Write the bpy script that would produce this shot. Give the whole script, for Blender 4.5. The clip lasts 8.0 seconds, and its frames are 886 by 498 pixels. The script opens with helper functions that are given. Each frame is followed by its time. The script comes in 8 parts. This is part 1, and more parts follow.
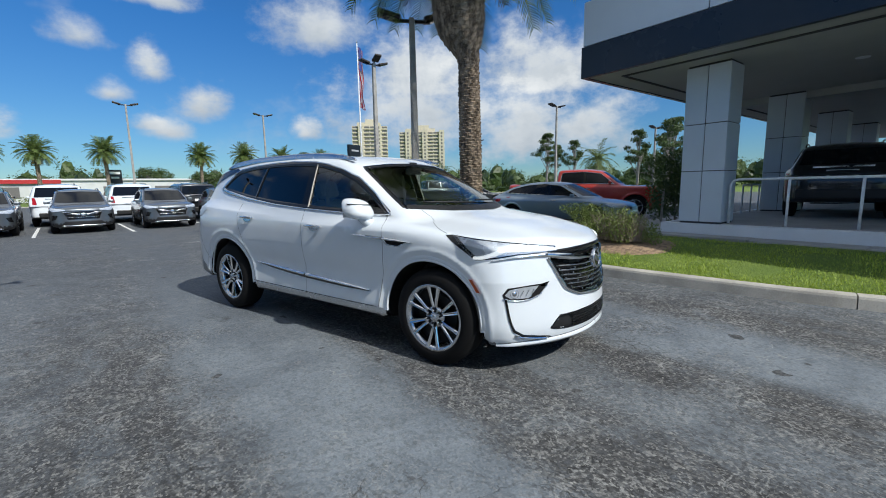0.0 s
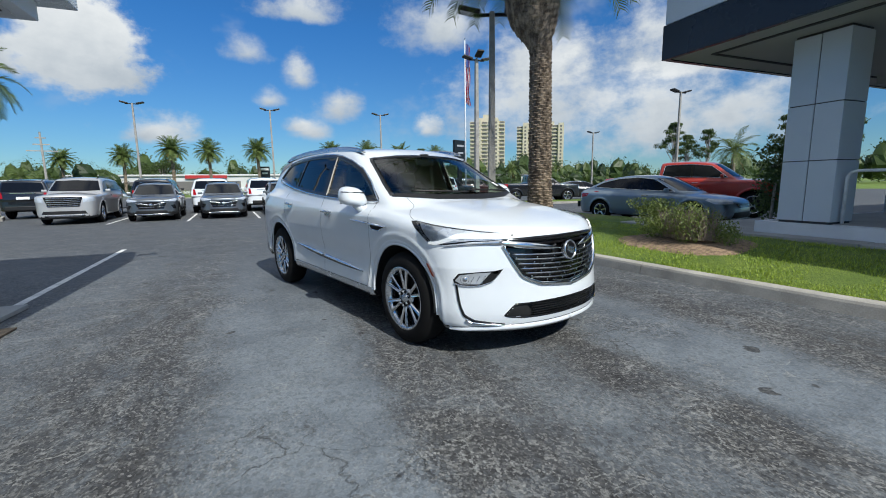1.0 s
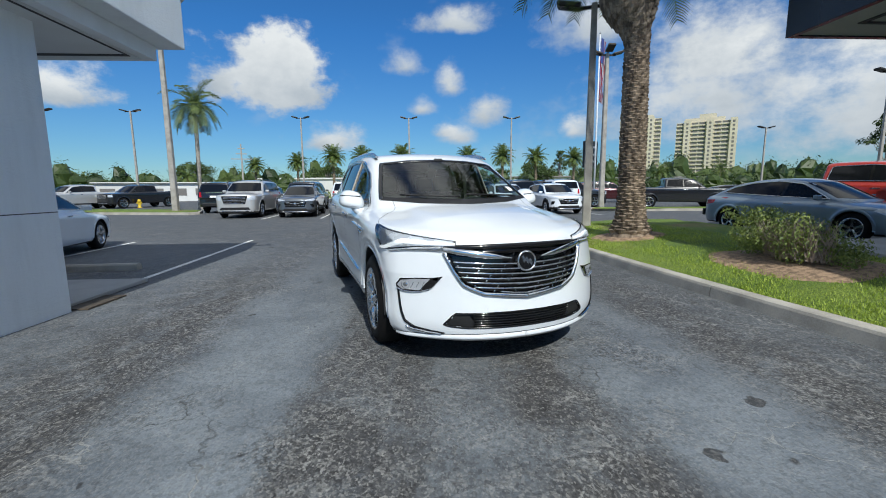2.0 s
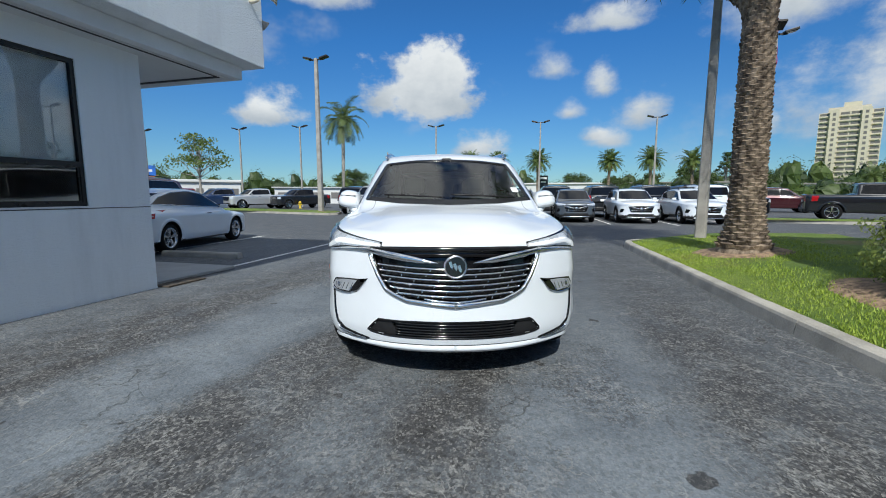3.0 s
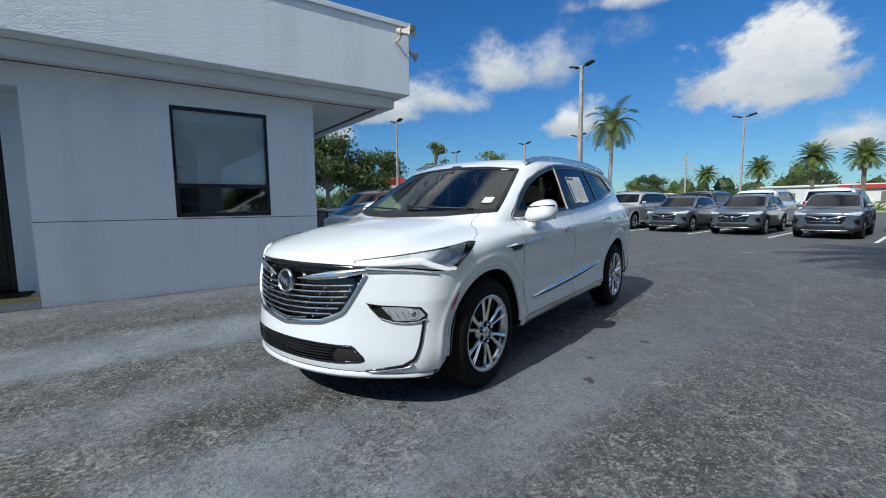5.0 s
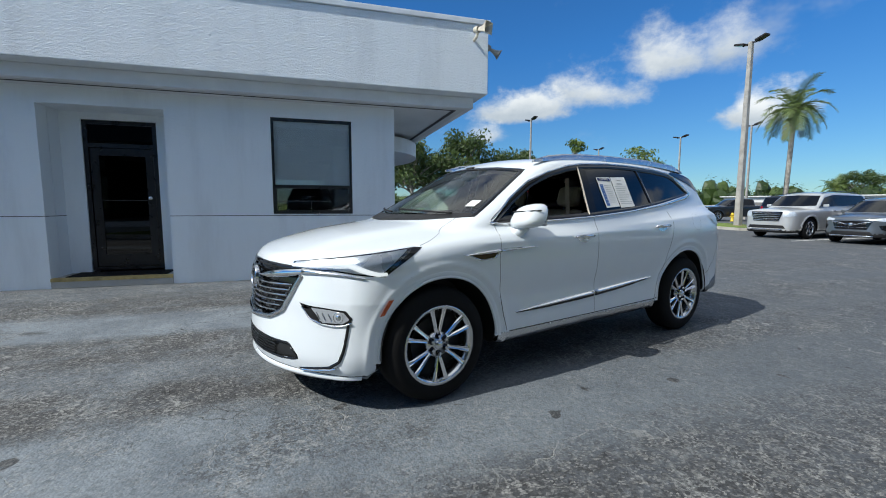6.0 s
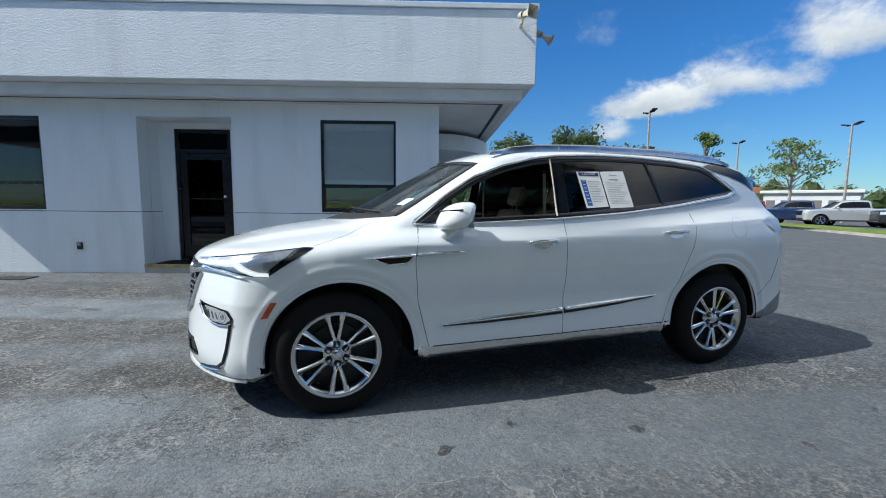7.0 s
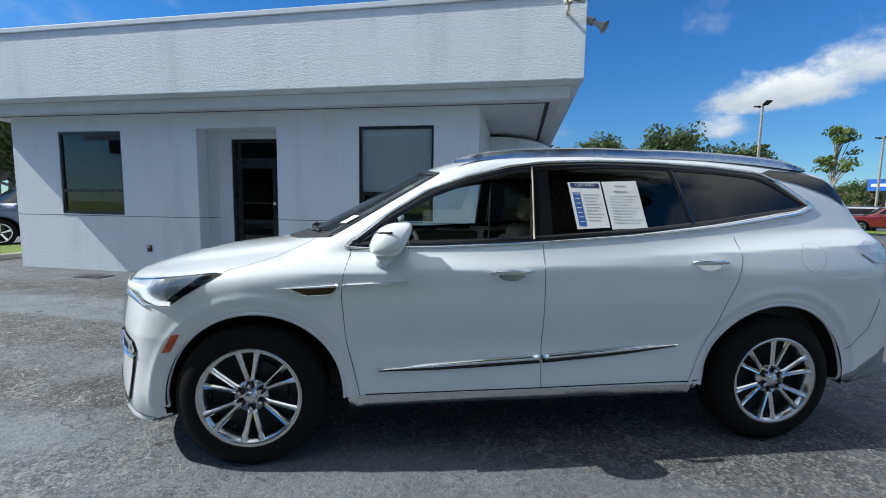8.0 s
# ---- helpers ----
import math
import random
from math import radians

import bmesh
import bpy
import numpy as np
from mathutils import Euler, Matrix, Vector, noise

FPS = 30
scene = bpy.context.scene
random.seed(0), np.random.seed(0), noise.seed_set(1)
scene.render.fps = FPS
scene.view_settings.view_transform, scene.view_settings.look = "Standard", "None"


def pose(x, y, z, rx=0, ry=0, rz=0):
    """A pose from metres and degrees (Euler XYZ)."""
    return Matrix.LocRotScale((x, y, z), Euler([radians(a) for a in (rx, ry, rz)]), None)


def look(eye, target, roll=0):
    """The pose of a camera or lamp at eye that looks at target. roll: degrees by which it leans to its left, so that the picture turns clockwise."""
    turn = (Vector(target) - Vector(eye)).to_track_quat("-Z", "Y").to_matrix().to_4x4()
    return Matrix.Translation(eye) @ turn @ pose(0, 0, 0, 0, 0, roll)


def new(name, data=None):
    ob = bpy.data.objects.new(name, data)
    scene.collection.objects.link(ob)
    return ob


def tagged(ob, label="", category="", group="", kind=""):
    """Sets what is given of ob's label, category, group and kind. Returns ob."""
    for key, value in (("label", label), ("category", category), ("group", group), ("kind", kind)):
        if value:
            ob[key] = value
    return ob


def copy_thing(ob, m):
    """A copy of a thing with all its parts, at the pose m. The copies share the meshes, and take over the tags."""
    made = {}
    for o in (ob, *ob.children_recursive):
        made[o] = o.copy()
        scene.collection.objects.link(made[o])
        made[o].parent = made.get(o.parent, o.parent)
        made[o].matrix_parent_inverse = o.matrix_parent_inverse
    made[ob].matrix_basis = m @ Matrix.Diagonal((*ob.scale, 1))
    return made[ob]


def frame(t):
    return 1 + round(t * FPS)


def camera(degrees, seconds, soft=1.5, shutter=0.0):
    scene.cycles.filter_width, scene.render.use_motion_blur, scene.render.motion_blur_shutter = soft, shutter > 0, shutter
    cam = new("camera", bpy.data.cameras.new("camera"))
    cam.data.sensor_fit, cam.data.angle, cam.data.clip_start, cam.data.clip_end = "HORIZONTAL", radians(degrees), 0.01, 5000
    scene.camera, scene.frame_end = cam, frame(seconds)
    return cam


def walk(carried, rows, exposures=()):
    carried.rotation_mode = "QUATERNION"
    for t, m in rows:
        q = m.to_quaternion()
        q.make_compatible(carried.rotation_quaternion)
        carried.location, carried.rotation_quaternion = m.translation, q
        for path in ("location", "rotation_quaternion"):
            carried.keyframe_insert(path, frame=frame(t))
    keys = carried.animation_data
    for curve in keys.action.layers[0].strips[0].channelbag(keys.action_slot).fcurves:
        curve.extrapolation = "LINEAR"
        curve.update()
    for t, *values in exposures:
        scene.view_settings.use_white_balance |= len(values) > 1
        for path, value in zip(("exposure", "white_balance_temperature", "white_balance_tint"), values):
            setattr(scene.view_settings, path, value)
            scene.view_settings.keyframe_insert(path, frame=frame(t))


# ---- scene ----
cam = camera(92.5, 8.0, soft=1.0)
PATH = [
    (0, (0.191, 0.41, 1.41), (1.393, 1.982, 1.122), -1.1),
    (0.5, (0.55, 0.066, 1.35), (1.551, 1.771, 1.046), -1.0),
    (1, (1.101, -0.323, 1.338), (1.841, 1.51, 1.037), -0.9),
    (1.5, (1.772, -0.523, 1.341), (2.2, 1.408, 1.043), -0.9),
    (2, (2.49, -0.628, 1.336), (2.607, 1.349, 1.056), -0.5),
    (2.2, (2.762, -0.6, 1.307), (2.755, 1.381, 1.033), -0.2),
    (3.3, (4.326, -0.057, 1.278), (3.617, 1.799, 1.046), -0.2),
    (3.5, (4.575, 0.113, 1.297), (3.749, 1.921, 1.081), -0.4),
    (4, (5.18, 0.581, 1.281), (4.067, 2.232, 1.091), -0.8),
    (4.5, (5.661, 1.08, 1.27), (4.286, 2.519, 1.078), -0.7),
    (5, (6.115, 1.616, 1.296), (4.5, 2.778, 1.089), -0.6),
    (5.2, (6.256, 1.827, 1.329), (4.561, 2.867, 1.12), -0.5),
    (6.3, (6.577, 3.22, 1.316), (4.63, 3.626, 1.107), 0.4),
    (6.5, (6.54, 3.496, 1.306), (4.574, 3.795, 1.096), 0.5),
    (7, (6.454, 4.168, 1.318), (4.465, 4.213, 1.108), 0.6),
    (7.5, (6.198, 4.684, 1.353), (4.217, 4.504, 1.143), 0.5),
    (8, (5.867, 4.962, 1.417), (3.908, 4.612, 1.218), 0.9),
]
walk(cam, [(t, look(e, a, r)) for t, e, a, r in PATH], [(0, 0.17, 6420, 7), (2.0, 0.12, 6420, 6), (4.0, 0.13, 6420, 6), (5.0, 0.17, 6420, 6), (6.4, 0.42, 6420, 6), (8.0, 0.47, 6420, 6)])

# ---- world and sun ----
SHADOW = Vector((-0.21, 1.045, -1.0))          # the way of the sunlight
sun_data = bpy.data.lights.new("sun", "SUN")
sun_data.energy, sun_data.angle, sun_data.color = 3.9, radians(0.55), (0.985, 0.96, 0.915)
sun = new("sun", sun_data)
sun.matrix_world = look((0, 0, 60), Vector((0, 0, 60)) + SHADOW)

world = bpy.data.worlds.new("sky")
scene.world = world
world.use_nodes = True
wt = world.node_tree
wt.nodes.clear()


def wmath(op, a, b=None, c=None, clamp=False):
    n = wt.nodes.new("ShaderNodeMath")
    n.operation, n.use_clamp = op, clamp
    for i, v in enumerate((a, b, c)):
        if v is None:
            continue
        if isinstance(v, (int, float)):
            n.inputs[i].default_value = v
        else:
            wt.links.new(v, n.inputs[i])
    return n.outputs[0]


sky = wt.nodes.new("ShaderNodeTexSky")
sky.sky_type, sky.sun_disc = "NISHITA", False
sky.sun_elevation, sky.sun_rotation = radians(43.3), math.atan2(0.21, -1.045)
sky.air_density, sky.dust_density, sky.ozone_density = 1.0, 0.05, 1.0
coord = wt.nodes.new("ShaderNodeTexCoord")
sep = wt.nodes.new("ShaderNodeSeparateXYZ")
wt.links.new(coord.outputs["Generated"], sep.inputs[0])
dx, dy, dz = sep.outputs
azim = wmath("MULTIPLY", wmath("ARCTAN2", wmath("MULTIPLY", dx, -1.0), dy), 57.2958)   # degrees, counted to the left of +y
elev = wmath("MULTIPLY", wmath("ARCSINE", dz), 57.2958)
# two scales of billow
flat = wt.nodes.new("ShaderNodeCombineXYZ")
wt.links.new(azim, flat.inputs[0])
wt.links.new(wmath("MULTIPLY", elev, 1.35), flat.inputs[1])


def wnoise(scale, detail, rough):
    n = wt.nodes.new("ShaderNodeTexNoise")
    n.noise_dimensions = "3D"
    n.inputs["Scale"].default_value, n.inputs["Detail"].default_value, n.inputs["Roughness"].default_value = scale, detail, rough
    wt.links.new(flat.outputs[0], n.inputs["Vector"])
    return n.outputs[0]


billow = wnoise(0.16, 7, 0.62)
wisp = wnoise(0.06, 5, 0.6)
# cumulus heaps: azimuth, elevation of the base, half width, height, softness
CLOUDS = [
    (17.5, 12.2, 8.5, 8.1, 0.5), (37.0, 9.5, 5.1, 3.6, 0.6), (11.3, 5.9, 4.7, 3.2, 0.8), (-4.4, 13.0, 2.2, 3.1, 0.9),
    (-9.0, 10.4, 3.6, 2.2, 1.0), (1.2, 15.1, 3.1, 3.1, 1.2), (-4.5, 7.1, 2.7, 1.8, 0.9), (30.9, 22.8, 9.2, 3.0, 1.0),
    (-5.1, 19.7, 6.0, 2.7, 1.0), (40.2, 16.1, 4.7, 6.3, 1.3), (63.1, 11.7, 6.5, 3.8, 0.7), (54.5, 13.4, 7.2, 4.6, 0.9),
    (46.9, 16.2, 6.8, 5.4, 1.0), (67.9, 8.5, 3.9, 2.2, 1.0), (38.5, 10.2, 2.2, 2.8, 0.8), (-35.2, 8.1, 16.3, 10.4, 1.0),
    (-49.1, 6.4, 18.2, 10.3, 0.9), (-8.8, 9.2, 3.6, 4.2, 1.0), (-4.6, 12.7, 2.5, 3.4, 1.0), (-20.3, 6.9, 2.8, 3.0, 0.8),
    (-5.3, 6.6, 3.2, 2.7, 1.1), (-0.9, 10.1, 2.1, 2.1, 1.2), (-23.0, 18.0, 9.0, 6.0, 1.1), (-35.0, 13.0, 13.0, 9.0, 0.9), (-51.0, 13.0, 13.0, 9.0, 0.9),
]
cover = 0.0
lit = 0.0
for az0, el0, half, high, soft in CLOUDS:
    u = wmath("DIVIDE", wmath("SUBTRACT", azim, az0), half)
    v = wmath("DIVIDE", wmath("SUBTRACT", elev, el0), high)
    below = wmath("MULTIPLY", wmath("LESS_THAN", v, 0.0), 5.0)
    vv = wmath("MULTIPLY", wmath("MULTIPLY", v, v), wmath("ADD", below, 1.0))
    r = wmath("SQRT", wmath("ADD", wmath("MULTIPLY", u, u), vv))
    r = wmath("ADD", r, wmath("MULTIPLY", wmath("SUBTRACT", billow, 0.5), 2.2))
    m = wt.nodes.new("ShaderNodeMapRange")
    m.interpolation_type = "SMOOTHSTEP"
    m.inputs["From Min"].default_value, m.inputs["From Max"].default_value = 1.0, 1.0 - soft
    wt.links.new(r, m.inputs["Value"])
    cover = m.outputs[0] if cover == 0.0 else wmath("MAXIMUM", cover, m.outputs[0])
    # heaps are bright on top and grey towards the base
    glow = wt.nodes.new("ShaderNodeMapRange")
    glow.inputs["From Min"].default_value, glow.inputs["From Max"].default_value = -0.15, 0.62
    wt.links.new(wmath("ADD", v, wmath("MULTIPLY", wmath("SUBTRACT", billow, 0.5), 0.9)), glow.inputs["Value"])
    one = wmath("MULTIPLY", m.outputs[0], glow.outputs[0])
    lit = one if lit == 0.0 else wmath("MAXIMUM", lit, one)
thin = wt.nodes.new("ShaderNodeMapRange")
thin.interpolation_type = "SMOOTHSTEP"
thin.inputs["From Min"].default_value, thin.inputs["From Max"].default_value, thin.inputs["To Max"].default_value = 0.56, 0.78, 0.55
wt.links.new(wisp, thin.inputs["Value"])
# an added broken deck of cumulus above the view, all round, brightening the shade
deck = wt.nodes.new("ShaderNodeMapRange")
deck.interpolation_type = "SMOOTHSTEP"
deck.inputs["From Min"].default_value, deck.inputs["From Max"].default_value = 0.40, 0.53
dome = wt.nodes.new("ShaderNodeTexNoise")
dome.inputs["Scale"].default_value, dome.inputs["Detail"].default_value = 2.6, 7
wt.links.new(coord.outputs["Generated"], dome.inputs["Vector"])
wt.links.new(dome.outputs[0], deck.inputs["Value"])
high = wt.nodes.new("ShaderNodeMapRange")
high.interpolation_type = "SMOOTHSTEP"
high.inputs["From Min"].default_value, high.inputs["From Max"].default_value = 24.0, 36.0
wt.links.new(elev, high.inputs["Value"])
cover = wmath("MAXIMUM", wmath("MAXIMUM", cover, thin.outputs[0]), wmath("MULTIPLY", deck.outputs[0], high.outputs[0]), clamp=True)
tone = wt.nodes.new("ShaderNodeValToRGB")
tone.color_ramp.elements[0].position, tone.color_ramp.elements[0].color = 0.22, (2.4, 2.75, 3.2, 1)
tone.color_ramp.elements[1].position, tone.color_ramp.elements[1].color = 0.80, (4.9, 5.0, 5.15, 1)
wt.links.new(wmath("ADD", wmath("MULTIPLY", wnoise(0.11, 6, 0.6), 0.75), wmath("MULTIPLY", wmath("MAXIMUM", lit, wmath("MULTIPLY", high.outputs[0], 0.8)), 0.48)), tone.inputs[0])
mixw = wt.nodes.new("ShaderNodeMix")
mixw.data_type = "RGBA"
wt.links.new(cover, mixw.inputs["Factor"])
deep = wt.nodes.new("ShaderNodeMix")
deep.data_type, deep.blend_type = "RGBA", "MULTIPLY"
deep.inputs["Factor"].default_value = 1.0
hue = wt.nodes.new("ShaderNodeValToRGB")          # paler towards the horizon
hue.color_ramp.elements[0].position, hue.color_ramp.elements[0].color = 0.0, (0.225, 0.350, 0.470, 1)
hue.color_ramp.elements[1].position, hue.color_ramp.elements[1].color = 0.32, (0.142, 0.385, 0.665, 1)
wt.links.new(dz, hue.inputs[0])
wt.links.new(hue.outputs[0], deep.inputs["B"])
wt.links.new(sky.outputs[0], deep.inputs["A"])
wt.links.new(deep.outputs["Result"], mixw.inputs["A"])
wt.links.new(tone.outputs[0], mixw.inputs["B"])
bg = wt.nodes.new("ShaderNodeBackground")
bg.inputs["Strength"].default_value = 0.15
wt.links.new(mixw.outputs["Result"], bg.inputs["Color"])
wo = wt.nodes.new("ShaderNodeOutputWorld")
wt.links.new(bg.outputs[0], wo.inputs["Surface"])


# ---- materials ----
class Nodes:
    """A small builder for node materials."""

    def __init__(self, name):
        self.mat = bpy.data.materials.new(name)
        self.mat.use_nodes = True
        self.t = self.mat.node_tree
        self.bsdf = self.t.nodes["Principled BSDF"]
        self.pos = self.t.nodes.new("ShaderNodeTexCoord").outputs["Object"]
        self.world_pos = self.t.nodes.new("ShaderNodeNewGeometry").outputs["Position"]

    def put(self, socket, v):
        if isinstance(v, bpy.types.NodeSocket):
            self.t.links.new(v, socket)
        elif isinstance(v, (tuple, list)):
            socket.default_value = (*v, 1)[:4] if len(v) == 3 and socket.type == "RGBA" else v
        else:
            socket.default_value = v

    def noise(self, scale, detail=4, rough=0.55, where=None, distort=0.0):
        n = self.t.nodes.new("ShaderNodeTexNoise")
        n.inputs["Scale"].default_value, n.inputs["Detail"].default_value, n.inputs["Roughness"].default_value = scale, detail, rough
        n.inputs["Distortion"].default_value = distort
        self.t.links.new(where or self.pos, n.inputs["Vector"])
        return n.outputs[0]

    def voronoi(self, scale, feature="F1", where=None, out=0):
        n = self.t.nodes.new("ShaderNodeTexVoronoi")
        n.feature = feature
        n.inputs["Scale"].default_value = scale
        self.t.links.new(where or self.pos, n.inputs["Vector"])
        return n.outputs[out]

    def stretch(self, sx, sy, sz, where=None):
        n = self.t.nodes.new("ShaderNodeVectorMath")
        n.operation = "MULTIPLY"
        n.inputs[1].default_value = (sx, sy, sz)
        self.t.links.new(where or self.pos, n.inputs[0])
        return n.outputs[0]

    def math(self, op, a, b=0.0, clamp=False):
        n = self.t.nodes.new("ShaderNodeMath")
        n.operation, n.use_clamp = op, clamp
        self.put(n.inputs[0], a), self.put(n.inputs[1], b)
        return n.outputs[0]

    def ramp(self, value, lo, hi, a=0.0, b=1.0):
        n = self.t.nodes.new("ShaderNodeMapRange")
        n.interpolation_type = "SMOOTHSTEP"
        for k, v in zip(("From Min", "From Max", "To Min", "To Max"), (lo, hi, a, b)):
            n.inputs[k].default_value = v
        self.t.links.new(value, n.inputs["Value"])
        return n.outputs[0]

    def mix(self, f, a, b):
        n = self.t.nodes.new("ShaderNodeMix")
        n.data_type = "RGBA"
        self.put(n.inputs["Factor"], f), self.put(n.inputs["A"], a), self.put(n.inputs["B"], b)
        return n.outputs["Result"]

    def random(self):
        return self.t.nodes.new("ShaderNodeObjectInfo").outputs["Random"]

    def island(self):
        return self.t.nodes.new("ShaderNodeNewGeometry").outputs["Random Per Island"]

    def bump(self, height, strength=0.3, dist=0.01):
        n = self.t.nodes.new("ShaderNodeBump")
        n.inputs["Strength"].default_value, n.inputs["Distance"].default_value = strength, dist
        self.t.links.new(height, n.inputs["Height"])
        self.t.links.new(n.outputs[0], self.bsdf.inputs["Normal"])

    def set(self, **kw):
        names = {"color": "Base Color", "rough": "Roughness", "metal": "Metallic", "coat": "Coat Weight", "coat_rough": "Coat Roughness",
                 "spec": "Specular IOR Level", "trans": "Transmission Weight", "ior": "IOR", "alpha": "Alpha", "sheen": "Sheen Weight"}
        for k, v in kw.items():
            self.put(self.bsdf.inputs[names[k]], v)
        return self


def plain(name, color, rough=0.5, metal=0.0, vary=0.12, scale=9.0, bump=0.0, coat=0.0, fine=120.0):
    """A surface with two scales of variation."""
    n = Nodes(name)
    big, small = n.noise(scale, 5), n.noise(fine, 3)
    f = n.math("ADD", n.math("MULTIPLY", big, 0.7), n.math("MULTIPLY", small, 0.3))
    dark = tuple(c * (1 - vary) for c in color)
    light = tuple(min(1, c * (1 + vary)) for c in color)
    n.set(color=n.mix(n.ramp(f, 0.35, 0.65), dark, light), metal=metal, coat=coat,
          rough=n.ramp(big, 0.3, 0.7, max(0.02, rough - 0.06), min(1, rough + 0.06)))
    if bump:
        n.bump(small, bump, 0.004)
    return n.mat


def car_paint(name, color, metal=0.0, rough=0.32, vary=0.03):
    n = Nodes(name)
    flake = n.voronoi(900)
    dust = n.noise(3.0, 6)
    n.set(color=n.mix(n.ramp(dust, 0.35, 0.7), tuple(c * (1 - vary) for c in color), color), metal=metal,
          rough=n.ramp(flake, 0.0, 1.0, rough - 0.05, rough + 0.05), coat=1.0, coat_rough=0.03)
    return n.mat


def glass(name, color=(1, 1, 1), alpha=0.12, rough=0.0, ior=1.5):
    """A thin pane: a mirror-like gloss over a tint that lets light through."""
    n = Nodes(name)
    t = n.t
    clear = t.nodes.new("ShaderNodeBsdfTransparent")
    clear.inputs[0].default_value = (*color, 1)
    gloss = t.nodes.new("ShaderNodeBsdfGlossy")
    gloss.inputs["Roughness"].default_value = rough
    fres = t.nodes.new("ShaderNodeFresnel")
    fres.inputs["IOR"].default_value = ior
    m = t.nodes.new("ShaderNodeMixShader")
    t.links.new(n.math("ADD", fres.outputs[0], alpha, clamp=True), m.inputs[0])
    t.links.new(clear.outputs[0], m.inputs[1])
    t.links.new(gloss.outputs[0], m.inputs[2])
    t.links.new(m.outputs[0], t.nodes["Material Output"].inputs["Surface"])
    return n.mat


def asphalt_material():
    n = Nodes("worn_asphalt")
    p = n.world_pos
    stones = n.voronoi(70, where=p)
    chips = n.voronoi(42, where=p, out=1)
    chip = n.t.nodes.new("ShaderNodeSeparateColor")
    n.t.links.new(chips, chip.inputs[0])
    grit = n.noise(220, 2, where=p)
    patchy = n.noise(1.3, 6, 0.68, where=p)
    sx = n.t.nodes.new("ShaderNodeSeparateXYZ")
    n.t.links.new(p, sx.inputs[0])
    base = n.mix(n.ramp(patchy, 0.36, 0.62), (0.130, 0.151, 0.175), (0.200, 0.229, 0.257))
    # wheel tracks and drips run along the drive, which bends a little to the left
    wander = n.math("MULTIPLY", n.math("SUBTRACT", n.noise(0.5, 5, 0.65, where=n.stretch(1.6, 0.45, 1, p)), 0.5), 0.95)
    bend = n.math("MULTIPLY", n.math("ADD", sx.outputs[1], 0.0), 0.035)
    across = n.math("DIVIDE", n.math("ADD", n.math("ADD", n.math("ADD", sx.outputs[0], bend), wander), 2.0), 10.0)
    tracks = n.t.nodes.new("ShaderNodeValToRGB")
    ramp = tracks.color_ramp
    stops = ((0.0, 0.35), (0.13, 0.60), (0.19, 0.12), (0.245, 0.05), (0.285, 0.95), (0.37, 1.0), (0.392, 0.12), (0.44, 0.10), (0.47, 0.60), (0.50, 0.55), (0.520, 0.05), (0.555, 0.05), (0.585, 0.95), (0.665, 1.0), (0.70, 0.08), (0.745, 0.02), (0.785, 0.50), (0.86, 0.5))
    while len(ramp.elements) < len(stops):
        ramp.elements.new(0.5)
    for e, (at, v) in zip(ramp.elements, stops):
        e.position, e.color = at, (v, v, v, 1)
    n.t.links.new(across, tracks.inputs[0])
    mottle = n.noise(3.4, 8, 0.78, where=n.stretch(1.0, 0.5, 1, p), distort=0.5)
    fade = n.math("MULTIPLY", n.ramp(sx.outputs[1], 4.0, 9.0, 1.0, 0.45), n.ramp(sx.outputs[1], -14.0, -6.0, 0.4, 1.0))
    dirt = n.math("MULTIPLY", n.math("SUBTRACT", 1.0, tracks.outputs[0]), fade)
    dirt = n.math("MULTIPLY", dirt, n.ramp(mottle, 0.34, 0.58, 0.42, 1.0), clamp=True)
    base = n.mix(n.math("MULTIPLY", dirt, 0.95), base, (0.050, 0.046, 0.043))
    # the newer seal coat of the parking bays
    reach = n.math("ADD", n.math("ADD", sx.outputs[1], n.math("MULTIPLY", sx.outputs[0], 0.65)), n.math("MULTIPLY", n.math("SUBTRACT", patchy, 0.5), 3.0))
    bays = n.ramp(reach, 3.6, 11.0)
    base = n.mix(n.math("MULTIPLY", bays, 0.82), base, (0.066, 0.073, 0.083))
    # oil drips, soft blotches and small black spots
    blotch = n.noise(1.0, 6, 0.70, where=n.stretch(1.2, 0.55, 1, p), distort=0.8)
    base = n.mix(n.math("MULTIPLY", n.ramp(blotch, 0.63, 0.73), 0.75), base, (0.034, 0.032, 0.032))
    spots = n.noise(3.6, 3, 0.45, where=p)
    base = n.mix(n.math("MULTIPLY", n.ramp(spots, 0.69, 0.715), 0.85), base, (0.022, 0.021, 0.022))
    # pale stones show where the binder has worn off, most of all in and beside the tracks
    worn = n.noise(5.0, 7, 0.78, where=p)
    rough_area = n.math("ADD", n.math("MULTIPLY", dirt, 0.9), n.ramp(n.noise(0.55, 5, 0.6, where=p), 0.50, 0.66, 0.0, 0.6), clamp=True)
    bare = n.math("MULTIPLY", n.ramp(worn, 0.44, 0.60), n.ramp(chip.outputs[0], 0.45, 0.8))
    base = n.mix(n.math("MULTIPLY", bare, n.math("ADD", n.math("MULTIPLY", rough_area, 0.50), 0.15)), base, (0.33, 0.325, 0.31))
    base = n.mix(n.math("MULTIPLY", n.ramp(chip.outputs[1], 0.55, 0.9), n.math("ADD", n.math("MULTIPLY", rough_area, 0.58), 0.24)), base, (0.035, 0.035, 0.037))
    base = n.mix(n.math("MULTIPLY", n.ramp(stones, 0.30, 0.6), n.math("ADD", n.math("MULTIPLY", rough_area, 0.30), 0.10)), base, (0.04, 0.041, 0.044))
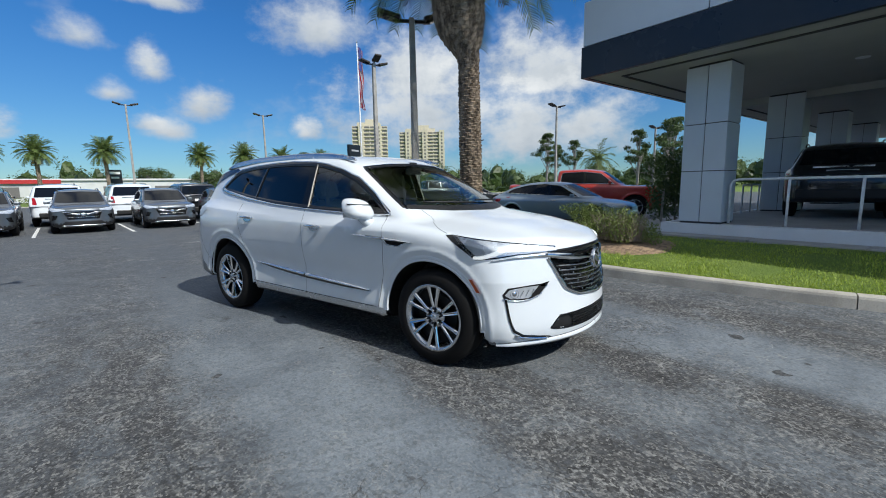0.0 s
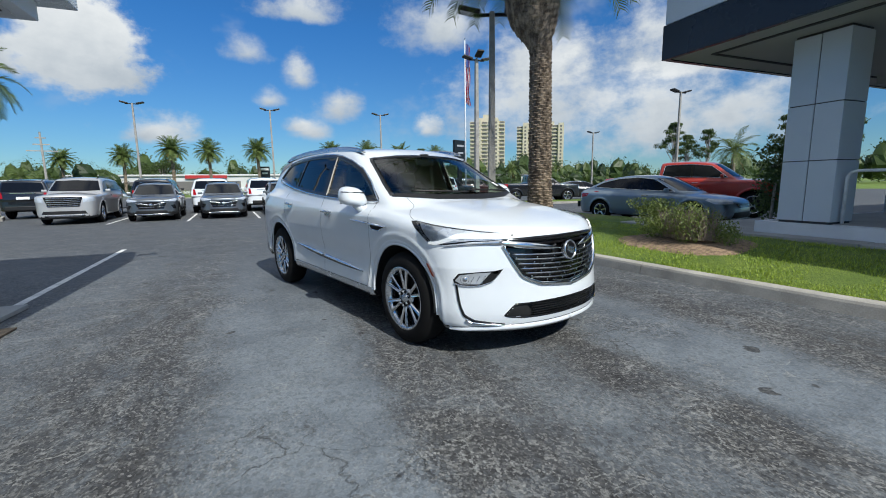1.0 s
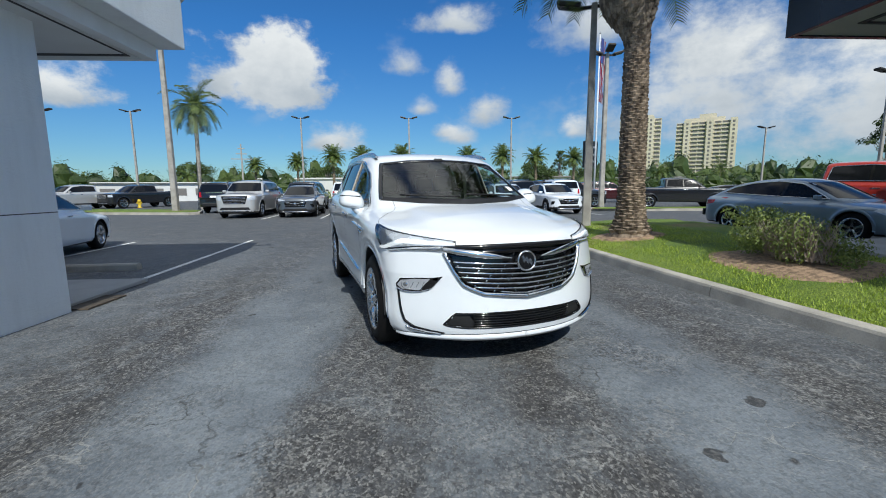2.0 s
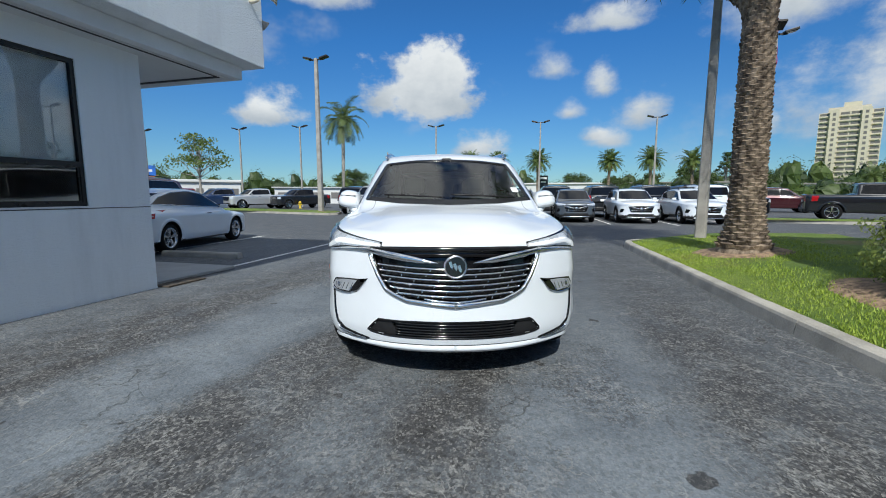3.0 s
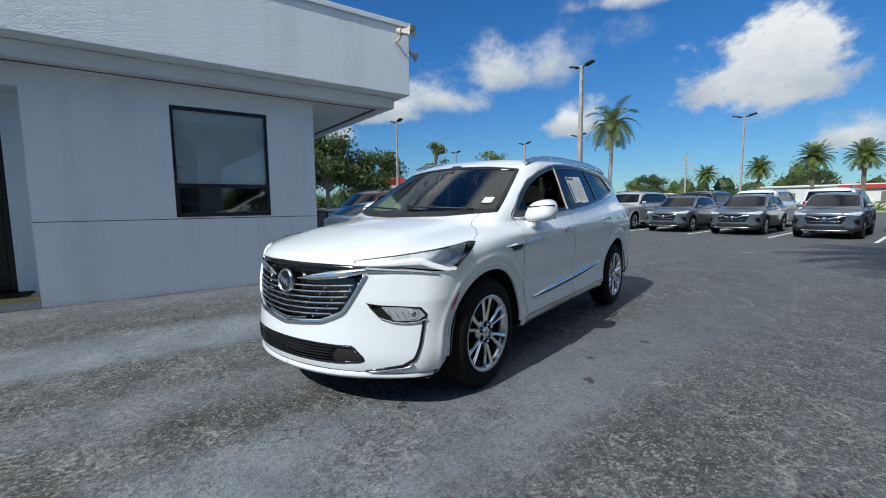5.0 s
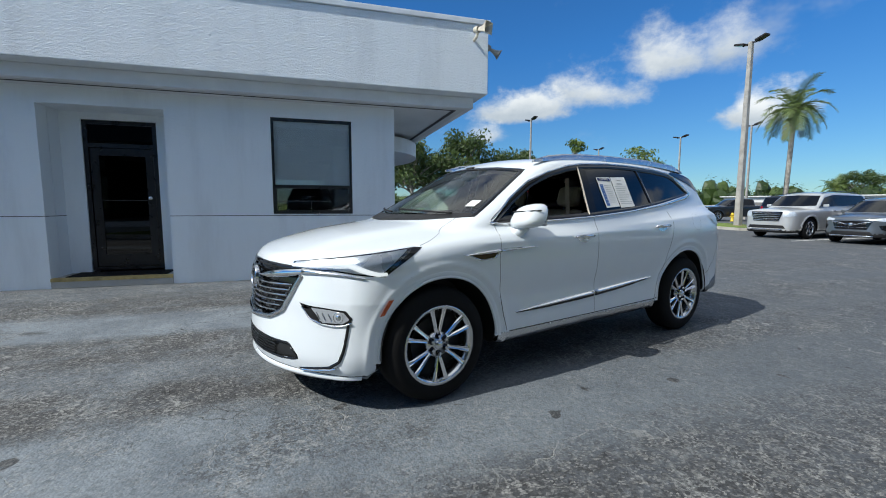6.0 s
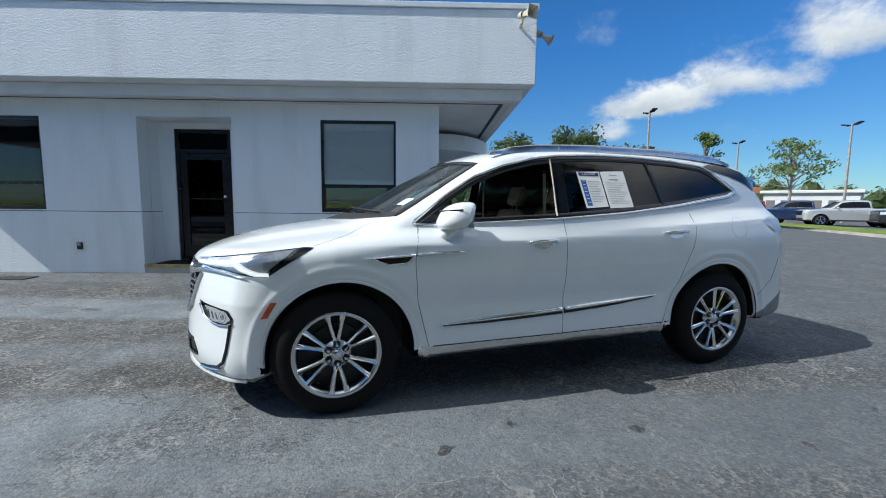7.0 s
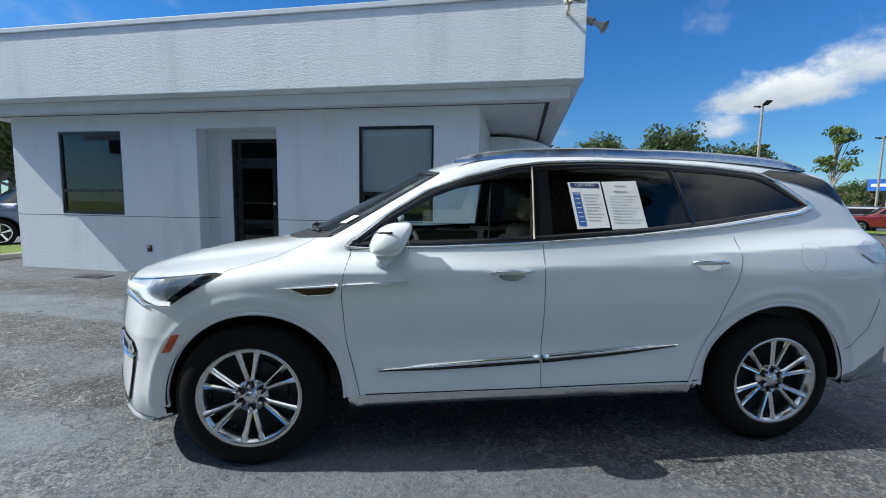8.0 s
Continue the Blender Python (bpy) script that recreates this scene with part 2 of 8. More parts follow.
    jit = n.t.nodes.new("ShaderNodeTexNoise")
    jit.inputs["Scale"].default_value, jit.inputs["Detail"].default_value = 3.0, 7
    n.t.links.new(p, jit.inputs["Vector"])
    wob = n.t.nodes.new("ShaderNodeVectorMath")
    wob.operation = "MULTIPLY_ADD"
    wob.inputs[1].default_value = (0.55, 0.55, 0.0)
    n.t.links.new(jit.outputs["Color"], wob.inputs[0])
    n.t.links.new(p, wob.inputs[2])
    crack = n.voronoi(1.5, "DISTANCE_TO_EDGE", where=wob.outputs[0])
    wide_net = n.voronoi(4.2, "DISTANCE_TO_EDGE", where=wob.outputs[0])
    fine = n.voronoi(11.0, "DISTANCE_TO_EDGE", where=wob.outputs[0])
    where_cracked = n.ramp(n.noise(0.6, 4, where=p), 0.44, 0.56)
    where_net = n.math("MULTIPLY", n.math("ADD", n.math("MULTIPLY", rough_area, 0.75), 0.30, clamp=True), n.ramp(n.noise(1.7, 5, 0.65, where=p), 0.42, 0.58))
    net = n.math("MAXIMUM", n.ramp(wide_net, 0.008, 0.040, 1.0, 0.0), n.ramp(fine, 0.012, 0.065, 0.7, 0.0))
    net = n.math("MULTIPLY", n.math("MULTIPLY", net, where_net), n.ramp(n.noise(26, 4, 0.7, where=p), 0.38, 0.58))
    line = n.math("MULTIPLY", n.ramp(crack, 0.002, 0.008, 1.0, 0.0), where_cracked)
    pale = n.ramp(n.noise(0.8, 3, where=p), 0.44, 0.54)
    base = n.mix(n.math("MULTIPLY", line, 0.60), base, n.mix(pale, (0.03, 0.03, 0.03), (0.36, 0.36, 0.34)))
    base = n.mix(n.math("MULTIPLY", net, 0.66), base, (0.38, 0.385, 0.37))
    grains = n.t.nodes.new("ShaderNodeSeparateColor")
    n.t.links.new(n.voronoi(95, where=n.stretch(1.0, 0.7, 1.0, p), out=1), grains.inputs[0])
    speck = n.math("MULTIPLY", n.math("ADD", n.math("MULTIPLY", rough_area, 0.75), 0.25), n.ramp(n.noise(9, 6, 0.7, where=p), 0.34, 0.62, 0.35, 1.0))
    base = n.mix(n.math("MULTIPLY", n.ramp(grains.outputs[0], 0.70, 0.92), n.math("MULTIPLY", speck, 0.62)), base, (0.36, 0.355, 0.335))
    base = n.mix(n.math("MULTIPLY", n.ramp(grains.outputs[1], 0.55, 0.85), n.math("MULTIPLY", speck, 0.72)), base, (0.022, 0.021, 0.021))
    h = n.math("ADD", n.math("MULTIPLY", stones, -0.9), n.math("MULTIPLY", grit, 0.4))
    h = n.math("SUBTRACT", h, n.math("MULTIPLY", line, 1.5))
    n.set(color=base, rough=n.ramp(patchy, 0.3, 0.7, 0.68, 0.84), spec=0.35)
    n.bump(h, 0.55, 0.006)
    return n.mat


def stucco_material(name, color, scale=38.0, strength=0.5):
    n = Nodes(name)
    swirl = n.noise(scale, 4, 0.6, where=n.stretch(0.7, 0.35, 1.3, n.world_pos), distort=1.2)
    fine = n.noise(scale * 5, 3, where=n.world_pos)
    stain = n.noise(0.8, 6, 0.65, where=n.stretch(2.2, 2.2, 0.35, n.world_pos))
    n.set(color=n.mix(n.ramp(stain, 0.45, 0.75), color, tuple(c * 0.88 for c in color)), rough=0.78)
    n.bump(n.math("ADD", n.ramp(swirl, 0.35, 0.65), n.math("MULTIPLY", fine, 0.25)), strength, 0.008)
    return n.mat


def grass_material():
    n = Nodes("lawn")
    p = n.world_pos
    c = n.mix(n.ramp(n.noise(0.9, 5, where=p), 0.35, 0.65), (0.150, 0.235, 0.030), (0.270, 0.350, 0.055))
    c = n.mix(n.ramp(n.noise(60, 4, where=p), 0.35, 0.7), (0.085, 0.14, 0.022), c)
    c = n.mix(n.math("MULTIPLY", n.ramp(n.noise(0.55, 4, where=p), 0.58, 0.7), 0.7), c, (0.24, 0.18, 0.09))
    n.set(color=c, rough=0.9)
    n.bump(n.noise(90, 4, where=p), 0.8, 0.03)
    return n.mat


def leaf_material(name, dark, light, rough=0.5):
    n = Nodes(name)
    n.set(color=n.mix(n.island(), dark, light), rough=rough)
    t = n.t
    tr = t.nodes.new("ShaderNodeBsdfTranslucent")
    tr.inputs[0].default_value = (*[c * 1.1 for c in light], 1)
    m = t.nodes.new("ShaderNodeMixShader")
    m.inputs[0].default_value = 0.25
    t.links.new(n.bsdf.outputs[0], m.inputs[1])
    t.links.new(tr.outputs[0], m.inputs[2])
    t.links.new(m.outputs[0], t.nodes["Material Output"].inputs["Surface"])
    return n.mat


def bark_material(name, a, b, scale=14):
    n = Nodes(name)
    w = n.noise(scale, 6, 0.65, where=n.stretch(1, 1, 0.4))
    n.set(color=n.mix(n.ramp(w, 0.35, 0.65), a, b), rough=0.9)
    n.bump(n.noise(scale * 3, 5, where=n.stretch(1, 1, 0.3)), 0.7, 0.02)
    return n.mat


M = {}
M["asphalt"] = asphalt_material()
M["asphalt_far"] = plain("sealed_asphalt", (0.06, 0.064, 0.07), 0.8, vary=0.3, scale=0.6, bump=0.3, fine=90)
M["line"] = plain("road_paint", (0.72, 0.72, 0.70), 0.75, vary=0.2, scale=6, bump=0.3, fine=60)
M["kerb"] = plain("kerb_concrete", (0.40, 0.375, 0.33), 0.85, vary=0.22, scale=2.2, bump=0.4, fine=70)
M["walk"] = plain("pavement_concrete", (0.36, 0.36, 0.35), 0.85, vary=0.15, scale=1.2, bump=0.3, fine=80)
M["lawn"] = grass_material()
M["blade"] = leaf_material("grass_blades", (0.17, 0.27, 0.025), (0.44, 0.53, 0.085), 0.6)
# soil with the shadow of the office corner put into its colour
M["soil"] = plain("shaded_soil", (0.075, 0.06, 0.045), 0.95, vary=0.4, scale=14, bump=0.8, fine=60)
M["mulch"] = plain("mulch", (0.27, 0.185, 0.12), 0.95, vary=0.5, scale=14, bump=0.8, fine=60)
M["stucco"] = stucco_material("white_stucco", (0.76, 0.81, 0.85), 34.0, 0.62)
M["smooth_wall"] = stucco_material("painted_wall", (0.76, 0.81, 0.85), 30, 0.30)
M["trim_white"] = plain("white_trim_paint", (0.70, 0.73, 0.76), 0.6, vary=0.06, scale=2)
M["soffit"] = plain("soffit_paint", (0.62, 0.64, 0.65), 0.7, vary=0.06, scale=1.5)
# soffit paint made darker, for the shade under the showroom canopy
M["soffit_shaded"] = plain("soffit_paint_shaded", (0.40, 0.41, 0.40), 0.7, vary=0.06, scale=1.5)
M["groove"] = plain("dark_joint", (0.05, 0.05, 0.055), 0.8)
M["panel"] = plain("composite_panel", (0.60, 0.66, 0.72), 0.35, vary=0.04, scale=1.0)
M["navy"] = plain("dark_fascia_panel", (0.012, 0.017, 0.026), 0.30, vary=0.15, scale=1.0)
M["black_frame"] = plain("black_window_frame", (0.009, 0.009, 0.010), 0.32)
# near black: the dimness of unlit rooms is put into this colour
M["dark_room"] = plain("interior_shade", (0.022, 0.024, 0.026), 0.9)
M["blind"] = plain("window_blind", (0.86, 0.88, 0.88), 0.8, vary=0.04)
# headliner cloth with the cabin's shade put into its colour
M["headliner_dim"] = plain("dimmed_cabin_cloth", (0.10, 0.095, 0.088), 0.9)
M["pane"] = glass("window_pane", (0.97, 0.99, 0.99), 0.03)
M["shop_glass"] = glass("dark_shop_glass", (0.06, 0.07, 0.075), 0.02)
M["concrete_pole"] = plain("concrete_pole", (0.34, 0.32, 0.29), 0.85, vary=0.2, scale=3, bump=0.3, fine=60)
M["bronze"] = plain("bronze_metal", (0.045, 0.04, 0.036), 0.45, 0.6)
M["steel_white"] = plain("white_rail_paint", (0.75, 0.76, 0.77), 0.4)
M["yellow"] = plain("yellow_edge_paint", (0.40, 0.31, 0.13), 0.8, vary=0.35, scale=5)
M["camera_beige"] = plain("beige_housing", (0.55, 0.50, 0.40), 0.5)
M["trunk_palm"] = bark_material("palm_trunk", (0.085, 0.062, 0.045), (0.33, 0.255, 0.185), 9)
M["trunk_grey"] = bark_material("grey_bark", (0.20, 0.175, 0.15), (0.42, 0.39, 0.34), 8)
M["frond"] = leaf_material("palm_frond", (0.06, 0.105, 0.025), (0.19, 0.24, 0.07))
M["frond_dry"] = leaf_material("dry_frond", (0.16, 0.11, 0.05), (0.30, 0.22, 0.10), 0.8)
M["fruit"] = plain("palm_fruit", (0.55, 0.22, 0.03), 0.6)
M["leaf"] = leaf_material("tree_leaves", (0.018, 0.042, 0.010), (0.095, 0.14, 0.032))
M["leaf_light"] = leaf_material("light_leaves", (0.06, 0.10, 0.02), (0.17, 0.23, 0.05))
M["leaf_hedge"] = leaf_material("hedge_leaves", (0.07, 0.115, 0.025), (0.26, 0.31, 0.08))
M["twig"] = plain("dry_twigs", (0.30, 0.24, 0.20), 0.9, vary=0.3)
# vehicles
M["paint_white"] = car_paint("white_car_paint", (0.755, 0.797, 0.838))
M["paint_grey"] = car_paint("grey_car_paint", (0.13, 0.145, 0.16), 0.6, 0.35)
M["paint_silver"] = car_paint("silver_car_paint", (0.58, 0.58, 0.575), 0.5, 0.35)
M["paint_black"] = car_paint("black_car_paint", (0.010, 0.011, 0.014), 0.2, 0.3)
M["paint_red"] = car_paint("orange_red_car_paint", (0.48, 0.035, 0.018), 0.2, 0.3)
M["paint_crimson"] = car_paint("crimson_car_paint", (0.20, 0.012, 0.014), 0.2, 0.3)
M["paint_darkred"] = car_paint("dark_red_car_paint", (0.055, 0.006, 0.009), 0.3, 0.3)
M["paint_blue"] = car_paint("blue_grey_car_paint", (0.22, 0.29, 0.36), 0.6, 0.35)
M["paint_navy"] = car_paint("navy_car_paint", (0.02, 0.045, 0.12), 0.4, 0.3)
M["chrome"] = plain("chrome", (0.78, 0.79, 0.80), 0.10, 1.0, vary=0.03)
M["satin"] = plain("bright_alloy", (0.62, 0.63, 0.65), 0.22, 1.0, vary=0.05)
M["rubber"] = plain("tyre_rubber", (0.007, 0.007, 0.0075), 0.85, vary=0.2, bump=0.2)
M["rubber"].node_tree.nodes["Principled BSDF"].inputs["Specular IOR Level"].default_value = 0.22
M["black_plastic"] = plain("black_plastic", (0.011, 0.011, 0.012), 0.5, bump=0.1)
M["gloss_black"] = plain("gloss_black", (0.008, 0.008, 0.009), 0.12)
M["tint"] = glass("tinted_car_glass", (0.012, 0.014, 0.016), 0.02)
M["windscreen"] = glass("car_windscreen", (0.62, 0.78, 0.76), 0.07, ior=1.5)
M["dark_glass"] = plain("dark_car_glass", (0.008, 0.009, 0.011), 0.05, vary=0.1)
M["dark_glass"].node_tree.nodes["Principled BSDF"].inputs["Specular IOR Level"].default_value = 0.28
M["lamp_lens"] = glass("clear_lamp_lens", (0.9, 0.92, 0.94), 0.06)
M["lamp_inside"] = plain("lamp_reflector", (0.62, 0.66, 0.71), 0.34, 0.35)
M["lamp_silver"] = plain("silver_lamp_reflector", (0.72, 0.75, 0.79), 0.28, 0.35)
M["drl"] = plain("white_light_guide", (0.88, 0.88, 0.88), 0.3, vary=0.02)
M["drl"].node_tree.nodes["Principled BSDF"].inputs["Emission Color"].default_value = (0.95, 0.98, 1.0, 1)
M["drl"].node_tree.nodes["Principled BSDF"].inputs["Emission Strength"].default_value = 0.55
M["amber"] = plain("amber_marker", (0.50, 0.09, 0.02), 0.25)
M["red_lens"] = plain("red_lamp", (0.35, 0.008, 0.01), 0.15)
M["cream"] = plain("cream_leather", (0.52, 0.48, 0.41), 0.6, vary=0.08, bump=0.15)
M["cabin_dark"] = plain("dark_cabin_trim", (0.035, 0.033, 0.032), 0.7, bump=0.15)
M["cloth_cream"] = plain("cream_headliner", (0.46, 0.42, 0.36), 0.9)
M["grey_skirt"] = plain("grey_bumper_skirt", (0.22, 0.23, 0.24), 0.5, vary=0.08)
M["gap_grey"] = plain("panel_joint", (0.10, 0.105, 0.11), 0.6)
M["fog_silver"] = plain("fog_lamp_reflector", (0.36, 0.38, 0.41), 0.35, 0.2)
M["paper"] = plain("white_paper", (0.78, 0.78, 0.77), 0.8, vary=0.02)
M["ink_blue"] = plain("blue_print", (0.03, 0.12, 0.38), 0.7)
M["ink_navy"] = plain("navy_print", (0.015, 0.03, 0.12), 0.7)
M["ink_grey"] = plain("grey_print", (0.35, 0.36, 0.38), 0.8)
M["flag_red"] = plain("flag_red", (0.50, 0.03, 0.04), 0.8)
M["flag_white"] = plain("flag_white", (0.75, 0.74, 0.74), 0.8)
M["flag_blue"] = plain("flag_blue", (0.03, 0.05, 0.20), 0.8)
M["tower"] = plain("tower_render", (0.58, 0.52, 0.40), 0.8, vary=0.08, scale=0.05, fine=1)
M["tower_dark"] = plain("tower_recess", (0.16, 0.15, 0.14), 0.5)
M["far_wall"] = plain("far_white_wall", (0.62, 0.62, 0.60), 0.8, vary=0.08, scale=0.2, fine=2)
M["far_tan"] = plain("tan_wall", (0.45, 0.30, 0.18), 0.8, vary=0.08, scale=0.3, fine=2)
M["roof_red"] = plain("terracotta_roof", (0.36, 0.14, 0.07), 0.8, vary=0.15, scale=2)
M["roof_grey"] = plain("grey_roof", (0.22, 0.21, 0.20), 0.8, vary=0.15, scale=2)
M["sign_black"] = plain("black_sign", (0.012, 0.013, 0.015), 0.35)
M["sign_red"] = plain("red_sign", (0.45, 0.03, 0.03), 0.5)
M["sign_blue"] = plain("blue_sign", (0.03, 0.15, 0.55), 0.5)
M["hydrant"] = plain("hydrant_yellow", (0.65, 0.45, 0.03), 0.5)


# ---- mesh helpers ----
class G:
    """Gathers faces for one mesh."""

    def __init__(self):
        self.v, self.f = [], []

    def add(self, verts, faces, m=None):
        k = len(self.v)
        self.v += [tuple(m @ Vector(p)) if m is not None else tuple(p) for p in verts]
        self.f += [tuple(i + k for i in f) for f in faces]
        return self

    def box(self, lo, hi, m=None, bevel=0.0):
        (a, b, c), (d, e, f) = lo, hi
        if bevel <= 0:
            vs = [(x, y, z) for x in (a, d) for y in (b, e) for z in (c, f)]
            return self.add(vs, [(0, 1, 3, 2), (4, 6, 7, 5), (0, 4, 5, 1), (2, 3, 7, 6), (0, 2, 6, 4), (1, 5, 7, 3)], m)
        bm = bmesh.new()
        bmesh.ops.create_cube(bm, size=1)
        for v in bm.verts:
            v.co = Vector(((a + d) / 2 + v.co.x * (d - a), (b + e) / 2 + v.co.y * (e - b), (c + f) / 2 + v.co.z * (f - c)))
        bmesh.ops.bevel(bm, geom=bm.edges[:], offset=bevel, segments=2, affect="EDGES", profile=0.5)
        bm.verts.index_update()
        self.add([v.co[:] for v in bm.verts], [[v.index for v in fc.verts] for fc in bm.faces], m)
        bm.free()
        return self

    def tube(self, path, radii, n=8, caps=True, m=None):
        """A round bar along a path."""
        path = [Vector(p) for p in path]
        if isinstance(radii, (int, float)):
            radii = [radii] * len(path)
        vs, fs = [], []
        side = None
        for i, p in enumerate(path):
            d = (path[min(i + 1, len(path) - 1)] - path[max(i - 1, 0)]).normalized()
            if side is None:
                side = d.orthogonal().normalized()
            side = (side - d * side.dot(d)).normalized()
            up = d.cross(side)
            for k in range(n):
                a = 2 * math.pi * k / n
                vs.append(p + (side * math.cos(a) + up * math.sin(a)) * radii[i])
        for i in range(len(path) - 1):
            for k in range(n):
                a, b = i * n + k, i * n + (k + 1) % n
                fs.append((a, b, b + n, a + n))
        if caps:
            fs += [tuple(range(n))[::-1], tuple(range((len(path) - 1) * n, len(path) * n))]
        return self.add(vs, fs, m)

    def lathe(self, profile, n=24, m=None, axis="z", close=False):
        """profile: (radius, along) pairs."""
        vs, fs = [], []
        for r, h in profile:
            for k in range(n):
                a = 2 * math.pi * k / n
                p = (r * math.cos(a), r * math.sin(a), h)
                vs.append((p[2], p[0], p[1]) if axis == "x" else p)
        rows = len(profile)
        for i in range(rows if close else rows - 1):
            for k in range(n):
                a, b = i * n + k, i * n + (k + 1) % n
                j = ((i + 1) % rows - i) * n
                fs.append((a, b, b + j, a + j))
        return self.add(vs, fs, m)

    def prism(self, outline, z0, z1, m=None):
        """An upright prism over a flat outline."""
        n = len(outline)
        vs = [(x, y, z0) for x, y in outline] + [(x, y, z1) for x, y in outline]
        fs = [tuple(range(n))[::-1], tuple(range(n, 2 * n))]
        fs += [(i, (i + 1) % n, (i + 1) % n + n, i + n) for i in range(n)]
        return self.add(vs, fs, m)

    def mesh(self, name, mat=None, smooth=False):
        me = bpy.data.meshes.new(name)
        me.from_pydata(self.v, [], self.f)
        if mat:
            me.materials.append(M[mat] if isinstance(mat, str) else mat)
        if smooth:
            me.polygons.foreach_set("use_smooth", [True] * len(me.polygons))
        me.update()
        return me


def part(name, g, mat, parent, label="", smooth=False):
    """One mesh object under a thing or under a part; g is a G or a mesh that is shared."""
    ob = new(name, g.mesh(name, mat, smooth) if isinstance(g, G) else g)
    ob.parent = parent
    return tagged(ob, label)


def thing(name, label, category, group="", kind="", at=None):
    ob = tagged(new(name), label, category, group, kind)
    ob.empty_display_size = 0.2
    if at is not None:
        ob.matrix_basis = at
    return ob


def solid(name, g, mat, label, category, group="", kind="", smooth=False, at=None):
    ob = tagged(new(name, g.mesh(name, mat, smooth)), label, category, group, kind)
    if at is not None:
        ob.matrix_basis = at
    return ob


def curve(points):
    """A smooth function through (place, value) pairs."""
    xs = np.array([p[0] for p in points], float)
    ys = np.array([p[1] for p in points], float)
    d = np.diff(ys) / np.diff(xs)
    m = np.concatenate(([d[0]], (d[1:] + d[:-1]) / 2, [d[-1]]))
    flat_spots = np.concatenate(([False], d[1:] * d[:-1] <= 0, [False]))
    m[flat_spots] = 0
    fx = np.linspace(xs[0], xs[-1], 400)
    i = np.clip(np.searchsorted(xs, fx, side="right") - 1, 0, len(xs) - 2)
    h = xs[i + 1] - xs[i]
    t = (fx - xs[i]) / h
    fy = (2 * t**3 - 3 * t**2 + 1) * ys[i] + (t**3 - 2 * t**2 + t) * h * m[i] + (3 * t**2 - 2 * t**3) * ys[i + 1] + (t**3 - t**2) * h * m[i + 1]
    return lambda q: np.interp(q, fx, fy)

# ---- ground ----
def sheet(name, outline, z, mat, label, category, depth=0.05):
    return solid(name, G().prism(outline, z - depth, z), mat, label, category, kind="structure")


solid("ground", G().box((-2600, -2600, -0.6), (2600, 2600, -0.012)), "lawn", "flat green land reaching to the horizon", "ground", kind="structure")
sheet("parking_lot", [(-75, -60), (70, -60), (70, 66), (-75, 66)], 0.0, "asphalt", "worn grey asphalt lot with dark stains and cracks", "asphalt", 0.01)
sheet("road", [(-400, 92), (400, 92), (400, 106), (-400, 106)], 0.0, "asphalt_far", "distant dark asphalt road beyond the lawn verge", "road", 0.01)


def stripe(a, b, w=0.10):
    a, b = Vector((*a, 0)), Vector((*b, 0))
    d = (b - a).normalized()
    s = Vector((-d.y, d.x, 0)) * w / 2
    g = G()
    n = 10
    rows = []
    for i in range(n + 1):
        p = a.lerp(b, i / n)
        j = 0.012 * noise.noise(p * 3.1)
        rows += [p + s * (1 + j * 6), p - s * (1 - j * 6)]
    vs = [(p.x, p.y, z) for z in (0.002, 0.006) for p in rows]
    k = len(rows)
    fs = [(2 * i + k, 2 * i + 1 + k, 2 * i + 3 + k, 2 * i + 2 + k) for i in range(n)]
    g.add(vs, fs)
    return solid("parking_line", g, "line", "white painted parking bay line on the asphalt", "road marking", "parking lines", "structure")


ROW_Y = 20.4          # front ends of the facing row
BAY = 2.74
for i in range(-2, 7):
    x = -4.83 + BAY * (i + 0) + 0.0
    if i >= 0:
        stripe((x, ROW_Y - 0.6), (x - 0.45, ROW_Y + 5.2))
for x in (-1.74, -4.78, -7.6):
    stripe((x, 6.0), (x - 0.26, 11.1))

# kerb and raised lawn beside the drive
KERB = [(9.2, -7.5), (8.1, -4.0), (7.3, -1.5), (6.75, 0.4), (6.38, 1.7), (6.15, 3.2), (6.0, 4.6), (5.86, 6.2), (5.7, 8.2), (5.56, 9.9), (5.50, 10.8), (5.56, 11.35), (5.85, 11.75),
        (6.4, 12.0), (7.5, 12.2), (9.5, 12.4)]


def offset_path(path, d):
    out = []
    for i, p in enumerate(path):
        a, b = Vector(path[max(i - 1, 0)]), Vector(path[min(i + 1, len(path) - 1)])
        t = (b - a).normalized()
        out.append((p[0] + t.y * d, p[1] - t.x * d))
    return out


def smooth_path(path, step=0.25):
    xs = np.array(path)
    s = np.concatenate(([0], np.cumsum(np.hypot(*np.diff(xs, axis=0).T))))
    n = max(int(s[-1] / step), 4)
    fx, fy = curve(list(zip(s, xs[:, 0]))), curve(list(zip(s, xs[:, 1])))
    q = np.linspace(0, s[-1], n)
    return list(zip(fx(q).tolist(), fy(q).tolist()))


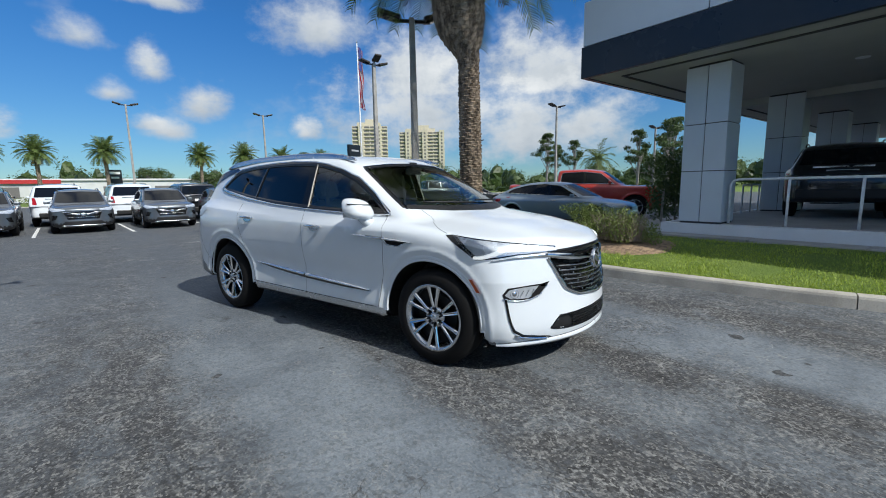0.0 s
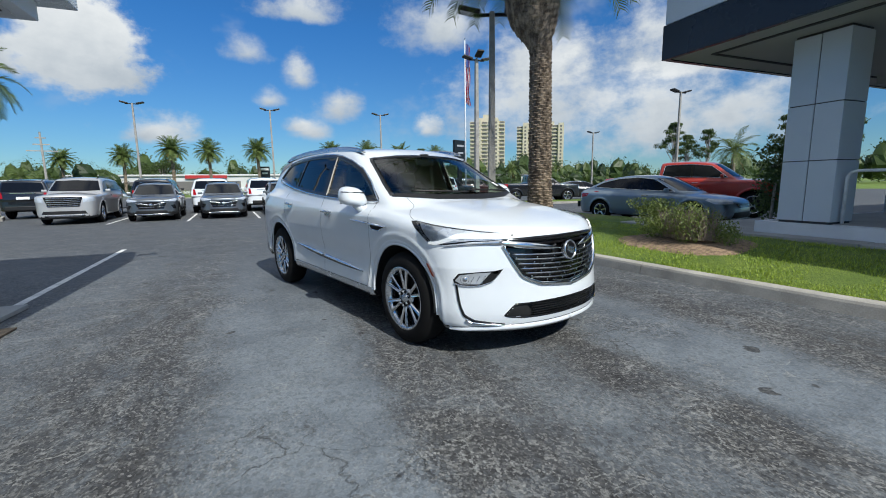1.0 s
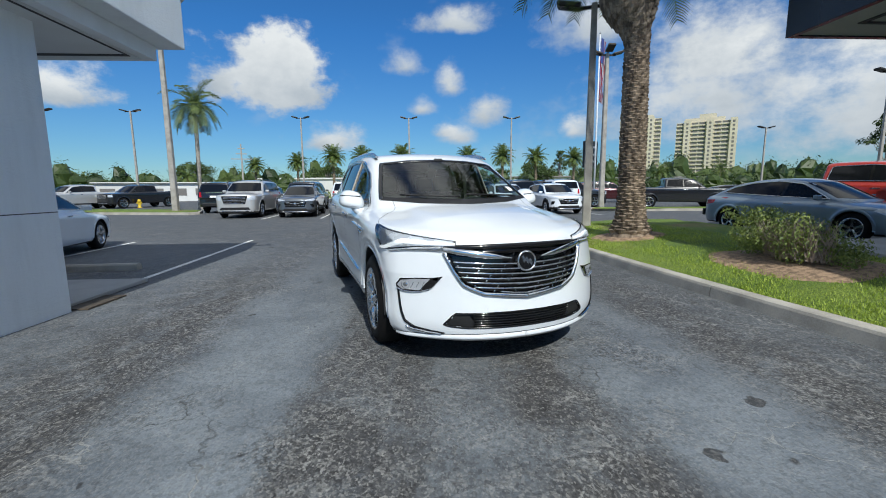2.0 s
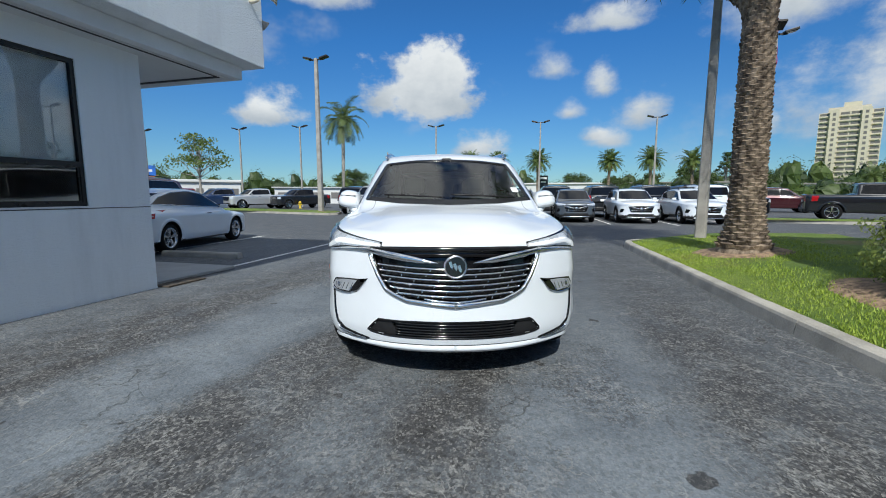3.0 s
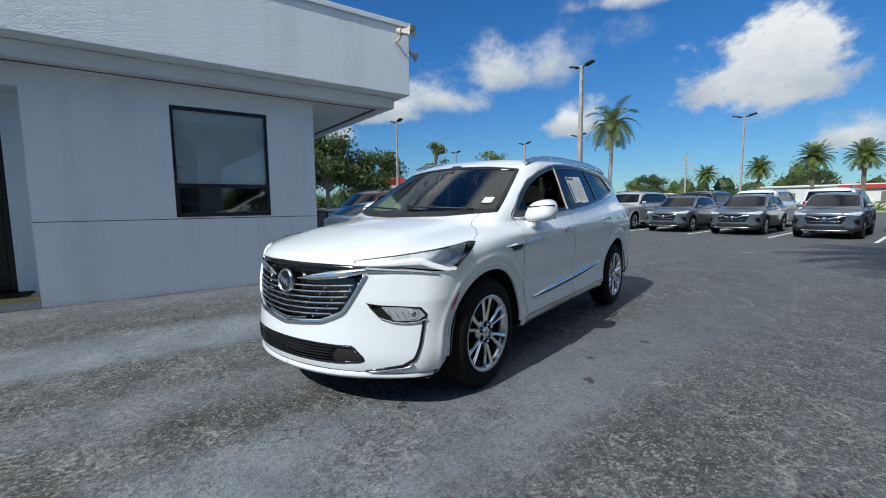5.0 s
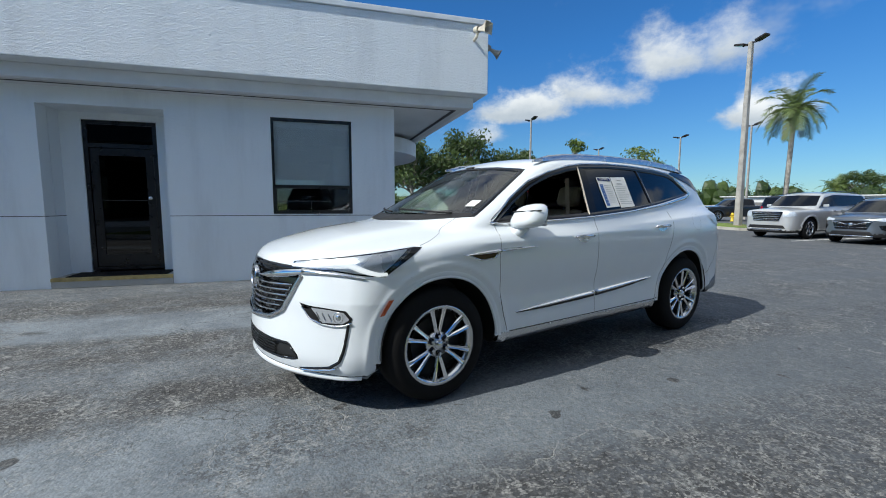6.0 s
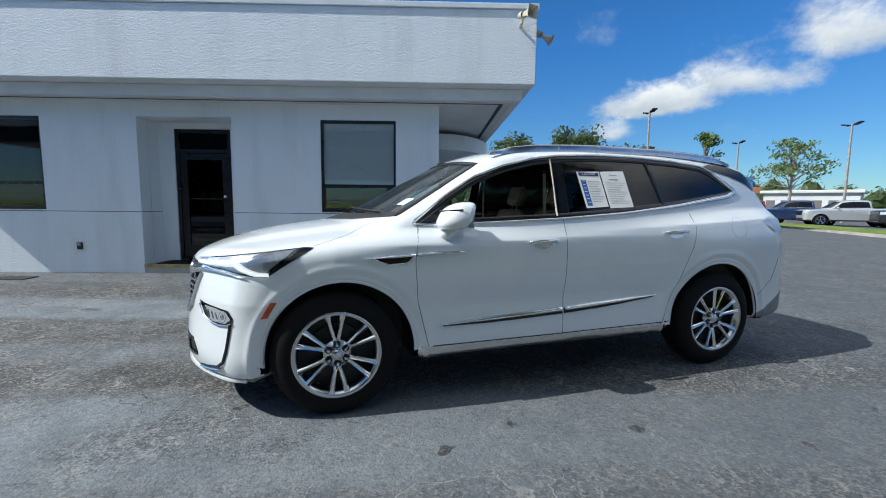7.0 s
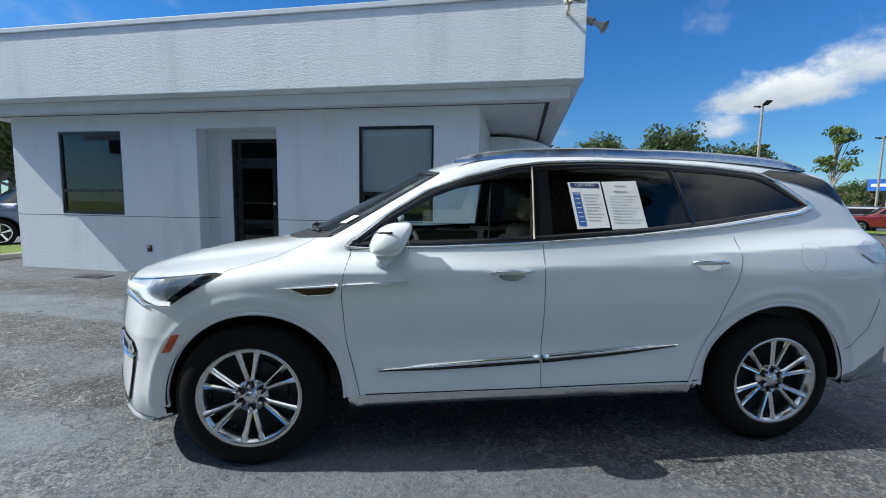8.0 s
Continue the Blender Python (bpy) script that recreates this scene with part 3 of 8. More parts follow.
def kerb_run(path, label, height=0.15, width=0.16):
    """A kerb swept along a path, with cast joints between its lengths."""
    th = thing("kerb", label, "kerb", kind="structure")
    path = smooth_path(path, 0.2)
    prof = [(0.0, 0.0), (0.018, height * 0.75), (0.03, height * 0.93), (0.055, height), (width, height + 0.004), (width, 0.0)]
    n = len(path)
    length = 15
    for s0 in range(0, n - 1, length):
        seg = range(s0, min(s0 + length, n - 1) + 1)
        g = G()
        cols = [offset_path(path, d) for d, _ in prof]
        vs = []
        for j, i in enumerate(seg):
            shrink = 0.006 if i in (seg[0], seg[-1]) else 0.0
            for (d, h), c in zip(prof, cols):
                q = i
                x, y = c[q]
                if shrink:
                    e = path[min(i + 1, n - 1)] if i == seg[0] else path[i - 1]
                    k = Vector((e[0] - path[i][0], e[1] - path[i][1])).normalized() * shrink
                    x, y = x + k.x, y + k.y
                vs.append((x, y, h))
        m = len(prof)
        fs = [(r * m + k, r * m + k + 1, (r + 1) * m + k + 1, (r + 1) * m + k) for r in range(len(seg) - 1) for k in range(m - 1)]
        fs += [tuple(range(m)), tuple(range((len(seg) - 1) * m, len(seg) * m))[::-1]]
        g.add(vs, fs)
        part("kerb_length", g, "kerb", th)
    return path


kerb_line = kerb_run(KERB, "pale concrete kerb round the raised lawn")


def lawn_height(x, y, edge):
    return 0.135 + 0.22 * min(1, max(0, (x - edge) / 1.7)) ** 0.8


lawn_edge = offset_path(kerb_line, 0.15)
WALK_X = 8.85
g = G()
cols = 22
for i, (ex, ey) in enumerate(lawn_edge):
    far = max(WALK_X, ex + 0.02) if ey < 6.6 else max(10.4, ex + 0.02)
    for j in range(cols + 1):
        x = ex + (far - ex) * j / cols
        g.v.append((x, ey, lawn_height(x, ey, ex) + 0.03 * noise.noise(Vector((x, ey, 0)) * 1.4)))
for i in range(len(lawn_edge) - 1):
    for j in range(cols):
        a = i * (cols + 1) + j
        g.f.append((a, a + 1, a + cols + 2, a + cols + 1))
tagged(new("lawn", g.mesh("lawn", "lawn", True)), "bright green lawn mounded behind the kerb", "lawn", kind="structure")

# blades of grass on the nearest lawn
rng = random.Random(5)
g = G()
edge_f = curve([(y, x) for x, y in sorted(((p[0], p[1]) for p in lawn_edge if p[1] < 10.9), key=lambda p: p[1])][:])
for k in range(42000):
    y = rng.uniform(-1.5, 10.9)
    ex = float(edge_f(y))
    x = ex + 0.01 + (WALK_X - ex) * rng.random() ** 1.5
    if noise.noise(Vector((x, y, 3)) * 0.9) > 0.42:
        continue
    z = lawn_height(x, y, ex) - 0.01
    h, a, w = rng.uniform(0.020, 0.055), rng.uniform(0, 6.28), rng.uniform(0.004, 0.008)
    c, s = math.cos(a), math.sin(a)
    lean = rng.uniform(0.2, 0.9) * h
    g.add([(x - c * w, y - s * w, z), (x + c * w, y + s * w, z), (x - s * lean, y + c * lean, z + h)], [(0, 1, 2)])
tagged(new("grass", g.mesh("grass", "blade")), "short green grass blades on the mounded lawn", "grass", kind="stuff")

# walk along the showroom plinth
g = G()
y = -9.0
while y < 7.4:
    g.box((WALK_X + 0.004, y + 0.006, 0.2), (9.28, y + 1.494, 0.40 + 0.003 * math.sin(y * 7)), bevel=0.008)
    y += 1.5
tagged(new("pavement", g.mesh("pavement", "walk")), "grey concrete walk slabs along the showroom plinth", "pavement", kind="structure")
solid("pavement_side", G().box((9.29, 4.75, 0.2), (16, 6.4, 0.398)), "walk", "grey concrete walk beside the showroom plinth", "pavement", kind="structure")

# bark bed under the hedge and round the palm
for name, cx, cy, rx, ry in (("mulch_bed", 7.55, 4.75, 0.85, 1.25), ("mulch_bed", 7.05, 8.25, 0.75, 0.75)):
    g = G()
    rings, n = 6, 40
    for r in range(rings + 1):
        for k in range(n):
            a = 2 * math.pi * k / n
            f = r / rings * (1 + 0.22 * noise.noise(Vector((math.cos(a) * 1.5, math.sin(a) * 1.5, cx))))
            x, y = cx + rx * f * math.cos(a), cy + ry * f * math.sin(a)
            ex = float(edge_f(min(y, 10.9)))
            g.v.append((x, y, lawn_height(x, y, ex) + 0.045 * (1 - (r / rings) ** 2) + 0.03 * noise.noise(Vector((x, y, 0)) * 1.4) + (0.012 if r < rings else -0.02)))
    for r in range(rings):
        for k in range(n):
            g.f.append((r * n + k, r * n + (k + 1) % n, (r + 1) * n + (k + 1) % n, (r + 1) * n + k))
    tagged(new(name, g.mesh(name, "mulch", True)), "bare brown bark bed in the lawn", "mulch", "bark beds", "structure")


# ---- white office building ----
WX = -1.42                       # face of the wall
Y0, Y1 = -5.50, 4.25             # its ends
WIN1, WIN2 = (2.11, 3.47), (-4.35, -2.85)
WZ = (1.14, 2.805)
REC = (-1.155, 0.52)
RT = 2.825

office = thing("office_building", "white stuccoed single-storey office with a deep boxed parapet", "building", kind="structure")


def pierced(g, ys, zs, holes, x0, x1):
    """One wall of cells between the lines ys and zs, with the cells in holes left out."""
    ny, nz = len(ys), len(zs)
    base = len(g.v)
    for x in (x0, x1):
        for y in ys:
            for z in zs:
                g.v.append((x, y, z))
    at = lambda s, i, k: base + (s * ny + i) * nz + k
    full = lambda i, k: 0 <= i < ny - 1 and 0 <= k < nz - 1 and (i, k) not in holes
    for i in range(ny - 1):
        for k in range(nz - 1):
            if not full(i, k):
                continue
            g.f.append((at(1, i, k), at(1, i + 1, k), at(1, i + 1, k + 1), at(1, i, k + 1)))
            g.f.append((at(0, i, k + 1), at(0, i + 1, k + 1), at(0, i + 1, k), at(0, i, k)))
            if not full(i - 1, k):
                g.f.append((at(0, i, k), at(1, i, k), at(1, i, k + 1), at(0, i, k + 1)))
            if not full(i + 1, k):
                g.f.append((at(1, i + 1, k), at(0, i + 1, k), at(0, i + 1, k + 1), at(1, i + 1, k + 1)))
            if not full(i, k - 1):
                g.f.append((at(0, i, k), at(0, i + 1, k), at(1, i + 1, k), at(1, i, k)))
            if not full(i, k + 1):
                g.f.append((at(1, i, k + 1), at(1, i + 1, k + 1), at(0, i + 1, k + 1), at(0, i, k + 1)))


g = G()
HG = 1.125                       # the joint in the wall
pierced(g, [Y0, WIN2[0], WIN2[1], REC[0], REC[1], WIN1[0], WIN1[1], Y1], [0.0, WZ[0], WZ[1], RT, 3.11], {(3, 0), (3, 1), (3, 2), (1, 1), (5, 1)}, -1.70, WX)
part("wall", g, "smooth_wall", office)
for y0, y1 in ((Y0, REC[0]), (REC[1], Y1)):
    part("wall_joint", G().box((WX - 0.01, y0 + 0.004, HG - 0.005), (WX + 0.0015, y1 - 0.004, HG + 0.005)), "groove", office, "dark groove in the wall")
for y0, y1 in ((REC[0] - 0.005, REC[0] + 0.0015), (REC[1] - 0.0015, REC[1] + 0.005)):
    part("wall_joint", G().box((-2.01, y0, HG - 0.005), (WX - 0.006, y1, HG + 0.005)), "groove", office, "dark groove in the wall")
# walls of the other sides
g = G()
g.box((-14, Y1 - 0.28, 0), (-1.705, Y1, 3.11))
part("wall", g, "smooth_wall", office)
part("wall", G().box((-14, Y0, 0), (-1.705, Y0 + 0.28, 3.11)), "smooth_wall", office)
part("wall", G().box((-14, Y0 + 0.29, 0), (-13.7, Y1 - 0.29, 3.11)), "smooth_wall", office)
# door recess
g = G()
g.box((-2.30, REC[0] - 0.2, 0.0), (-1.71, REC[0], RT))
g.box((-2.30, REC[1], 0.0), (-1.71, REC[1] + 0.2, RT))
g.box((-2.30, REC[0], 0.0), (-2.02, -0.86, RT))
g.box((-2.30, 0.22, 0.0), (-2.02, REC[1], RT))
g.box((-2.30, -0.86, 2.71), (-2.02, 0.22, RT))
g.box((-2.30, REC[0], RT), (-1.71, REC[1], RT + 0.1))
part("recess_wall", g, "smooth_wall", office)
# parapet, lower band and soffit
PX, BX = -0.70, -1.00
g = G()
g.box((-14.6, -6.3, 3.28), (PX, 5.81, 4.44), bevel=0.012)
part("parapet", g, "stucco", office, "stippled white stucco parapet")
g = G()
g.box((-14.4, -6.0, 3.085), (BX, 5.65, 3.276), bevel=0.01)
part("lower_band", g, "trim_white", office)
part("soffit", G().box((-14.3, -5.9, 3.074), (BX - 0.13, 5.52, 3.082)), "soffit", office)
g = G()
g.box((-1.20, -5.8, 3.064), (-1.175, 5.30, 3.072))
g.box((-5.0, 5.301, 3.064), (-1.175, 5.37, 3.072))
part("soffit_vent", g, "groove", office, "black vent strip in the soffit")
g = G()
g.box((-14.65, -6.34, 4.442), (PX + 0.03, 5.84, 4.53), bevel=0.01)
part("coping", g, "trim_white", office, "pale metal coping")
# rounded awning on the far side
n = 20
arc = [(-6.4 + 2.6 * math.cos(math.pi * k / n), Y1 + 1.45 * math.sin(math.pi * k / n)) for k in range(n + 1)]
part("awning", G().prism(arc, 2.62, 2.98), "trim_white", office, "rounded white awning")


def office_window(y0, y1, blind):
    a, b = WX - 0.075, WX - 0.022
    w = part("window", G().box((a, y0, WZ[0]), (b, y1, WZ[0] + 0.05)).box((a, y0, WZ[1] - 0.05), (b, y1, WZ[1]))
             .box((a, y0, WZ[0] + 0.05), (b, y0 + 0.042, WZ[1] - 0.05)).box((a, y1 - 0.042, WZ[0] + 0.05), (b, y1, WZ[1] - 0.05))
             .box((a - 0.005, y0 + 0.042, 1.60), (b + 0.006, y1 - 0.042, 1.66)), "black_frame", office, "black aluminium window frame")
    inner = part("sash", G().box((a + 0.01, y0 + 0.042, WZ[0] + 0.05), (b - 0.012, y0 + 0.062, 1.60)).box((a + 0.01, y1 - 0.062, WZ[0] + 0.05), (b - 0.012, y1 - 0.042, 1.60))
                 .box((a + 0.01, y0 + 0.062, WZ[0] + 0.05), (b - 0.012, y1 - 0.062, WZ[0] + 0.075)), "black_frame", w)
    p = part("pane", G().box((a + 0.020, y0 + 0.042, 1.66), (a + 0.026, y1 - 0.042, WZ[1] - 0.05)), "pane", w)
    q = part("pane", G().box((a + 0.020, y0 + 0.062, WZ[0] + 0.075), (a + 0.026, y1 - 0.062, 1.60)), "pane", w)
    p.visible_shadow = q.visible_shadow = False
    part("sill", G().box((b + 0.001, y0, WZ[0] - 0.001), (WX + 0.012, y1, WZ[0] + 0.012)), "trim_white", w)
    if blind:
        part("blind", G().box((a - 0.035, y0 + 0.01, 1.665), (a - 0.028, y1 - 0.01, WZ[1] - 0.01)), "blind", w, "pale roller blind")
        part("blind_rail", G().box((a - 0.042, y0 + 0.01, 1.635), (a - 0.020, y1 - 0.01, 1.664), bevel=0.004), "blind", w)
    return w


office_window(*WIN1, True)
office_window(*WIN2, False)
# rooms behind, their walls near black in place of indoor shade
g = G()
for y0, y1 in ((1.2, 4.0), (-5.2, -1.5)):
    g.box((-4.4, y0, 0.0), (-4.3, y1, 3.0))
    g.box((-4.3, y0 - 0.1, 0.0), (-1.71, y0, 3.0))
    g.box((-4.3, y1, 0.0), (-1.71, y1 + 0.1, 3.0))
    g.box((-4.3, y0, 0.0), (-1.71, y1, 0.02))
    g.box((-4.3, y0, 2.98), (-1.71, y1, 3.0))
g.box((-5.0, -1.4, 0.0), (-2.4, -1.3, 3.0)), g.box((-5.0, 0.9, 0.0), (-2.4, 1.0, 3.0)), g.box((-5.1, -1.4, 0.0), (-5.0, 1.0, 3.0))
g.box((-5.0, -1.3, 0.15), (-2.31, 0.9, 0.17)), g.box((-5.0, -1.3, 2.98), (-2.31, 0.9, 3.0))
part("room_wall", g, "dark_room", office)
part("window_desk", G().box((-2.6, 2.0, 0.70), (-1.8, 3.5, 0.75)), "trim_white", office)
# door
door = thing("door_1", "black aluminium glass door closed in a recess", "door", kind="structure")
part("door_frame", G().box((-2.12, -0.855, 0.185), (-2.04, -0.79, 2.705)).box((-2.12, 0.15, 0.185), (-2.04, 0.215, 2.705)).box((-2.12, -0.79, 2.64), (-2.04, 0.15, 2.705))
     .box((-2.12, -0.79, 2.26), (-2.045, 0.15, 2.33)).box((-2.12, -0.79, 0.185), (-2.04, 0.15, 0.24)), "black_frame", door)
leaf = part("door_leaf", G().box((-2.105, -0.78, 0.245), (-2.06, -0.66, 2.25)).box((-2.105, 0.02, 0.245), (-2.06, 0.14, 2.25)).box((-2.105, -0.66, 2.13), (-2.06, 0.02, 2.25))
            .box((-2.105, -0.66, 0.245), (-2.06, 0.02, 0.45)), "black_frame", door)
part("pane", G().box((-2.088, -0.66, 0.45), (-2.08, 0.02, 2.13)), "shop_glass", leaf)
part("pane", G().box((-2.088, -0.79, 2.33), (-2.08, 0.15, 2.64)), "shop_glass", door)
part("lock", G().lathe([(0.0, 0.012), (0.03, 0.012), (0.034, 0.0)], 16, Matrix.Translation((-2.058, 0.06, 1.42)), "x"), "chrome", leaf, "chrome lock", True)
step = thing("door_step", "concrete door step with a worn yellow edge and a black mat", "step", kind="structure")
part("slab", G().box((-2.02, REC[0] + 0.002, 0.0), (WX + 0.02, REC[1] - 0.002, 0.15), bevel=0.01), "walk", step)
part("edge", G().box((WX - 0.06, REC[0] + 0.004, 0.152), (WX + 0.024, REC[1] - 0.004, 0.158)).box((WX + 0.0215, REC[0] + 0.004, 0.105), (WX + 0.026, REC[1] - 0.004, 0.152)), "yellow", step, "worn yellow paint edge")
part("mat", G().box((-1.98, REC[0] + 0.15, 0.152), (-1.50, REC[1] - 0.12, 0.166), bevel=0.004), "rubber", step, "black rubber mat")
outlet = thing("wall_outlet", "grey weatherproof outlet box on the white wall", "outlet")
part("box", G().box((WX + 0.001, -2.33, 0.43), (WX + 0.045, -2.25, 0.56), bevel=0.006), "bronze", outlet)
part("cover", G().box((WX + 0.046, -2.325, 0.50), (WX + 0.056, -2.255, 0.555), bevel=0.003), "concrete_pole", outlet)


# two horn speakers at the parapet's corner
def horn_speaker(at, label, mouth, deep, square, mat):
    """A flared horn along local -y, on a stirrup and a wall plate."""
    th = thing("horn_speaker", label, "loudspeaker", "parapet fittings", at=at)
    g = G()
    steps = [(0.30, 0.0), (0.34, -0.25), (0.45, -0.5), (0.66, -0.78), (1.0, -1.0)]
    n = 4 if square else 20
    turn = math.pi / 4 if square else 0.0
    grow = 1.414 if square else 1.0
    loop = lambda r, y: [(r * math.cos(turn + 2 * math.pi * k / n), y, r * math.sin(turn + 2 * math.pi * k / n)) for k in range(n)]
    rows = [loop(mouth * k * grow, deep * d) for k, d in steps] + [loop(mouth * 0.94 * grow, -deep * 0.985)] + [loop(mouth * k * 0.86 * grow, deep * d * 0.96) for k, d in steps[-2:0:-1]]
    for r in rows:
        g.v += r
    g.f = [(i * n + k, i * n + (k + 1) % n, (i + 1) * n + (k + 1) % n, (i + 1) * n + k) for i in range(len(rows) - 1) for k in range(n)] + [tuple(range(n))[::-1]]
    part("horn", g, mat, th, "flared horn")
    part("throat", G().lathe([(0.0, -0.55 * deep), (mouth * 0.20, -0.5 * deep), (mouth * 0.42, -0.34 * deep)], 16, pose(0, 0, 0, -90, 0, 0) @ Matrix.Diagonal((1, 1, -1, 1))), "black_plastic", th, smooth=True)
    part("driver", G().lathe([(0.0, 0.10), (0.045, 0.095), (0.055, 0.07), (0.055, 0.0)], 18, pose(0, 0, 0, -90, 0, 0)), mat, th, smooth=True)
    return th


sp = horn_speaker(pose(PX + 0.20, 5.55, 4.28, 8, 0, 118), "beige square horn speaker on the parapet corner", 0.095, 0.22, True, "camera_beige")
part("bracket", G().tube([(0, 0.02, -0.02), (0.01, 0.04, -0.11), (0.04, 0.10, -0.13), (0.10, 0.19, -0.13)], 0.024, 8), "camera_beige", sp)
fl = horn_speaker(pose(-0.92, 5.93, 4.14, 32, 0, 160), "grey round horn speaker on the end of the parapet", 0.092, 0.20, False, "concrete_pole")
part("bracket", G().tube([(0.0, 0.06, 0.0), (0.0, 0.20, 0.03)], 0.022, 8), "concrete_pole", fl)


# ---- showroom with its canopy ----
CX, CY, CZ = 8.27, 6.06, 3.62
show = thing("showroom", "showroom with a dark canopy on panelled columns", "building", kind="structure")
part("plinth", G().box((9.30, -14, 0.0), (34, 4.72, 0.60), bevel=0.01), "trim_white", show, "white rendered plinth")
part("plinth_floor", G().box((9.5, -13.9, 0.601), (33.9, 4.6, 0.606)), "walk", show)
part("soffit", G().box((CX + 0.10, -14, CZ + 0.02), (34, CY - 0.10, CZ + 0.08)), "soffit_shaded", show, "pale canopy soffit")
g = G()
g.box((CX + 0.55, -14, CZ + 0.0), (CX + 0.62, CY - 0.6, CZ + 0.019)).box((CX + 0.62, CY - 0.66, CZ + 0.0), (34, CY - 0.6, CZ + 0.019))
part("soffit_joint", g, "groove", show)
g = G()
g.box((CX, -14, CZ), (CX + 0.1, CY, CZ + 0.62), bevel=0.006).box((CX + 0.101, CY - 0.1, CZ), (34, CY, CZ + 0.62), bevel=0.006)
part("fascia", g, "navy", show, "dark blue-black fascia band")
g = G()
y = CY - 0.02
while y > -14:
    g.box((CX + 0.03, y - 2.38, CZ + 0.64), (CX + 0.1, y, CZ + 1.5), bevel=0.006)
    y -= 2.4
x = CX + 0.11
while x < 34:
    g.box((x, CY - 0.12, CZ + 0.64), (x + 2.38, CY - 0.03, CZ + 1.5), bevel=0.006)
    x += 2.4
part("upper_panel", g, "panel", show, "pale blue-grey metal panels")
part("roof", G().box((CX + 0.2, -14, CZ + 1.40), (34, CY - 0.2, CZ + 1.45)), "roof_grey", show)
# panelled columns


def column(x, y, sx=0.62, sy=0.77):
    col = part("column", G().box((x + 0.02, y + 0.02, 0.60), (x + sx - 0.02, y + sy - 0.02, CZ + 0.02)), "groove", show, "panelled pale column")
    for z0, z1 in ((0.64, 1.62), (1.635, 2.52), (2.535, 3.60)):
        h = sy * 0.5
        part("panel", G().box((x, y, z0), (x + 0.03, y + h - 0.007, z1), bevel=0.004), "panel", col)
        part("panel", G().box((x, y + h + 0.007, z0), (x + 0.03, y + sy, z1), bevel=0.004), "panel", col)
        part("panel", G().box((x + 0.031, y - 0.002, z0), (x + sx, y + 0.028, z1), bevel=0.004), "panel", col)
        part("panel", G().box((x + 0.031, y + sy - 0.028, z0), (x + sx, y + sy + 0.002, z1), bevel=0.004), "panel", col)
        part("panel", G().box((x + sx - 0.03, y + 0.03, z0), (x + sx + 0.002, y + sy - 0.03, z1), bevel=0.004), "panel", col)


for x, y in ((9.36, 3.62), (14.2, 3.62), (19.2, 3.62), (24.4, 3.62), (9.36, -3.4), (14.2, -3.4), (9.36, -10.4)):
    column(x, y)
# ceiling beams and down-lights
part("beam", G().box((CX + 0.7, -1.0, CZ - 0.16), (33.5, -0.6, CZ + 0.02)).box((14.26, -13.8, CZ - 0.16), (14.74, 5.4, CZ + 0.015)), "soffit_shaded", show)
for x, y in ((11.4, 2.2), (12.6, 0.6), (16.6, 2.0), (11.6, -3.2)):
    part("down_light", G().lathe([(0.0, CZ + 0.004), (0.09, CZ + 0.004), (0.11, CZ + 0.012), (0.11, CZ + 0.019)], 20, Matrix.Translation((x, y, 0))), "trim_white", show, smooth=True)
# showroom wall of dark glass and panels further in
part("back_wall", G().box((21, -14, 0.606), (21.3, -4.5, CZ)), "panel", show)
part("shop_front", G().box((12.2, -13.8, 0.61), (12.3, -6.2, CZ)), "shop_glass", show)
# block behind the glass, coloured near black for the shade inside
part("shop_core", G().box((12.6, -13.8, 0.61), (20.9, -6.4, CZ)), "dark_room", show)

rail = thing("handrail", "white painted tube railing along the plinth", "railing", kind="structure")
RX = 9.55
part("top_rail", G().tube([(RX, 3.55, 0.62), (RX, 3.55, 1.36), (RX, 3.50, 1.43), (RX, 3.42, 1.45), (RX, -12, 1.45)], 0.024, 10), "steel_white", rail, smooth=True)
for y in (2.66, 1.72, 0.5, -0.8, -2.2, -3.6):
    part("post", G().tube([(RX, y, 0.60), (RX, y, 1.44)], 0.022, 10), "steel_white", rail, smooth=True)
rail2 = thing("handrail", "white painted tube railing beside the ramp", "railing", kind="structure")
part("top_rail", G().tube([(12.9, 4.4, 1.32), (15.2, 4.4, 1.32)], 0.022, 10), "steel_white", rail2, smooth=True)
for x in (12.9, 13.5, 14.1, 14.7, 15.2):
    part("post", G().tube([(x, 4.4, 0.60), (x, 4.4, 1.31)], 0.02, 10), "steel_white", rail2, smooth=True)

# ---- vehicles: a solid from smooth profile curves, skinned on a grid ----
def smax(a, b, k):
    h = np.clip(0.5 + 0.5 * (a - b) / k, 0, 1)
    return b * (1 - h) + a * h + k * h * (1 - h)


def smin(a, b, k):
    return -smax(-a, -b, k)


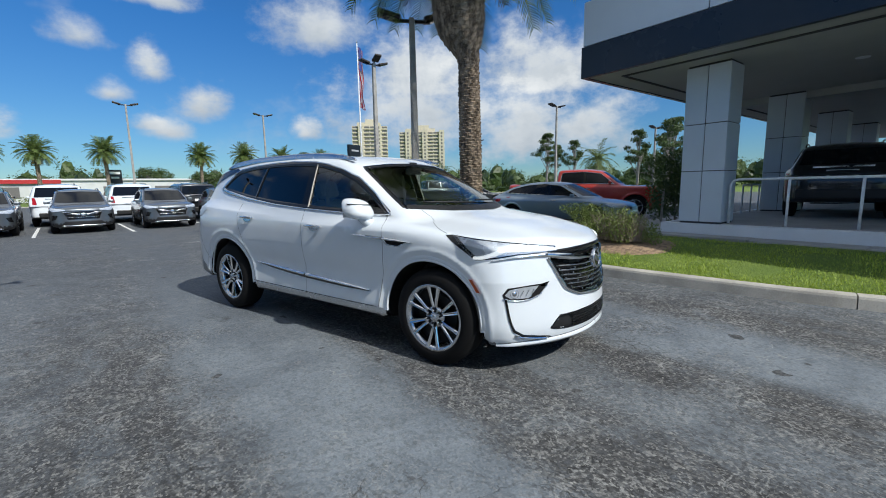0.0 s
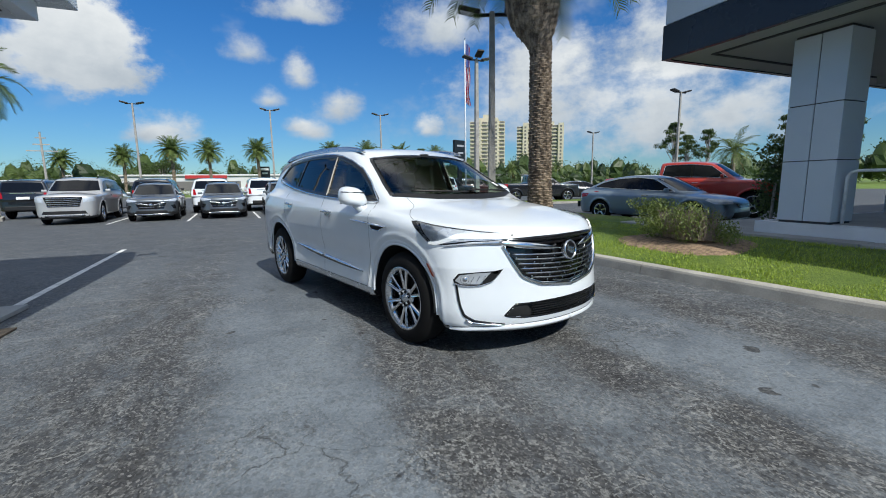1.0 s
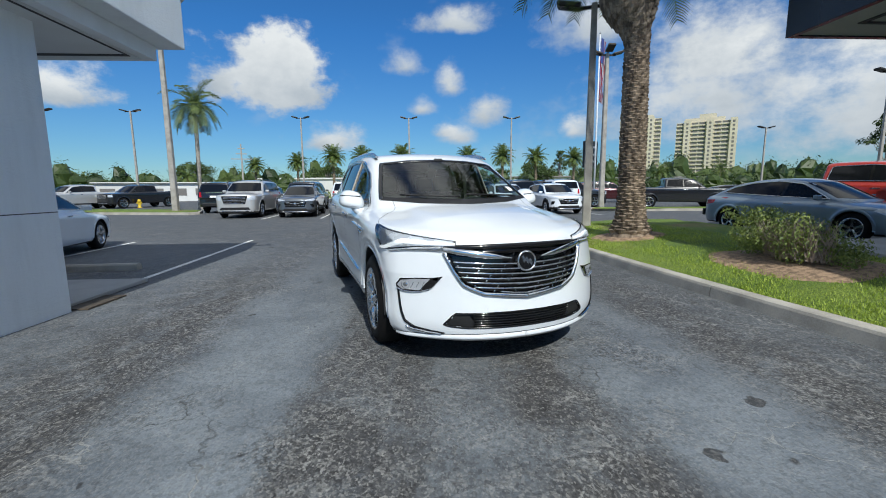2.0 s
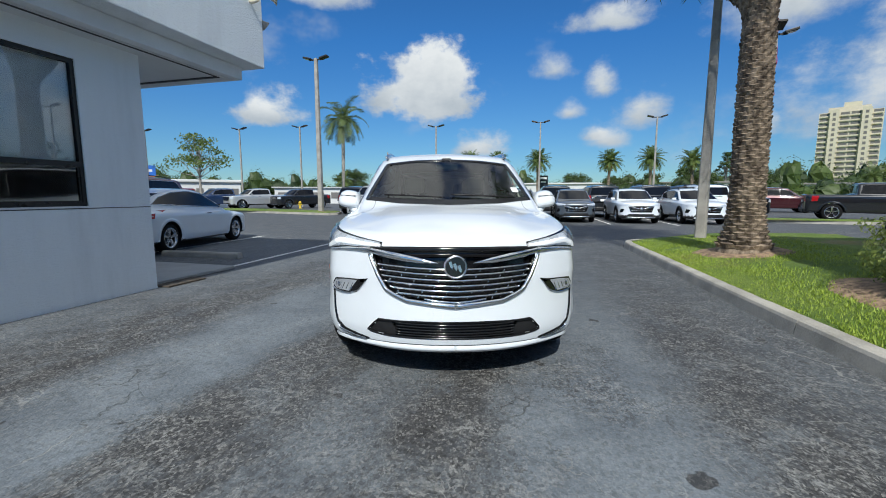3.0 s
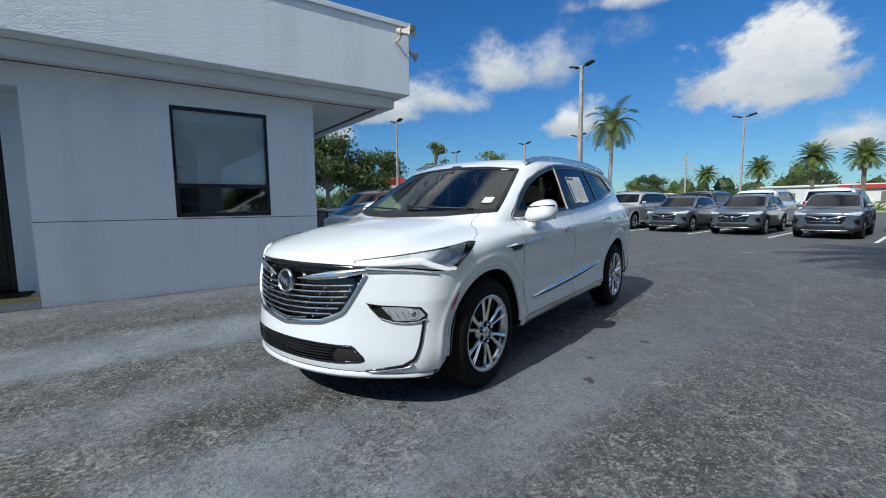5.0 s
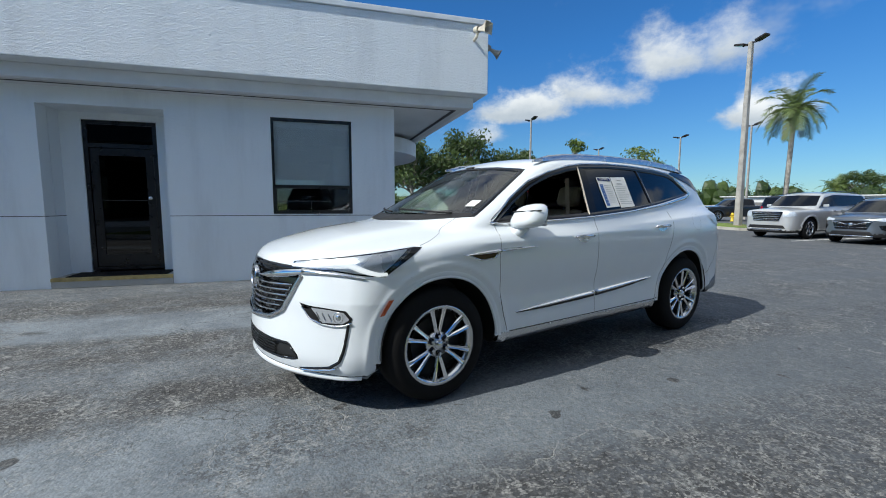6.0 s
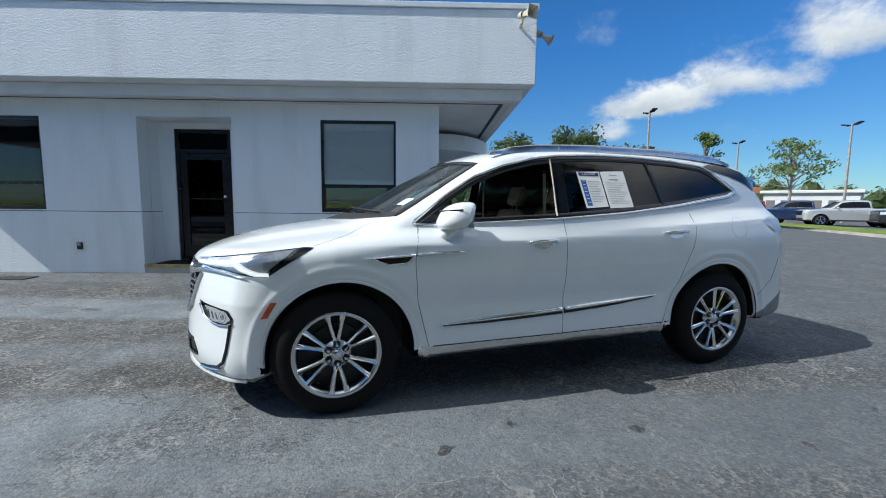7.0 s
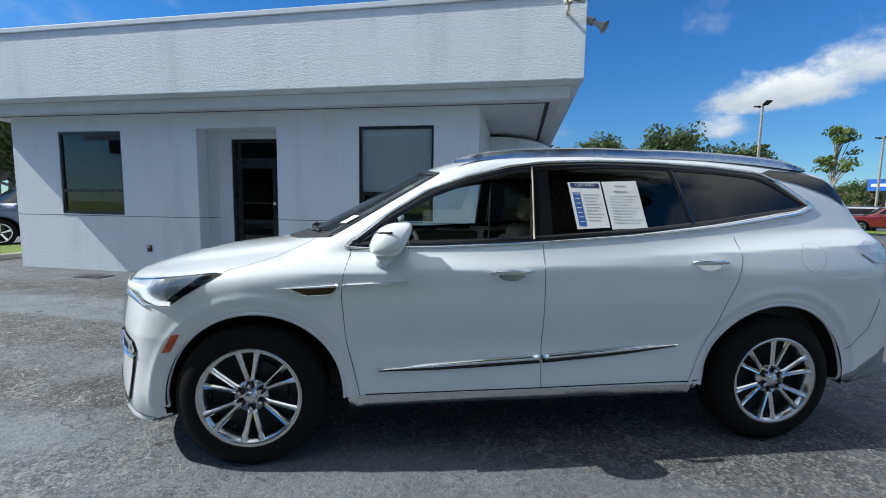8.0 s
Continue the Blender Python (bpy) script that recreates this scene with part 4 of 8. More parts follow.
class Shape:
    """A vehicle's body: the front looks to -y, x is mirrored, wheels at +-axle."""

    CURVES = dict(
        width=[(0.2, 0.90), (0.30, 0.945), (0.42, 0.968), (0.55, 0.962), (0.66, 0.966), (0.85, 0.985), (0.98, 0.988), (1.08, 0.978), (1.16, 0.952), (1.24, 0.915), (1.4, 0.85)],
        face=[(0.1, 0.10), (0.2, 0.055), (0.28, 0.02), (0.38, 0.0), (0.46, 0.005), (0.6, 0.02), (0.75, 0.03), (0.9, 0.05), (1.0, 0.09), (1.2, 0.2)],
        back=[(0.2, 0.12), (0.45, 0.0), (0.7, 0.0), (1.0, 0.05), (1.2, 0.10), (1.4, 0.2)],
        deck=[(-2.6, 0.92), (-2.48, 0.965), (-2.3, 1.035), (-2.0, 1.105), (-1.6, 1.165), (-1.2, 1.215), (-0.8, 1.235), (0, 1.25), (1.2, 1.33), (2.0, 1.36), (2.7, 1.33)],
        floor=[(-2.6, 0.235), (-2.0, 0.25), (-1.0, 0.29), (1.2, 0.31), (2.0, 0.34), (2.7, 0.42)],
        glass_w=[(1.1, 0.965), (1.2, 0.935), (1.4, 0.855), (1.55, 0.795), (1.66, 0.745), (1.8, 0.67)],
        roof=[(-1.2, 1.55), (-0.6, 1.665), (-0.3, 1.712), (0.0, 1.738), (0.5, 1.755), (1.0, 1.752), (1.5, 1.728), (1.9, 1.69), (2.3, 1.63)],
        cab_taper=[(-1.4, 0.10), (-0.8, 0.055), (-0.2, 0.015), (0.4, 0.0), (1.2, 0.012), (1.8, 0.05), (2.4, 0.12)],
        body_taper=[(-2.6, 0.10), (-2.2, 0.05), (-1.8, 0.012), (-1.2, 0.0), (0.6, 0.006), (1.5, -0.006), (2.0, 0.008), (2.7, 0.08)])

    def __init__(s, nose=-2.53, tail=2.63, face_plan=0.37, face_pow=3.4, back_plan=0.30, back_pow=3.6, crown=0.105, roof_crown=0.11,
                 screen=(-1.43, 1.22, 0.53, 0.42), rear=(2.52, 1.10, 0.62, 0.18), axle=-1.535, axle2=1.535, hub=0.39, arch=0.465, arch_in=0.60,
                 edge=0.11, nose_edge=0.05, corner=0.14, flare=0.012, join=0.035, bed=None, arches=None, **curves):
        # screen: y and z at the foot, slope dz/dy, bow; rear: y, z, dy per dz, bow
        s.nose, s.tail, s.face_plan, s.face_pow, s.back_plan, s.back_pow = nose, tail, face_plan, face_pow, back_plan, back_pow
        s.crown, s.roof_crown, s.screen, s.rear, s.axle, s.axle2 = crown, roof_crown, screen, rear, axle, axle2
        s.hub, s.arch, s.arch_in, s.edge, s.nose_edge, s.corner, s.join, s.bed = hub, arch, arch_in, edge, nose_edge, corner, join, bed
        s.flare = flare
        s.arches = arches or ((axle, arch), (axle2, arch))
        rows = {**s.CURVES, **curves}
        s.top_z = max(v for _, v in rows["roof"])
        s.f = {k: curve(v) for k, v in rows.items()}

    def lower(s, x, y, z):
        f = s.f
        ax = np.abs(x)
        w = f["width"](z) - f["body_taper"](y)
        for a, ra in s.arches:
            r = np.hypot(y - a, z - s.hub)
            w = w + s.flare * np.exp(-(((r - ra - 0.012) / 0.035) ** 2)) * (z > s.hub - 0.2)
        side = ax - w
        front = s.nose + f["face"](z) + s.face_plan * (ax / 0.93) ** s.face_pow - y
        front = front / np.sqrt(1 + (s.face_plan * s.face_pow / 0.93 * (ax / 0.93) ** (s.face_pow - 1)) ** 2)
        rear = y - (s.tail - f["back"](z) - s.back_plan * (ax / 0.93) ** s.back_pow)
        rear = rear / np.sqrt(1 + (s.back_plan * s.back_pow / 0.93 * (ax / 0.93) ** (s.back_pow - 1)) ** 2)
        top = (z - f["deck"](y) + s.crown * ax**2) * 0.97
        d = smax(side, front, s.corner)
        d = smax(d, rear, s.corner)
        d = smax(d, top, s.nose_edge + (s.edge - s.nose_edge) * np.clip((y + 2.45) / 0.5, 0, 1))
        return smax(d, f["floor"](y) - z, 0.06)

    def cab(s, x, y, z):
        f = s.f
        ax = np.abs(x)
        side = (ax - (f["glass_w"](z) - f["cab_taper"](y))) * 0.93
        y0, z0, m, bow = s.screen
        front = (y0 + (z - z0) / m + bow * ax**2 - y) * m / math.hypot(1, m)
        y1, z1, k, bow1 = s.rear
        rear = (y - (y1 - (z - z1) * k - bow1 * ax**2)) / math.hypot(1, k)
        top = z - f["roof"](y) + s.roof_crown * ax**2
        d = smax(side, front, 0.07)
        d = smax(d, rear, 0.08)
        d = smax(d, top, 0.075)
        return np.maximum(d, 0.9 - z)

    def __call__(s, x, y, z):
        d = smin(s.lower(x, y, z), s.cab(x, y, z), s.join)
        if s.bed:
            y0, y1, z0, half = s.bed
            box = np.maximum(np.maximum(y0 - y, y - y1), np.maximum(z0 - z, np.abs(x) - half))
            d = np.maximum(d, -box)
        for a, r in s.arches:
            hole = np.maximum(np.hypot(y - a, z - s.hub) - r, s.arch_in - np.abs(x))
            d = np.maximum(d, -hole)
        return d

    def grad(s, p, e=0.004):
        x, y, z = p.T
        g = np.stack([s(x + e, y, z) - s(x - e, y, z), s(x, y + e, z) - s(x, y - e, z), s(x, y, z + e) - s(x, y, z - e)], 1) / (2 * e)
        return g

    def normal(s, p, e=0.004):
        g = s.grad(p, e)
        return g / np.maximum(np.linalg.norm(g, axis=1, keepdims=True), 1e-6)

    def cast(s, origin, way, lift=0.0):
        """Where rays from outside meet the body, and the normals there; lift raises the points off it."""
        p = np.array(origin, float)
        w = np.array(way, float)
        w = w / np.linalg.norm(w, axis=1, keepdims=True)
        for _ in range(60):
            d = s(*p.T)
            p = p + w * np.clip(d * 0.8, -0.2, 0.2)[:, None]
        p = np.clip(p, (-1.15, s.nose - 0.05, 0.1), (1.15, s.tail + 0.05, 2.2))
        n = s.normal(p)
        return p + n * lift, n

    def skin(s, step):
        """Surface nets: vertices and quads of the whole body."""
        xs = np.arange(-1.10 - step / 2, 1.10 + step, step)
        ys = np.arange(s.nose - 0.1, s.tail + 0.1 + step, step)
        zs = np.arange(0.14, s.top_z + 0.1 + step, step)
        d = s(*np.meshgrid(xs, ys, zs, indexing="ij"))
        inside = d < 0
        nx, ny, nz = (q - 1 for q in d.shape)
        total = np.zeros((nx, ny, nz), np.int8)
        for i in (0, 1):
            for j in (0, 1):
                for k in (0, 1):
                    total += inside[i:i + nx, j:j + ny, k:k + nz]
        active = (total > 0) & (total < 8)
        idx = -np.ones((nx, ny, nz), int)
        cells = np.argwhere(active)
        idx[tuple(cells.T)] = np.arange(len(cells))
        p = np.stack([xs[cells[:, 0]] + step / 2, ys[cells[:, 1]] + step / 2, zs[cells[:, 2]] + step / 2], 1)
        for _ in range(6):
            g = s.grad(p, step * 0.12)
            p = p - np.clip(s(*p.T)[:, None] * g / np.maximum((g * g).sum(1, keepdims=True), 0.2), -step * 0.5, step * 0.5)
        quads = []
        for ax in range(3):
            a, b = [slice(None)] * 3, [slice(None)] * 3
            a[ax], b[ax] = slice(0, -1), slice(1, None)
            for flip in (False, True):
                cross = (inside[tuple(a)] & ~inside[tuple(b)]) if not flip else (~inside[tuple(a)] & inside[tuple(b)])
                e = np.argwhere(cross)
                u, v = [q for q in range(3) if q != ax]
                ok = (e[:, u] > 0) & (e[:, v] > 0) & (e[:, u] < (nx, ny, nz)[u]) & (e[:, v] < (nx, ny, nz)[v])
                e = e[ok]
                c = []
                for du, dv in ((0, 0), (1, 0), (1, 1), (0, 1)):
                    q = e.copy()
                    q[:, u] -= 1 - du
                    q[:, v] -= 1 - dv
                    c.append(idx[tuple(q.T)])
                q = np.stack(c, 1)
                if flip ^ (ax == 1):
                    q = q[:, ::-1]
                quads.append(q)
        quads = np.concatenate(quads)
        return p, quads


def inside_poly(poly, a, b):
    """Which of the points (a, b) lie in the outline."""
    poly = np.array(poly)
    r = np.zeros(len(a), bool)
    j = len(poly) - 1
    for i in range(len(poly)):
        (xi, yi), (xj, yj) = poly[i], poly[j]
        c = ((yi > b) != (yj > b)) & (a < (xj - xi) * (b - yi) / (yj - yi + 1e-12) + xi)
        r ^= c
        j = i
    return r


def skin_mesh(name, p, q, normals, mat):
    """A mesh of some of the skin's faces, shaded with the body's own normals."""
    used, inv = np.unique(q, return_inverse=True)
    me = bpy.data.meshes.new(name)
    me.from_pydata(p[used].tolist(), [], inv.reshape(q.shape).tolist())
    me.polygons.foreach_set("use_smooth", [True] * len(q))
    me.normals_split_custom_set_from_vertices(normals[used].tolist())
    me.materials.append(M[mat] if isinstance(mat, str) else mat)
    return me


def ribbon(shape, pts, ways, width, lift=0.004, thick=0.008, ridge=0.85):
    """A raised strip laid on the body along rays; width may vary from point to point."""
    p, n = shape.cast(pts, ways)
    t = np.gradient(p, axis=0)
    t /= np.maximum(np.linalg.norm(t, axis=1, keepdims=True), 1e-6)
    b = np.cross(n, t)
    w = np.broadcast_to(np.asarray(width, float), (len(p),))[:, None] / 2
    g = G()
    rows = np.stack([p - b * w - n * 0.004, p - b * w * ridge + n * (lift + thick), p + b * w * ridge + n * (lift + thick), p + b * w - n * 0.004], 1)
    k = len(p)
    g.v = [tuple(v) for v in rows.reshape(-1, 3).tolist()]
    g.f = [(4 * i + j, 4 * i + j + 1, 4 * i + j + 5, 4 * i + j + 4) for i in range(k - 1) for j in range(3)]
    g.f += [(0, 1, 2, 3), tuple(4 * (k - 1) + j for j in (3, 2, 1, 0))]
    return g


def along(points, n):
    """n points spaced along an outline."""
    q = np.array(points, float)
    s = np.concatenate(([0], np.cumsum(np.linalg.norm(np.diff(q, axis=0), axis=1))))
    u = np.linspace(0, s[-1], n)
    return np.stack([np.interp(u, s, q[:, i]) for i in range(q.shape[1])], 1)


def side_rays(yz, sign):
    yz = np.asarray(yz, float)
    return np.stack([np.full(len(yz), 1.6 * sign), yz[:, 0], yz[:, 1]], 1), np.tile((-1.0 * sign, 0, 0), (len(yz), 1))


def front_rays(xz, back=False):
    xz = np.asarray(xz, float)
    s = -1 if not back else 1
    return np.stack([xz[:, 0], np.full(len(xz), 3.4 * s), xz[:, 1]], 1), np.tile((0, -1.0 * s, 0), (len(xz), 1))


def round_rays(az, sign=1, centre=-1.3):
    """Rays towards an upright line in the nose: degrees from straight ahead, and heights."""
    az = np.asarray(az, float)
    a = np.radians(az[:, 0]) * sign
    o = np.stack([np.sin(a) * 2.6, centre - np.cos(a) * 2.6, az[:, 1]], 1)
    return o, np.stack([-np.sin(a), np.cos(a), np.zeros(len(a))], 1)


def patch(shape, outline, rays, lift=0.006, cell=0.03, sign=1, thick=0.0):
    """A plate that follows the body inside an outline."""
    poly = np.array(outline, float)
    lo, hi = poly.min(0), poly.max(0)
    scale = np.array([1.0, 1.0])
    if rays is round_rays:
        scale = np.array([60.0, 1.0])
    bm = bmesh.new()
    face = bm.faces.new([bm.verts.new((a / scale[0], b, 0)) for a, b in outline])
    for ax in (0, 1):
        k = lo[ax] / scale[ax] + cell
        while k < hi[ax] / scale[ax]:
            co, no = [0, 0, 0], [0, 0, 0]
            co[ax], no[ax] = k, 1
            bmesh.ops.bisect_plane(bm, geom=bm.verts[:] + bm.edges[:] + bm.faces[:], plane_co=co, plane_no=no, dist=1e-5)
            k += cell
    bm.verts.index_update()
    uv = np.array([(v.co.x * scale[0], v.co.y) for v in bm.verts])
    o, w = rays(uv, sign) if rays is not front_rays else rays(uv)
    p, n = shape.cast(o, w, lift)
    g = G()
    fs = []
    missed = np.abs(shape(*(p - n * lift).T)) > 0.03
    for f in bm.faces:
        ids = [v.index for v in f.verts]
        if missed[ids].any():
            continue
        fn = np.cross(p[ids[1]] - p[ids[0]], p[ids[2]] - p[ids[0]])
        if fn @ n[ids[0]] < 0:
            ids = ids[::-1]
        fs.append(tuple(ids))
    g.v, g.f = [tuple(v) for v in p.tolist()], fs
    bm.free()
    return g


def wheel_parts(parent, x, y, r, rim_r, sign, spokes=5, detail=1, hub_z=None, width=0.23, rim_mat="satin", dark=False, spin=0.0):
    """A wheel with tyre, rim, spokes and nuts; its outer face looks to sign * x."""
    m = Matrix.Translation((x, y, hub_z if hub_z else r)) @ Matrix.Diagonal((sign, 1, 1, 1)) @ pose(0, 0, 0, spin, 0, 0)
    w = width
    n = 48 if detail else 28
    prof = [(rim_r - 0.005, -w), (rim_r + 0.03, -w - 0.004), (r - 0.05, -w + 0.005), (r - 0.012, -w + 0.03), (r, -w + 0.06), (r, -0.06), (r - 0.012, -0.028), (r - 0.05, -0.004), (rim_r + 0.03, 0.004),
            (rim_r + 0.006, -0.004), (rim_r - 0.006, -0.02)]
    wheel = part("wheel", G().lathe(prof, n, m, "x"), "rubber", parent, "black rubber tyre on a bright alloy rim", True)
    part("rim", G().lathe([(rim_r - 0.004, -w + 0.01), (rim_r - 0.03, -w + 0.04), (rim_r - 0.035, -0.05), (rim_r - 0.018, -0.012), (rim_r + 0.004, -0.002), (rim_r + 0.008, -0.012)], n, m, "x"), rim_mat, wheel, smooth=True)
    part("brake_disc", G().lathe([(0.0, -0.10), (rim_r * 0.66, -0.10), (rim_r * 0.66, -0.12), (0.0, -0.12)], 32, m, "x").lathe([(0.0, -0.125), (rim_r - 0.02, -0.125)], 32, m, "x"), "black_plastic", wheel, smooth=False)
    if detail:
        for k in range(12):
            q = m @ pose(0, 0, 0, (k // 2) * 60.0, 0, 0)
            lean = -1 if k % 2 else 1
            g = G()
            # pairs of spokes that part from one foot behind each nut
            sec = [(0.066, 0.018, -0.036, 0.009), (0.095, 0.0135, -0.026, 0.0135), (0.150, 0.0145, -0.020, 0.026), (0.205, 0.0155, -0.014, 0.039), (rim_r - 0.012, 0.021, -0.008, 0.050)]
            vs = []
            for rr, hw, out, drift in sec:
                c = lean * drift
                vs += [(out - 0.050, -hw + c, rr), (out - 0.008, -hw + c, rr), (out, -hw * 0.55 + c, rr), (out - 0.004, c, rr), (out, hw * 0.55 + c, rr), (out - 0.008, hw + c, rr), (out - 0.050, hw + c, rr)]
            fs = [(7 * i + j, 7 * i + j + 1, 7 * i + j + 8, 7 * i + j + 7) for i in range(len(sec) - 1) for j in range(6)]
            g.add(vs, fs, q)
            part("spoke", g, "chrome" if not dark else "black_plastic", wheel)
        part("hub_disc", G().lathe([(0.0, -0.026), (0.036, -0.026), (0.042, -0.034), (0.086, -0.036), (0.090, -0.07)], 24, m, "x"), rim_mat, wheel, smooth=True)
        part("hub_cap", G().lathe([(0.0, -0.010), (0.026, -0.012), (0.033, -0.026)], 24, m, "x"), "satin", wheel, smooth=True)
        for k in range(6):
            q = m @ pose(0, 0, 0, k * 60, 0, 0) @ Matrix.Translation((0, 0, 0.060))
            part("nut_well", G().lathe([(0.0, -0.0335), (0.019, -0.0335), (0.021, -0.029), (0.023, -0.0345)], 14, q, "x"), "gloss_black", wheel)
            part("wheel_nut", G().lathe([(0.0, -0.008), (0.009, -0.008), (0.012, -0.014), (0.012, -0.034)], 6, q, "x"), "chrome", wheel)
    else:
        for k in range(spokes):
            q = m @ pose(0, 0, 0, k * 360 / spokes, 0, 0)
            g = G()
            vs = []
            for rr, hw, out in ((0.03, 0.035, -0.03), (rim_r * 0.5, 0.03, -0.022), (rim_r - 0.01, 0.045, -0.012)):
                vs += [(out - 0.04, -hw, rr), (out, -hw * 0.7, rr), (out, hw * 0.7, rr), (out - 0.04, hw, rr)]
            g.add(vs, [(4 * i + j, 4 * i + j + 1, 4 * i + j + 5, 4 * i + j + 4) for i in range(2) for j in range(3)], q)
            part("spoke", g, rim_mat, wheel)
    return wheel


def clip_span(poly, lo, hi):
    """The stretch of an outline between two values of its first coordinate."""
    for edge, keep in ((lo, 1), (hi, -1)):
        out = []
        for (a0, b0), (a1, b1) in zip(poly, poly[1:] + poly[:1]):
            in0, in1 = keep * (a0 - edge) >= 0, keep * (a1 - edge) >= 0
            if in0:
                out.append((a0, b0))
            if in0 != in1:
                k = (edge - a0) / (a1 - a0)
                out.append((edge, b0 + k * (b1 - b0)))
        poly = out
        if not poly:
            break
    return poly


def lot_car(kind, paint, label, category="car", at=None, spokes=5, step=0.04):
    """A parked vehicle of a kind, with panes, lamps, grille, mirrors, plates and wheels."""
    shape, o = KINDS[kind]
    tail = o.get("tail", (0.93, 1.06))
    th = thing("parked_" + category.replace(" ", "_"), label, category, "parked vehicles", at=at)
    p, q = shape.skin(step)
    n = shape.normal(p, 0.02)
    c = p[q].mean(1)
    cn = n[q].mean(1)
    ax = np.abs(c[:, 0])
    side = inside_poly(o["dlo"], c[:, 1], c[:, 2]) & (np.abs(cn[:, 0]) > 0.55)
    pillar = np.zeros(len(c), bool)
    for y in o["pillars"]:
        pillar |= side & (np.abs(c[:, 1] - y) < 0.045)
    f0, f1 = o["screen_z"]
    front = (cn[:, 1] < -0.3) & (c[:, 2] > f0) & (c[:, 2] < f1) & (ax < o["screen_x"] - 0.25 * (c[:, 2] - f0)) & (c[:, 1] > shape.screen[0] - 0.15) & ~side
    r0, r1 = o["rear_z"]
    back = (cn[:, 1] > 0.3) & (c[:, 2] > r0) & (c[:, 2] < r1) & (ax < o["rear_x"] - 0.25 * (c[:, 2] - r0)) & ~side & (c[:, 1] > o.get("rear_y", 1.0))
    well = np.zeros(len(c), bool)
    for a in (shape.axle, shape.axle2):
        well |= (np.hypot(c[:, 1] - a, c[:, 2] - shape.hub) < shape.arch + 0.012) & (ax < 0.97) & ((np.abs(cn[:, 0]) < 0.6) | (ax < shape.arch_in + 0.08))
    low = (c[:, 2] < o["clad"]) & ~well
    low |= (c[:, 2] < shape.f["floor"](c[:, 1]) + 0.04)
    for name, mask, mat in (("body", ~(well | low), paint), ("wheel_well", well, "black_plastic"), ("lower_cladding", low, "black_plastic")):
        groups = [mask]
        if name == "wheel_well":
            groups = [mask & (sg * c[:, 0] > 0) & (c[:, 1] > y0) & (c[:, 1] <= y1) for sg in (1, -1) for y0, y1 in ((-9, 0), (0, 9))]
        for mk in groups:
            if mk.any():
                part(name, skin_mesh(name, p, q[mk], n, mat), None, th)
    # panes follow the body, each inside its own outline
    for s in (1, -1):
        cuts = [-9] + sorted(o["pillars"]) + [9]
        part("window_surround", patch(shape, o["dlo"], side_rays, 0.004, 0.12, s), "gloss_black", th, smooth=True)
        for y0, y1 in zip(cuts, cuts[1:]):
            piece = clip_span(o["dlo"], y0 + 0.035, y1 - 0.035)
            if len(piece) > 2:
                part("side_glass", patch(shape, piece, side_rays, 0.009, 0.12, s), "dark_glass", th, smooth=True)
        piece = [(y, z) for y, z in o["dlo"]]
        part("window_trim", ribbon(shape, *side_rays(along(piece + [piece[0]], 50), s), 0.018, 0.010), "satin" if paint != "paint_black" else "gloss_black", th, smooth=True)
    wide = o["screen_x"]
    part("windscreen", patch(shape, [(-wide, f0 + 0.02), (-wide * 0.5, f0), (wide * 0.5, f0), (wide, f0 + 0.02), (wide - 0.30 * (f1 - f0), f1 - 0.01), (0, f1 + 0.015), (-wide + 0.30 * (f1 - f0), f1 - 0.01)], front_rays, 0.006, 0.12), "dark_glass", th, smooth=True)
    wide = o["rear_x"]
    back_rays = lambda xz, sign=1: front_rays(xz, True)
    part("rear_window", patch(shape, [(-wide, r0), (wide, r0), (wide - 0.25 * (r1 - r0), r1), (-wide + 0.25 * (r1 - r0), r1)], back_rays, 0.006, 0.12), "dark_glass", th, smooth=True)
    # grille and lower intake
    gw, g0, g1 = o["grille"]
    gr = part("grille", patch(shape, [(-gw, g1), (-gw * 0.8, g0), (gw * 0.8, g0), (gw, g1)], front_rays, 0.012, 0.08), "gloss_black", th)
    bars = o.get("bars", 3)
    for k in range(bars):
        z = g0 + (g1 - g0) * (k + 0.7) / (bars + 0.4)
        part("grille_bar", ribbon(shape, *front_rays(along([(-gw * 0.86, z), (0, z - 0.02), (gw * 0.86, z)], 13)), 0.020 if bars > 3 else 0.010, 0.016), "chrome" if bars > 3 else "satin", gr, smooth=True)
    if o.get("wing"):
        for s in (1, -1):
            part("grille_wing", ribbon(shape, *front_rays(along([(s * 0.10, g1 - 0.13), (s * gw * 0.6, g1 - 0.05), (s * gw, g1 - 0.02)], 9)), 0.030, 0.018), "satin", gr, smooth=True)
        mid = float(shape.cast(*front_rays([(0, g1 - 0.12)]))[0][0, 1])
        part("badge", G().lathe([(0.0, 0.02), (0.05, 0.015), (0.065, 0.0)], 14, Matrix.Translation((0, mid - 0.01, g1 - 0.12)) @ pose(0, 0, 0, 90, 0, 0)), "chrome", gr, smooth=True)
    iw, i0, i1 = o["intake"]
    part("intake", patch(shape, [(-iw, i0), (iw, i0), (iw * 0.9, i1), (-iw * 0.9, i1)], front_rays, 0.012, 0.08), "black_plastic", th)
    part("skid_plate", ribbon(shape, *front_rays(along([(-0.6, i0 - 0.05), (0.6, i0 - 0.05)], 13)), 0.05, 0.008), "satin", th, smooth=True)
